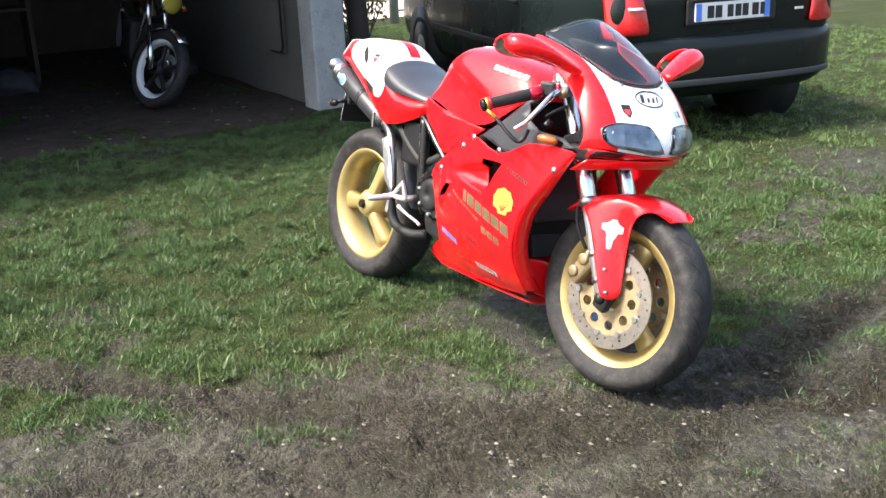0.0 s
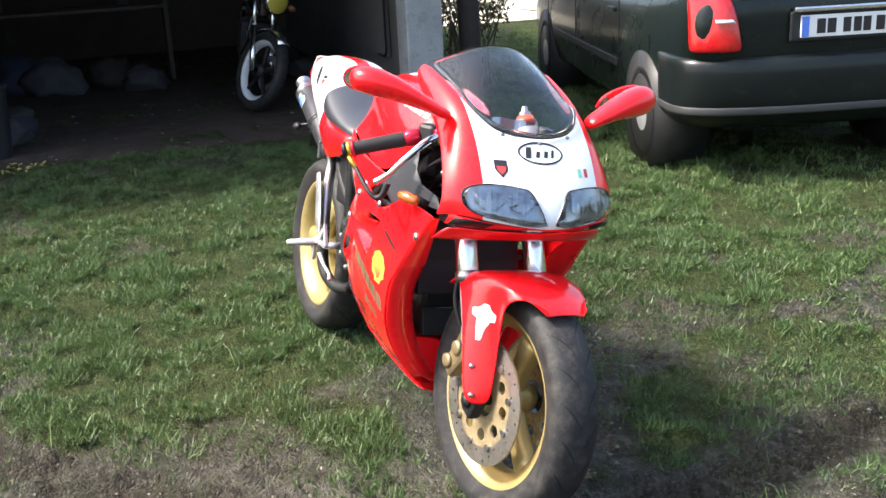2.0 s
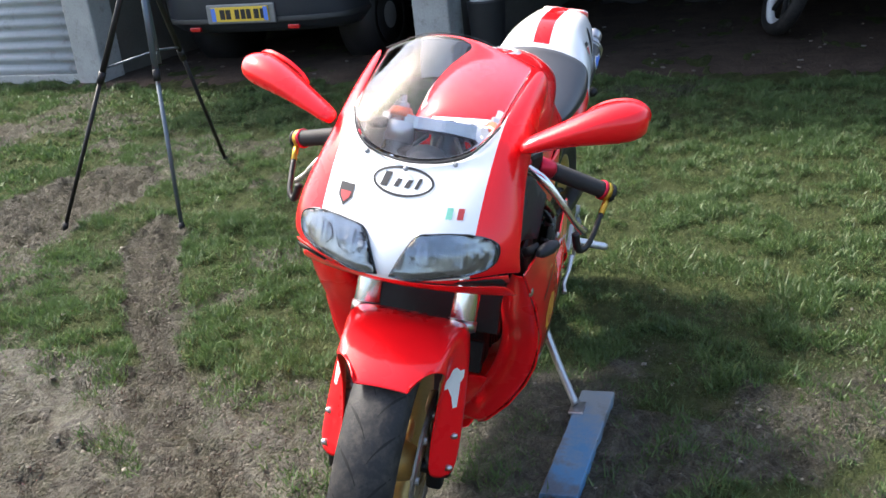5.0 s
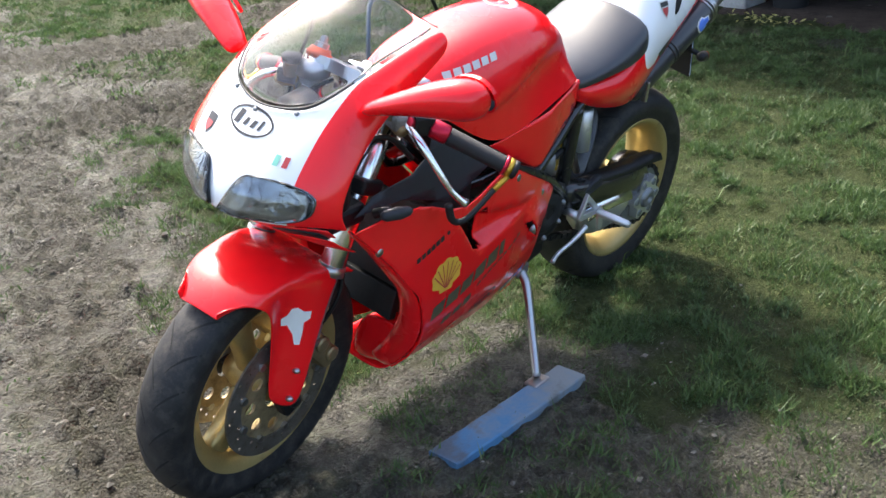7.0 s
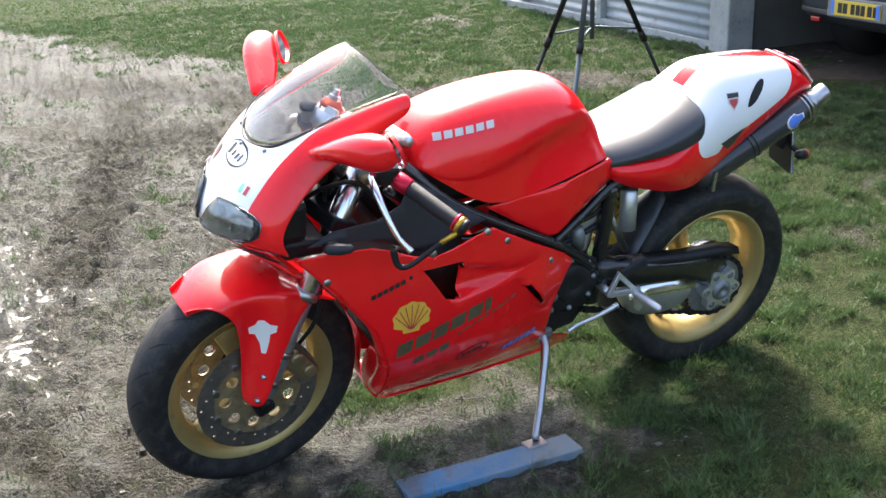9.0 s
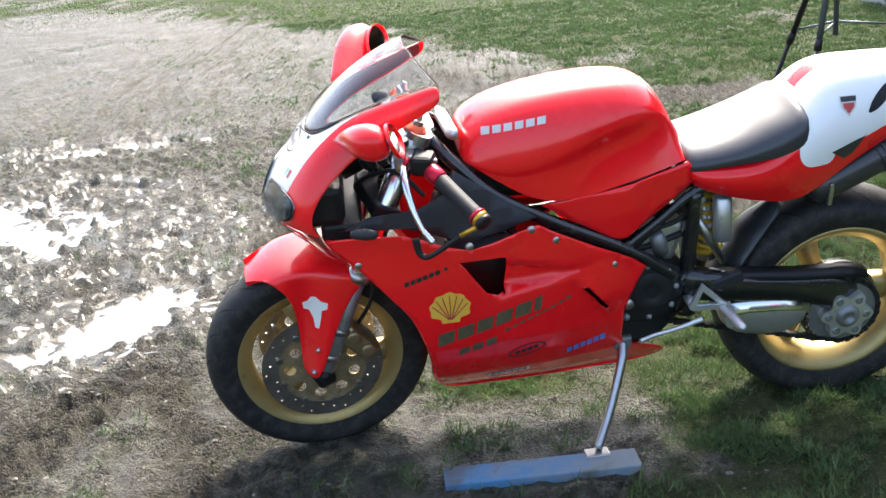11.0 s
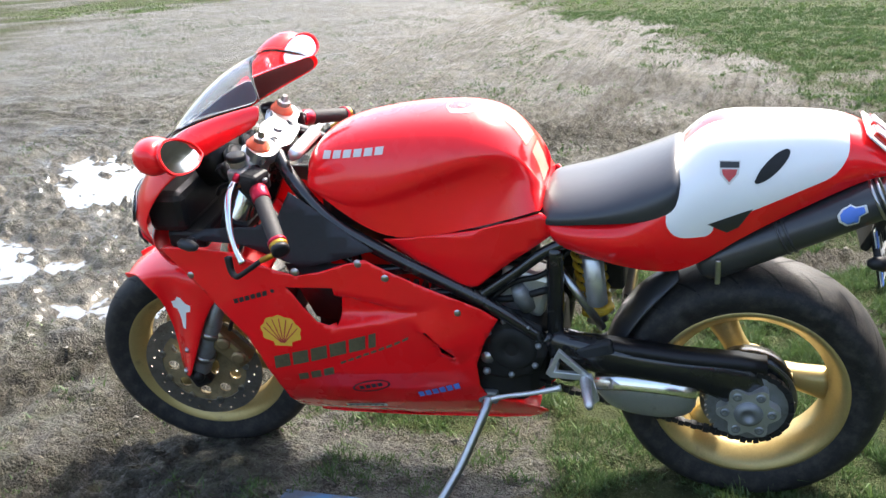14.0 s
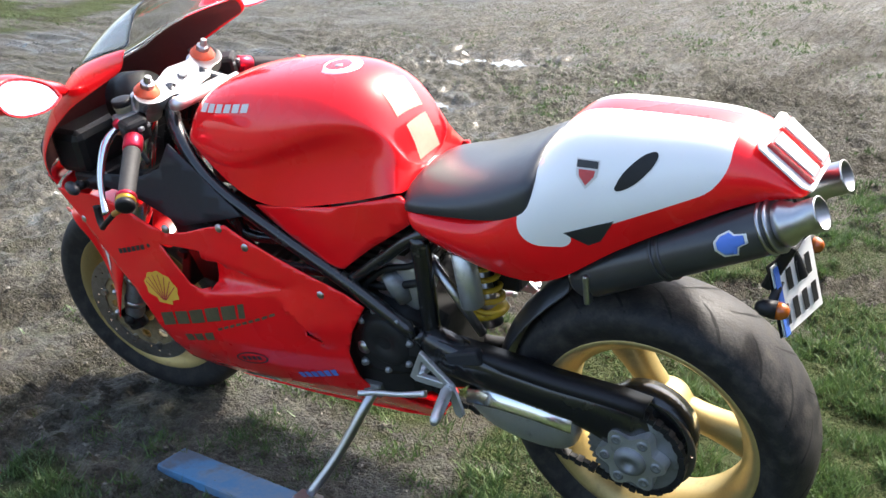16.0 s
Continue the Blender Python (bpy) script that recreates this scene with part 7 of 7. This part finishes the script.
    for y in (-.78, .78):
        part("shelf_upright", box((0, y, .9), (.38, .04, 1.8)), M_TIMBER, s, smooth=False, bevel=0.004)
    # scatter of pale chips on the earth floor and yellow leaves by the post
    m_leaf = mat("yellowed_leaf", (0.26, 0.25, 0.075), 0.7, var=0.3, scale=30)
    bm = bmesh.new()
    for k in range(55):
        p = Vector((-3.95 + rng.gauss(0, .05), -1.36 + rng.gauss(0, .14), .035 + rng.random() * .03))
        mm = Euler((rng.uniform(-.7, .7), rng.uniform(-.7, .7), rng.uniform(0, 6.3))).to_matrix()
        vs = [bm.verts.new(p + mm @ Vector(q)) for q in ((-.021, 0, 0), (0, -.008, .003), (.021, 0, 0), (0, .008, .003))]
        bm.faces.new(vs)
    ob = part("dry_leaves", bm, m_leaf, smooth=False)
    tagged(ob, "clump of yellowed leaves by the concrete post", "leaves", kind="stuff")
    m_chip = mat("pale_chip", (0.13, 0.115, 0.10), 0.8, var=0.3, scale=40)
    bm = bmesh.new()
    for k in range(70):
        p = Vector((rng.uniform(-6.2, -4.0), rng.uniform(-4.6, 1.2), .03))
        box(p, (rng.uniform(.01, .035), rng.uniform(.008, .02), .008), Matrix.Rotation(rng.uniform(0, 3), 3, "Z"), bm=bm)
    ob = part("floor_chips", bm, m_chip, smooth=False)
    tagged(ob, "pale chips and stones on the earth floor", "chips", kind="stuff")


clutter()


# ---- beyond the shed's north side ----
def beyond():
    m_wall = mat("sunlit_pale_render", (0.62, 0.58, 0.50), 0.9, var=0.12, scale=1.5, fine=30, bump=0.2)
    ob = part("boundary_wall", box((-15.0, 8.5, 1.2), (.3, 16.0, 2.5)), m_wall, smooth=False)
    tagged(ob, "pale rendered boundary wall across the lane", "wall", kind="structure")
    m_lane = mat("pale_gravel_lane", (0.46, 0.42, 0.34), 0.95, var=0.15, scale=4, fine=60, bump=0.4)
    ob = part("lane", sheet([(-14.8, 0.5), (-10.3, 0.5), (-10.0, 6.0), (-10.4, 16.0), (-14.8, 16.0)], step=0.5, to3d=lambda u, v: (u, v, .018)), m_lane)
    tagged(ob, "pale sunlit gravel lane", "lane", kind="structure")
    for x, y in ((-9.3, 4.75), (-9.4, 7.6), (-9.3, 2.2)):
        ob = part("fence_post", rod((x, y, 0), (x + .02, y, 1.5), [(0, .065), (.9, .055), (1, .045)], 12), M_CONC)
        tagged(ob, "pale round fence post by the lane", "post", "lane fence posts", "structure")
    ob = part("timber_post", grid_bm([[(-4.75 + .09 * math.cos(a) + .02 * math.sin(z * 5), 1.98 + .085 * math.sin(a), z) for a in (2 * math.pi * i / 9 for i in range(9))] for z in (0, .4, .9, 1.5, 2.2, 2.7)], wrap=True, caps=True), M_TIMBER)
    tagged(ob, "dark old timber post behind the concrete post", "post", kind="structure")
    # dry shrub by the shed corner
    rng = random.Random(9)
    sh = thing("shrub", "straggly dry shrub at the corner of the shed", "shrub", pose(-5.6, 2.25, 0))
    m_twig = mat("dry_twig", (0.14, 0.105, 0.07), 0.85, var=0.3)
    m_lf = mat("dull_olive_leaf", (0.10, 0.085, 0.035), 0.7, var=0.45, scale=14)
    tips = []
    for k in range(26):
        a, l = rng.uniform(0, 6.28), rng.uniform(.7, 1.5)
        d = Vector((math.cos(a) * .40, math.sin(a) * .32, 1)).normalized()
        base = Vector((rng.gauss(0, .12), rng.gauss(0, .10), 0))
        mid = base + d * l * .5 + Vector((rng.gauss(0, .05), rng.gauss(0, .05), 0))
        tip = base + d * l + Vector((rng.gauss(0, .12), rng.gauss(0, .10), -.05))
        part("twig", tube([base, mid, tip], [.010, .006, .002], 5, 3), m_twig, sh)
        tips += [mid.lerp(tip, rng.random()) for _ in range(45)]
    bm = bmesh.new()
    for p in tips:
        mm = Euler((rng.uniform(-1.5, 1.5), rng.uniform(-1.5, 1.5), rng.uniform(0, 6.3))).to_matrix()
        q = p + Vector((rng.gauss(0, .05), rng.gauss(0, .05), rng.gauss(0, .05)))
        bm.faces.new([bm.verts.new(q + mm @ Vector(v)) for v in ((-.028, 0, 0), (0, -.012, .004), (.028, 0, 0), (0, .012, .004))])
    part("leaves", bm, m_lf, sh, smooth=False)


beyond()


# ---- grass and stones ----
def blade_material(name, dark, light, dry):
    m, nt, p = nodes_of(name)
    geo = nt.nodes.new("ShaderNodeNewGeometry")
    rnd = geo.outputs["Random Per Island"]
    vec = nt.nodes.new("ShaderNodeTexCoord").outputs["Object"]
    big, mid = noise_node(nt, vec, 0.9, 3.0), noise_node(nt, vec, 11.0, 3.0)
    c = mix_node(nt, math_node(nt, "ADD", math_node(nt, "MULTIPLY", rnd, 0.5), math_node(nt, "MULTIPLY", mid, 0.5)), dark, light)
    dryness = math_node(nt, "ADD", math_node(nt, "MULTIPLY", rnd, 0.30), math_node(nt, "MULTIPLY", math_node(nt, "ADD", big, mid), 0.35))
    c = mix_node(nt, ramp_node(nt, dryness, 0.60, 0.82), c, dry)
    nt.links.new(c, p.inputs["Base Color"])
    p.inputs["Roughness"].default_value = 0.5
    thin = nt.nodes.new("ShaderNodeBsdfTranslucent")
    nt.links.new(c, thin.inputs["Color"])
    mixed = nt.nodes.new("ShaderNodeMixShader")
    mixed.inputs[0].default_value = 0.3
    nt.links.new(p.outputs[0], mixed.inputs[1])
    nt.links.new(thin.outputs[0], mixed.inputs[2])
    nt.links.new(mixed.outputs[0], nt.nodes["Material Output"].inputs["Surface"])
    return m


def blades(name, n, x0, x1, y0, y1, h0, h1, width, seed, keep, label, material, plain=False):
    """Many bent blades as one mesh; keep(x, y) is the share that grows there; plain ones are single spikes."""
    rs = np.random.RandomState(seed)
    x, y = rs.uniform(x0, x1, n), rs.uniform(y0, y1, n)
    ok = rs.uniform(0, 1, n) < keep(x, y)
    x, y = x[ok], y[ok]
    k = len(x)
    z = ground_z(x, y) - 0.004
    tall = 0.35 * value_noise(x, y, 2.2, 5, 3) + 0.65 * smoothstep(0.35, 0.68, value_noise(x, y, 10.0, 6, 3))
    h = (h0 + (h1 - h0) * rs.uniform(0, 1, k) ** 2) * (0.45 + 1.1 * tall)
    a, lean, b = rs.uniform(0, 6.283, k), rs.uniform(0.25, 1.15, k), rs.uniform(0, 6.283, k)
    dx, dy = np.cos(a) * width / 2, np.sin(a) * width / 2
    lx, ly = np.cos(b) * h * lean, np.sin(b) * h * lean
    v = np.empty((k, 5, 3))
    v[:, 0] = np.stack([x - dx, y - dy, z], -1)
    v[:, 1] = np.stack([x + dx, y + dy, z], -1)
    v[:, 2] = np.stack([x + lx * .4 + dx * .75, y + ly * .4 + dy * .75, z + h * .65], -1)
    v[:, 3] = np.stack([x + lx * .4 - dx * .75, y + ly * .4 - dy * .75, z + h * .65], -1)
    v[:, 4] = np.stack([x + lx, y + ly, z + h * (1.05 - lean * .25)], -1)
    me = bpy.data.meshes.new(name)
    if plain:
        v = v[:, [0, 1, 4]]
        me.vertices.add(k * 3)
        me.vertices.foreach_set("co", v.ravel())
        me.loops.add(k * 3)
        me.loops.foreach_set("vertex_index", np.arange(k * 3, dtype=np.int32))
        me.polygons.add(k)
        me.polygons.foreach_set("loop_start", (np.arange(k) * 3).astype(np.int32))
        me.update(calc_edges=True)
        me.materials.append(material)
        return tagged(new(name, me), label, "grass", kind="stuff")
    i = np.arange(k) * 5
    loops = np.stack([i, i + 1, i + 2, i + 3, i + 3, i + 2, i + 4], -1).ravel()
    me.vertices.add(k * 5)
    me.vertices.foreach_set("co", v.ravel())
    me.loops.add(k * 7)
    me.loops.foreach_set("vertex_index", loops.astype(np.int32))
    me.polygons.add(k * 2)
    st = np.stack([np.arange(k) * 7, np.arange(k) * 7 + 4], -1).ravel()
    me.polygons.foreach_set("loop_start", st.astype(np.int32))
    me.update(calc_edges=True)
    me.validate()
    me.materials.append(material)
    return tagged(new(name, me), label, "grass", kind="stuff")


def lawn_share(x, y):
    worn = mud_share(x, y) + (value_noise(x, y, 6.0, 31, 4) - 0.5) * 0.8
    g = 1 - smoothstep(0.10, 0.95, worn)
    g = g * (0.30 + 0.70 * smoothstep(0.36, 0.58, value_noise(x, y, 4.5, 33, 3))) * (0.12 + 0.88 * smoothstep(0.34, 0.56, value_noise(x, y, 10.0, 6, 3)))
    clump = smoothstep(0.60, 0.72, value_noise(x, y, 5.0, 61, 3)) * 0.35 * (1 - smoothstep(0.0, 0.4, track_share(x, y)[0]))
    g = np.maximum(g, clump * smoothstep(3.2, 1.2, x))
    inside = (x < -3.95 + 0.15 * np.sin(y * 3.0)) & (y > -5.0) & (y < 1.6)
    return np.where(inside, 0.0, g)


M_BLADE = blade_material("lawn_blade", (0.025, 0.055, 0.017), (0.112, 0.185, 0.055), (0.20, 0.20, 0.098))
M_BLADE2 = blade_material("rough_blade", (0.036, 0.074, 0.020), (0.150, 0.232, 0.066), (0.25, 0.24, 0.11))
blades("lawn_grass", 1800000, -4.3, 1.6, -3.2, 2.8, 0.009, 0.036, 0.0052, 11, lawn_share, "short patchy lawn grass with worn places", M_BLADE, True)
blades("far_grass", 700000, -5.5, 3.0, -11.5, -3.2, 0.012, 0.036, 0.012, 12, lawn_share, "lawn grass toward the corrugated wall", M_BLADE, True)
blades("side_grass", 480000, -9.0, 1.4, 1.6, 8.0, 0.012, 0.038, 0.009, 13, lawn_share, "lawn grass round the parked car", M_BLADE2, True)


blades("distant_grass", 260000, -7.0, 12.0, -24.0, -11.3, 0.012, 0.030, 0.022, 16, lawn_share, "lawn grass in the distance", M_BLADE2, True)


def tuft_share(x, y):
    spot = (value_noise(x, y, 3.1, 91, 3) > 0.66) * 1.0
    near_car = np.exp(-((x + 1.9) / .9) ** 2 - ((y - 2.3) / .5) ** 2)
    return lawn_share(x, y) * np.clip(spot * .5 + near_car, 0, 1)


blades("grass_tufts", 45000, -4.6, 1.6, -3.0, 4.2, 0.03, 0.085, 0.005, 14, tuft_share, "taller tufts of grass in the lawn", M_BLADE2)
blades("drive_edge_grass", 260000, 0.0, 9.0, -11.0, 3.0, 0.008, 0.026, 0.007, 15, lambda x, y: 0.55 * smoothstep(0.46, 0.66, value_noise(x, y, 1.5, 71, 3)) * smoothstep(0.40, 0.60, value_noise(x, y, 9.0, 72, 3)) * (puddle_depth(x, y) < 0.02) * (1 - np.minimum(1, track_share(x, y)[0] * 2)), "thin grass in the muddy drive", M_BLADE)


def pebbles():
    """Loose stones trodden into the drive."""
    rs = np.random.RandomState(21)
    n = 26000
    x, y = rs.uniform(-1.0, 4.5, n), rs.uniform(-5.5, 2.2, n)
    ok = rs.uniform(0, 1, n) < mud_share(x, y) * 0.9
    x, y = x[ok], y[ok]
    z = ground_z(x, y)
    base = np.array([(1, 0, 0), (-1, 0, 0), (0, 1, 0), (0, -1, 0), (0, 0, .7), (0, 0, -.7)], float)
    fac = np.array([(0, 2, 4), (2, 1, 4), (1, 3, 4), (3, 0, 4), (2, 0, 5), (1, 2, 5), (3, 1, 5), (0, 3, 5)])
    k = len(x)
    s = 0.0025 + 0.010 * rs.uniform(0, 1, k) ** 6
    a = rs.uniform(0, 6.283, k)
    q = base[None] * (1 + rs.uniform(-.35, .35, (k, 6, 3)))
    X = (q[..., 0] * np.cos(a)[:, None] - q[..., 1] * np.sin(a)[:, None]) * s[:, None] + x[:, None]
    Y = (q[..., 0] * np.sin(a)[:, None] + q[..., 1] * np.cos(a)[:, None]) * s[:, None] * .8 + y[:, None]
    Z = q[..., 2] * s[:, None] * .7 + z[:, None]
    co = np.stack([X, Y, Z], -1).reshape(-1, 3)
    fs = (fac[None] + (np.arange(k) * 6)[:, None, None]).reshape(-1, 3)
    me = bpy.data.meshes.new("pebbles")
    me.from_pydata(co.tolist(), [], fs.tolist())
    m, nt, p = nodes_of("pebble")
    rnd = nt.nodes.new("ShaderNodeNewGeometry").outputs["Random Per Island"]
    nt.links.new(mix_node(nt, rnd, (0.07, 0.064, 0.050), (0.20, 0.185, 0.150)), p.inputs["Base Color"])
    p.inputs["Roughness"].default_value = 0.7
    me.materials.append(m)
    tagged(new("pebbles", me), "loose stones trodden into the muddy drive", "stones", kind="stuff")


pebbles()
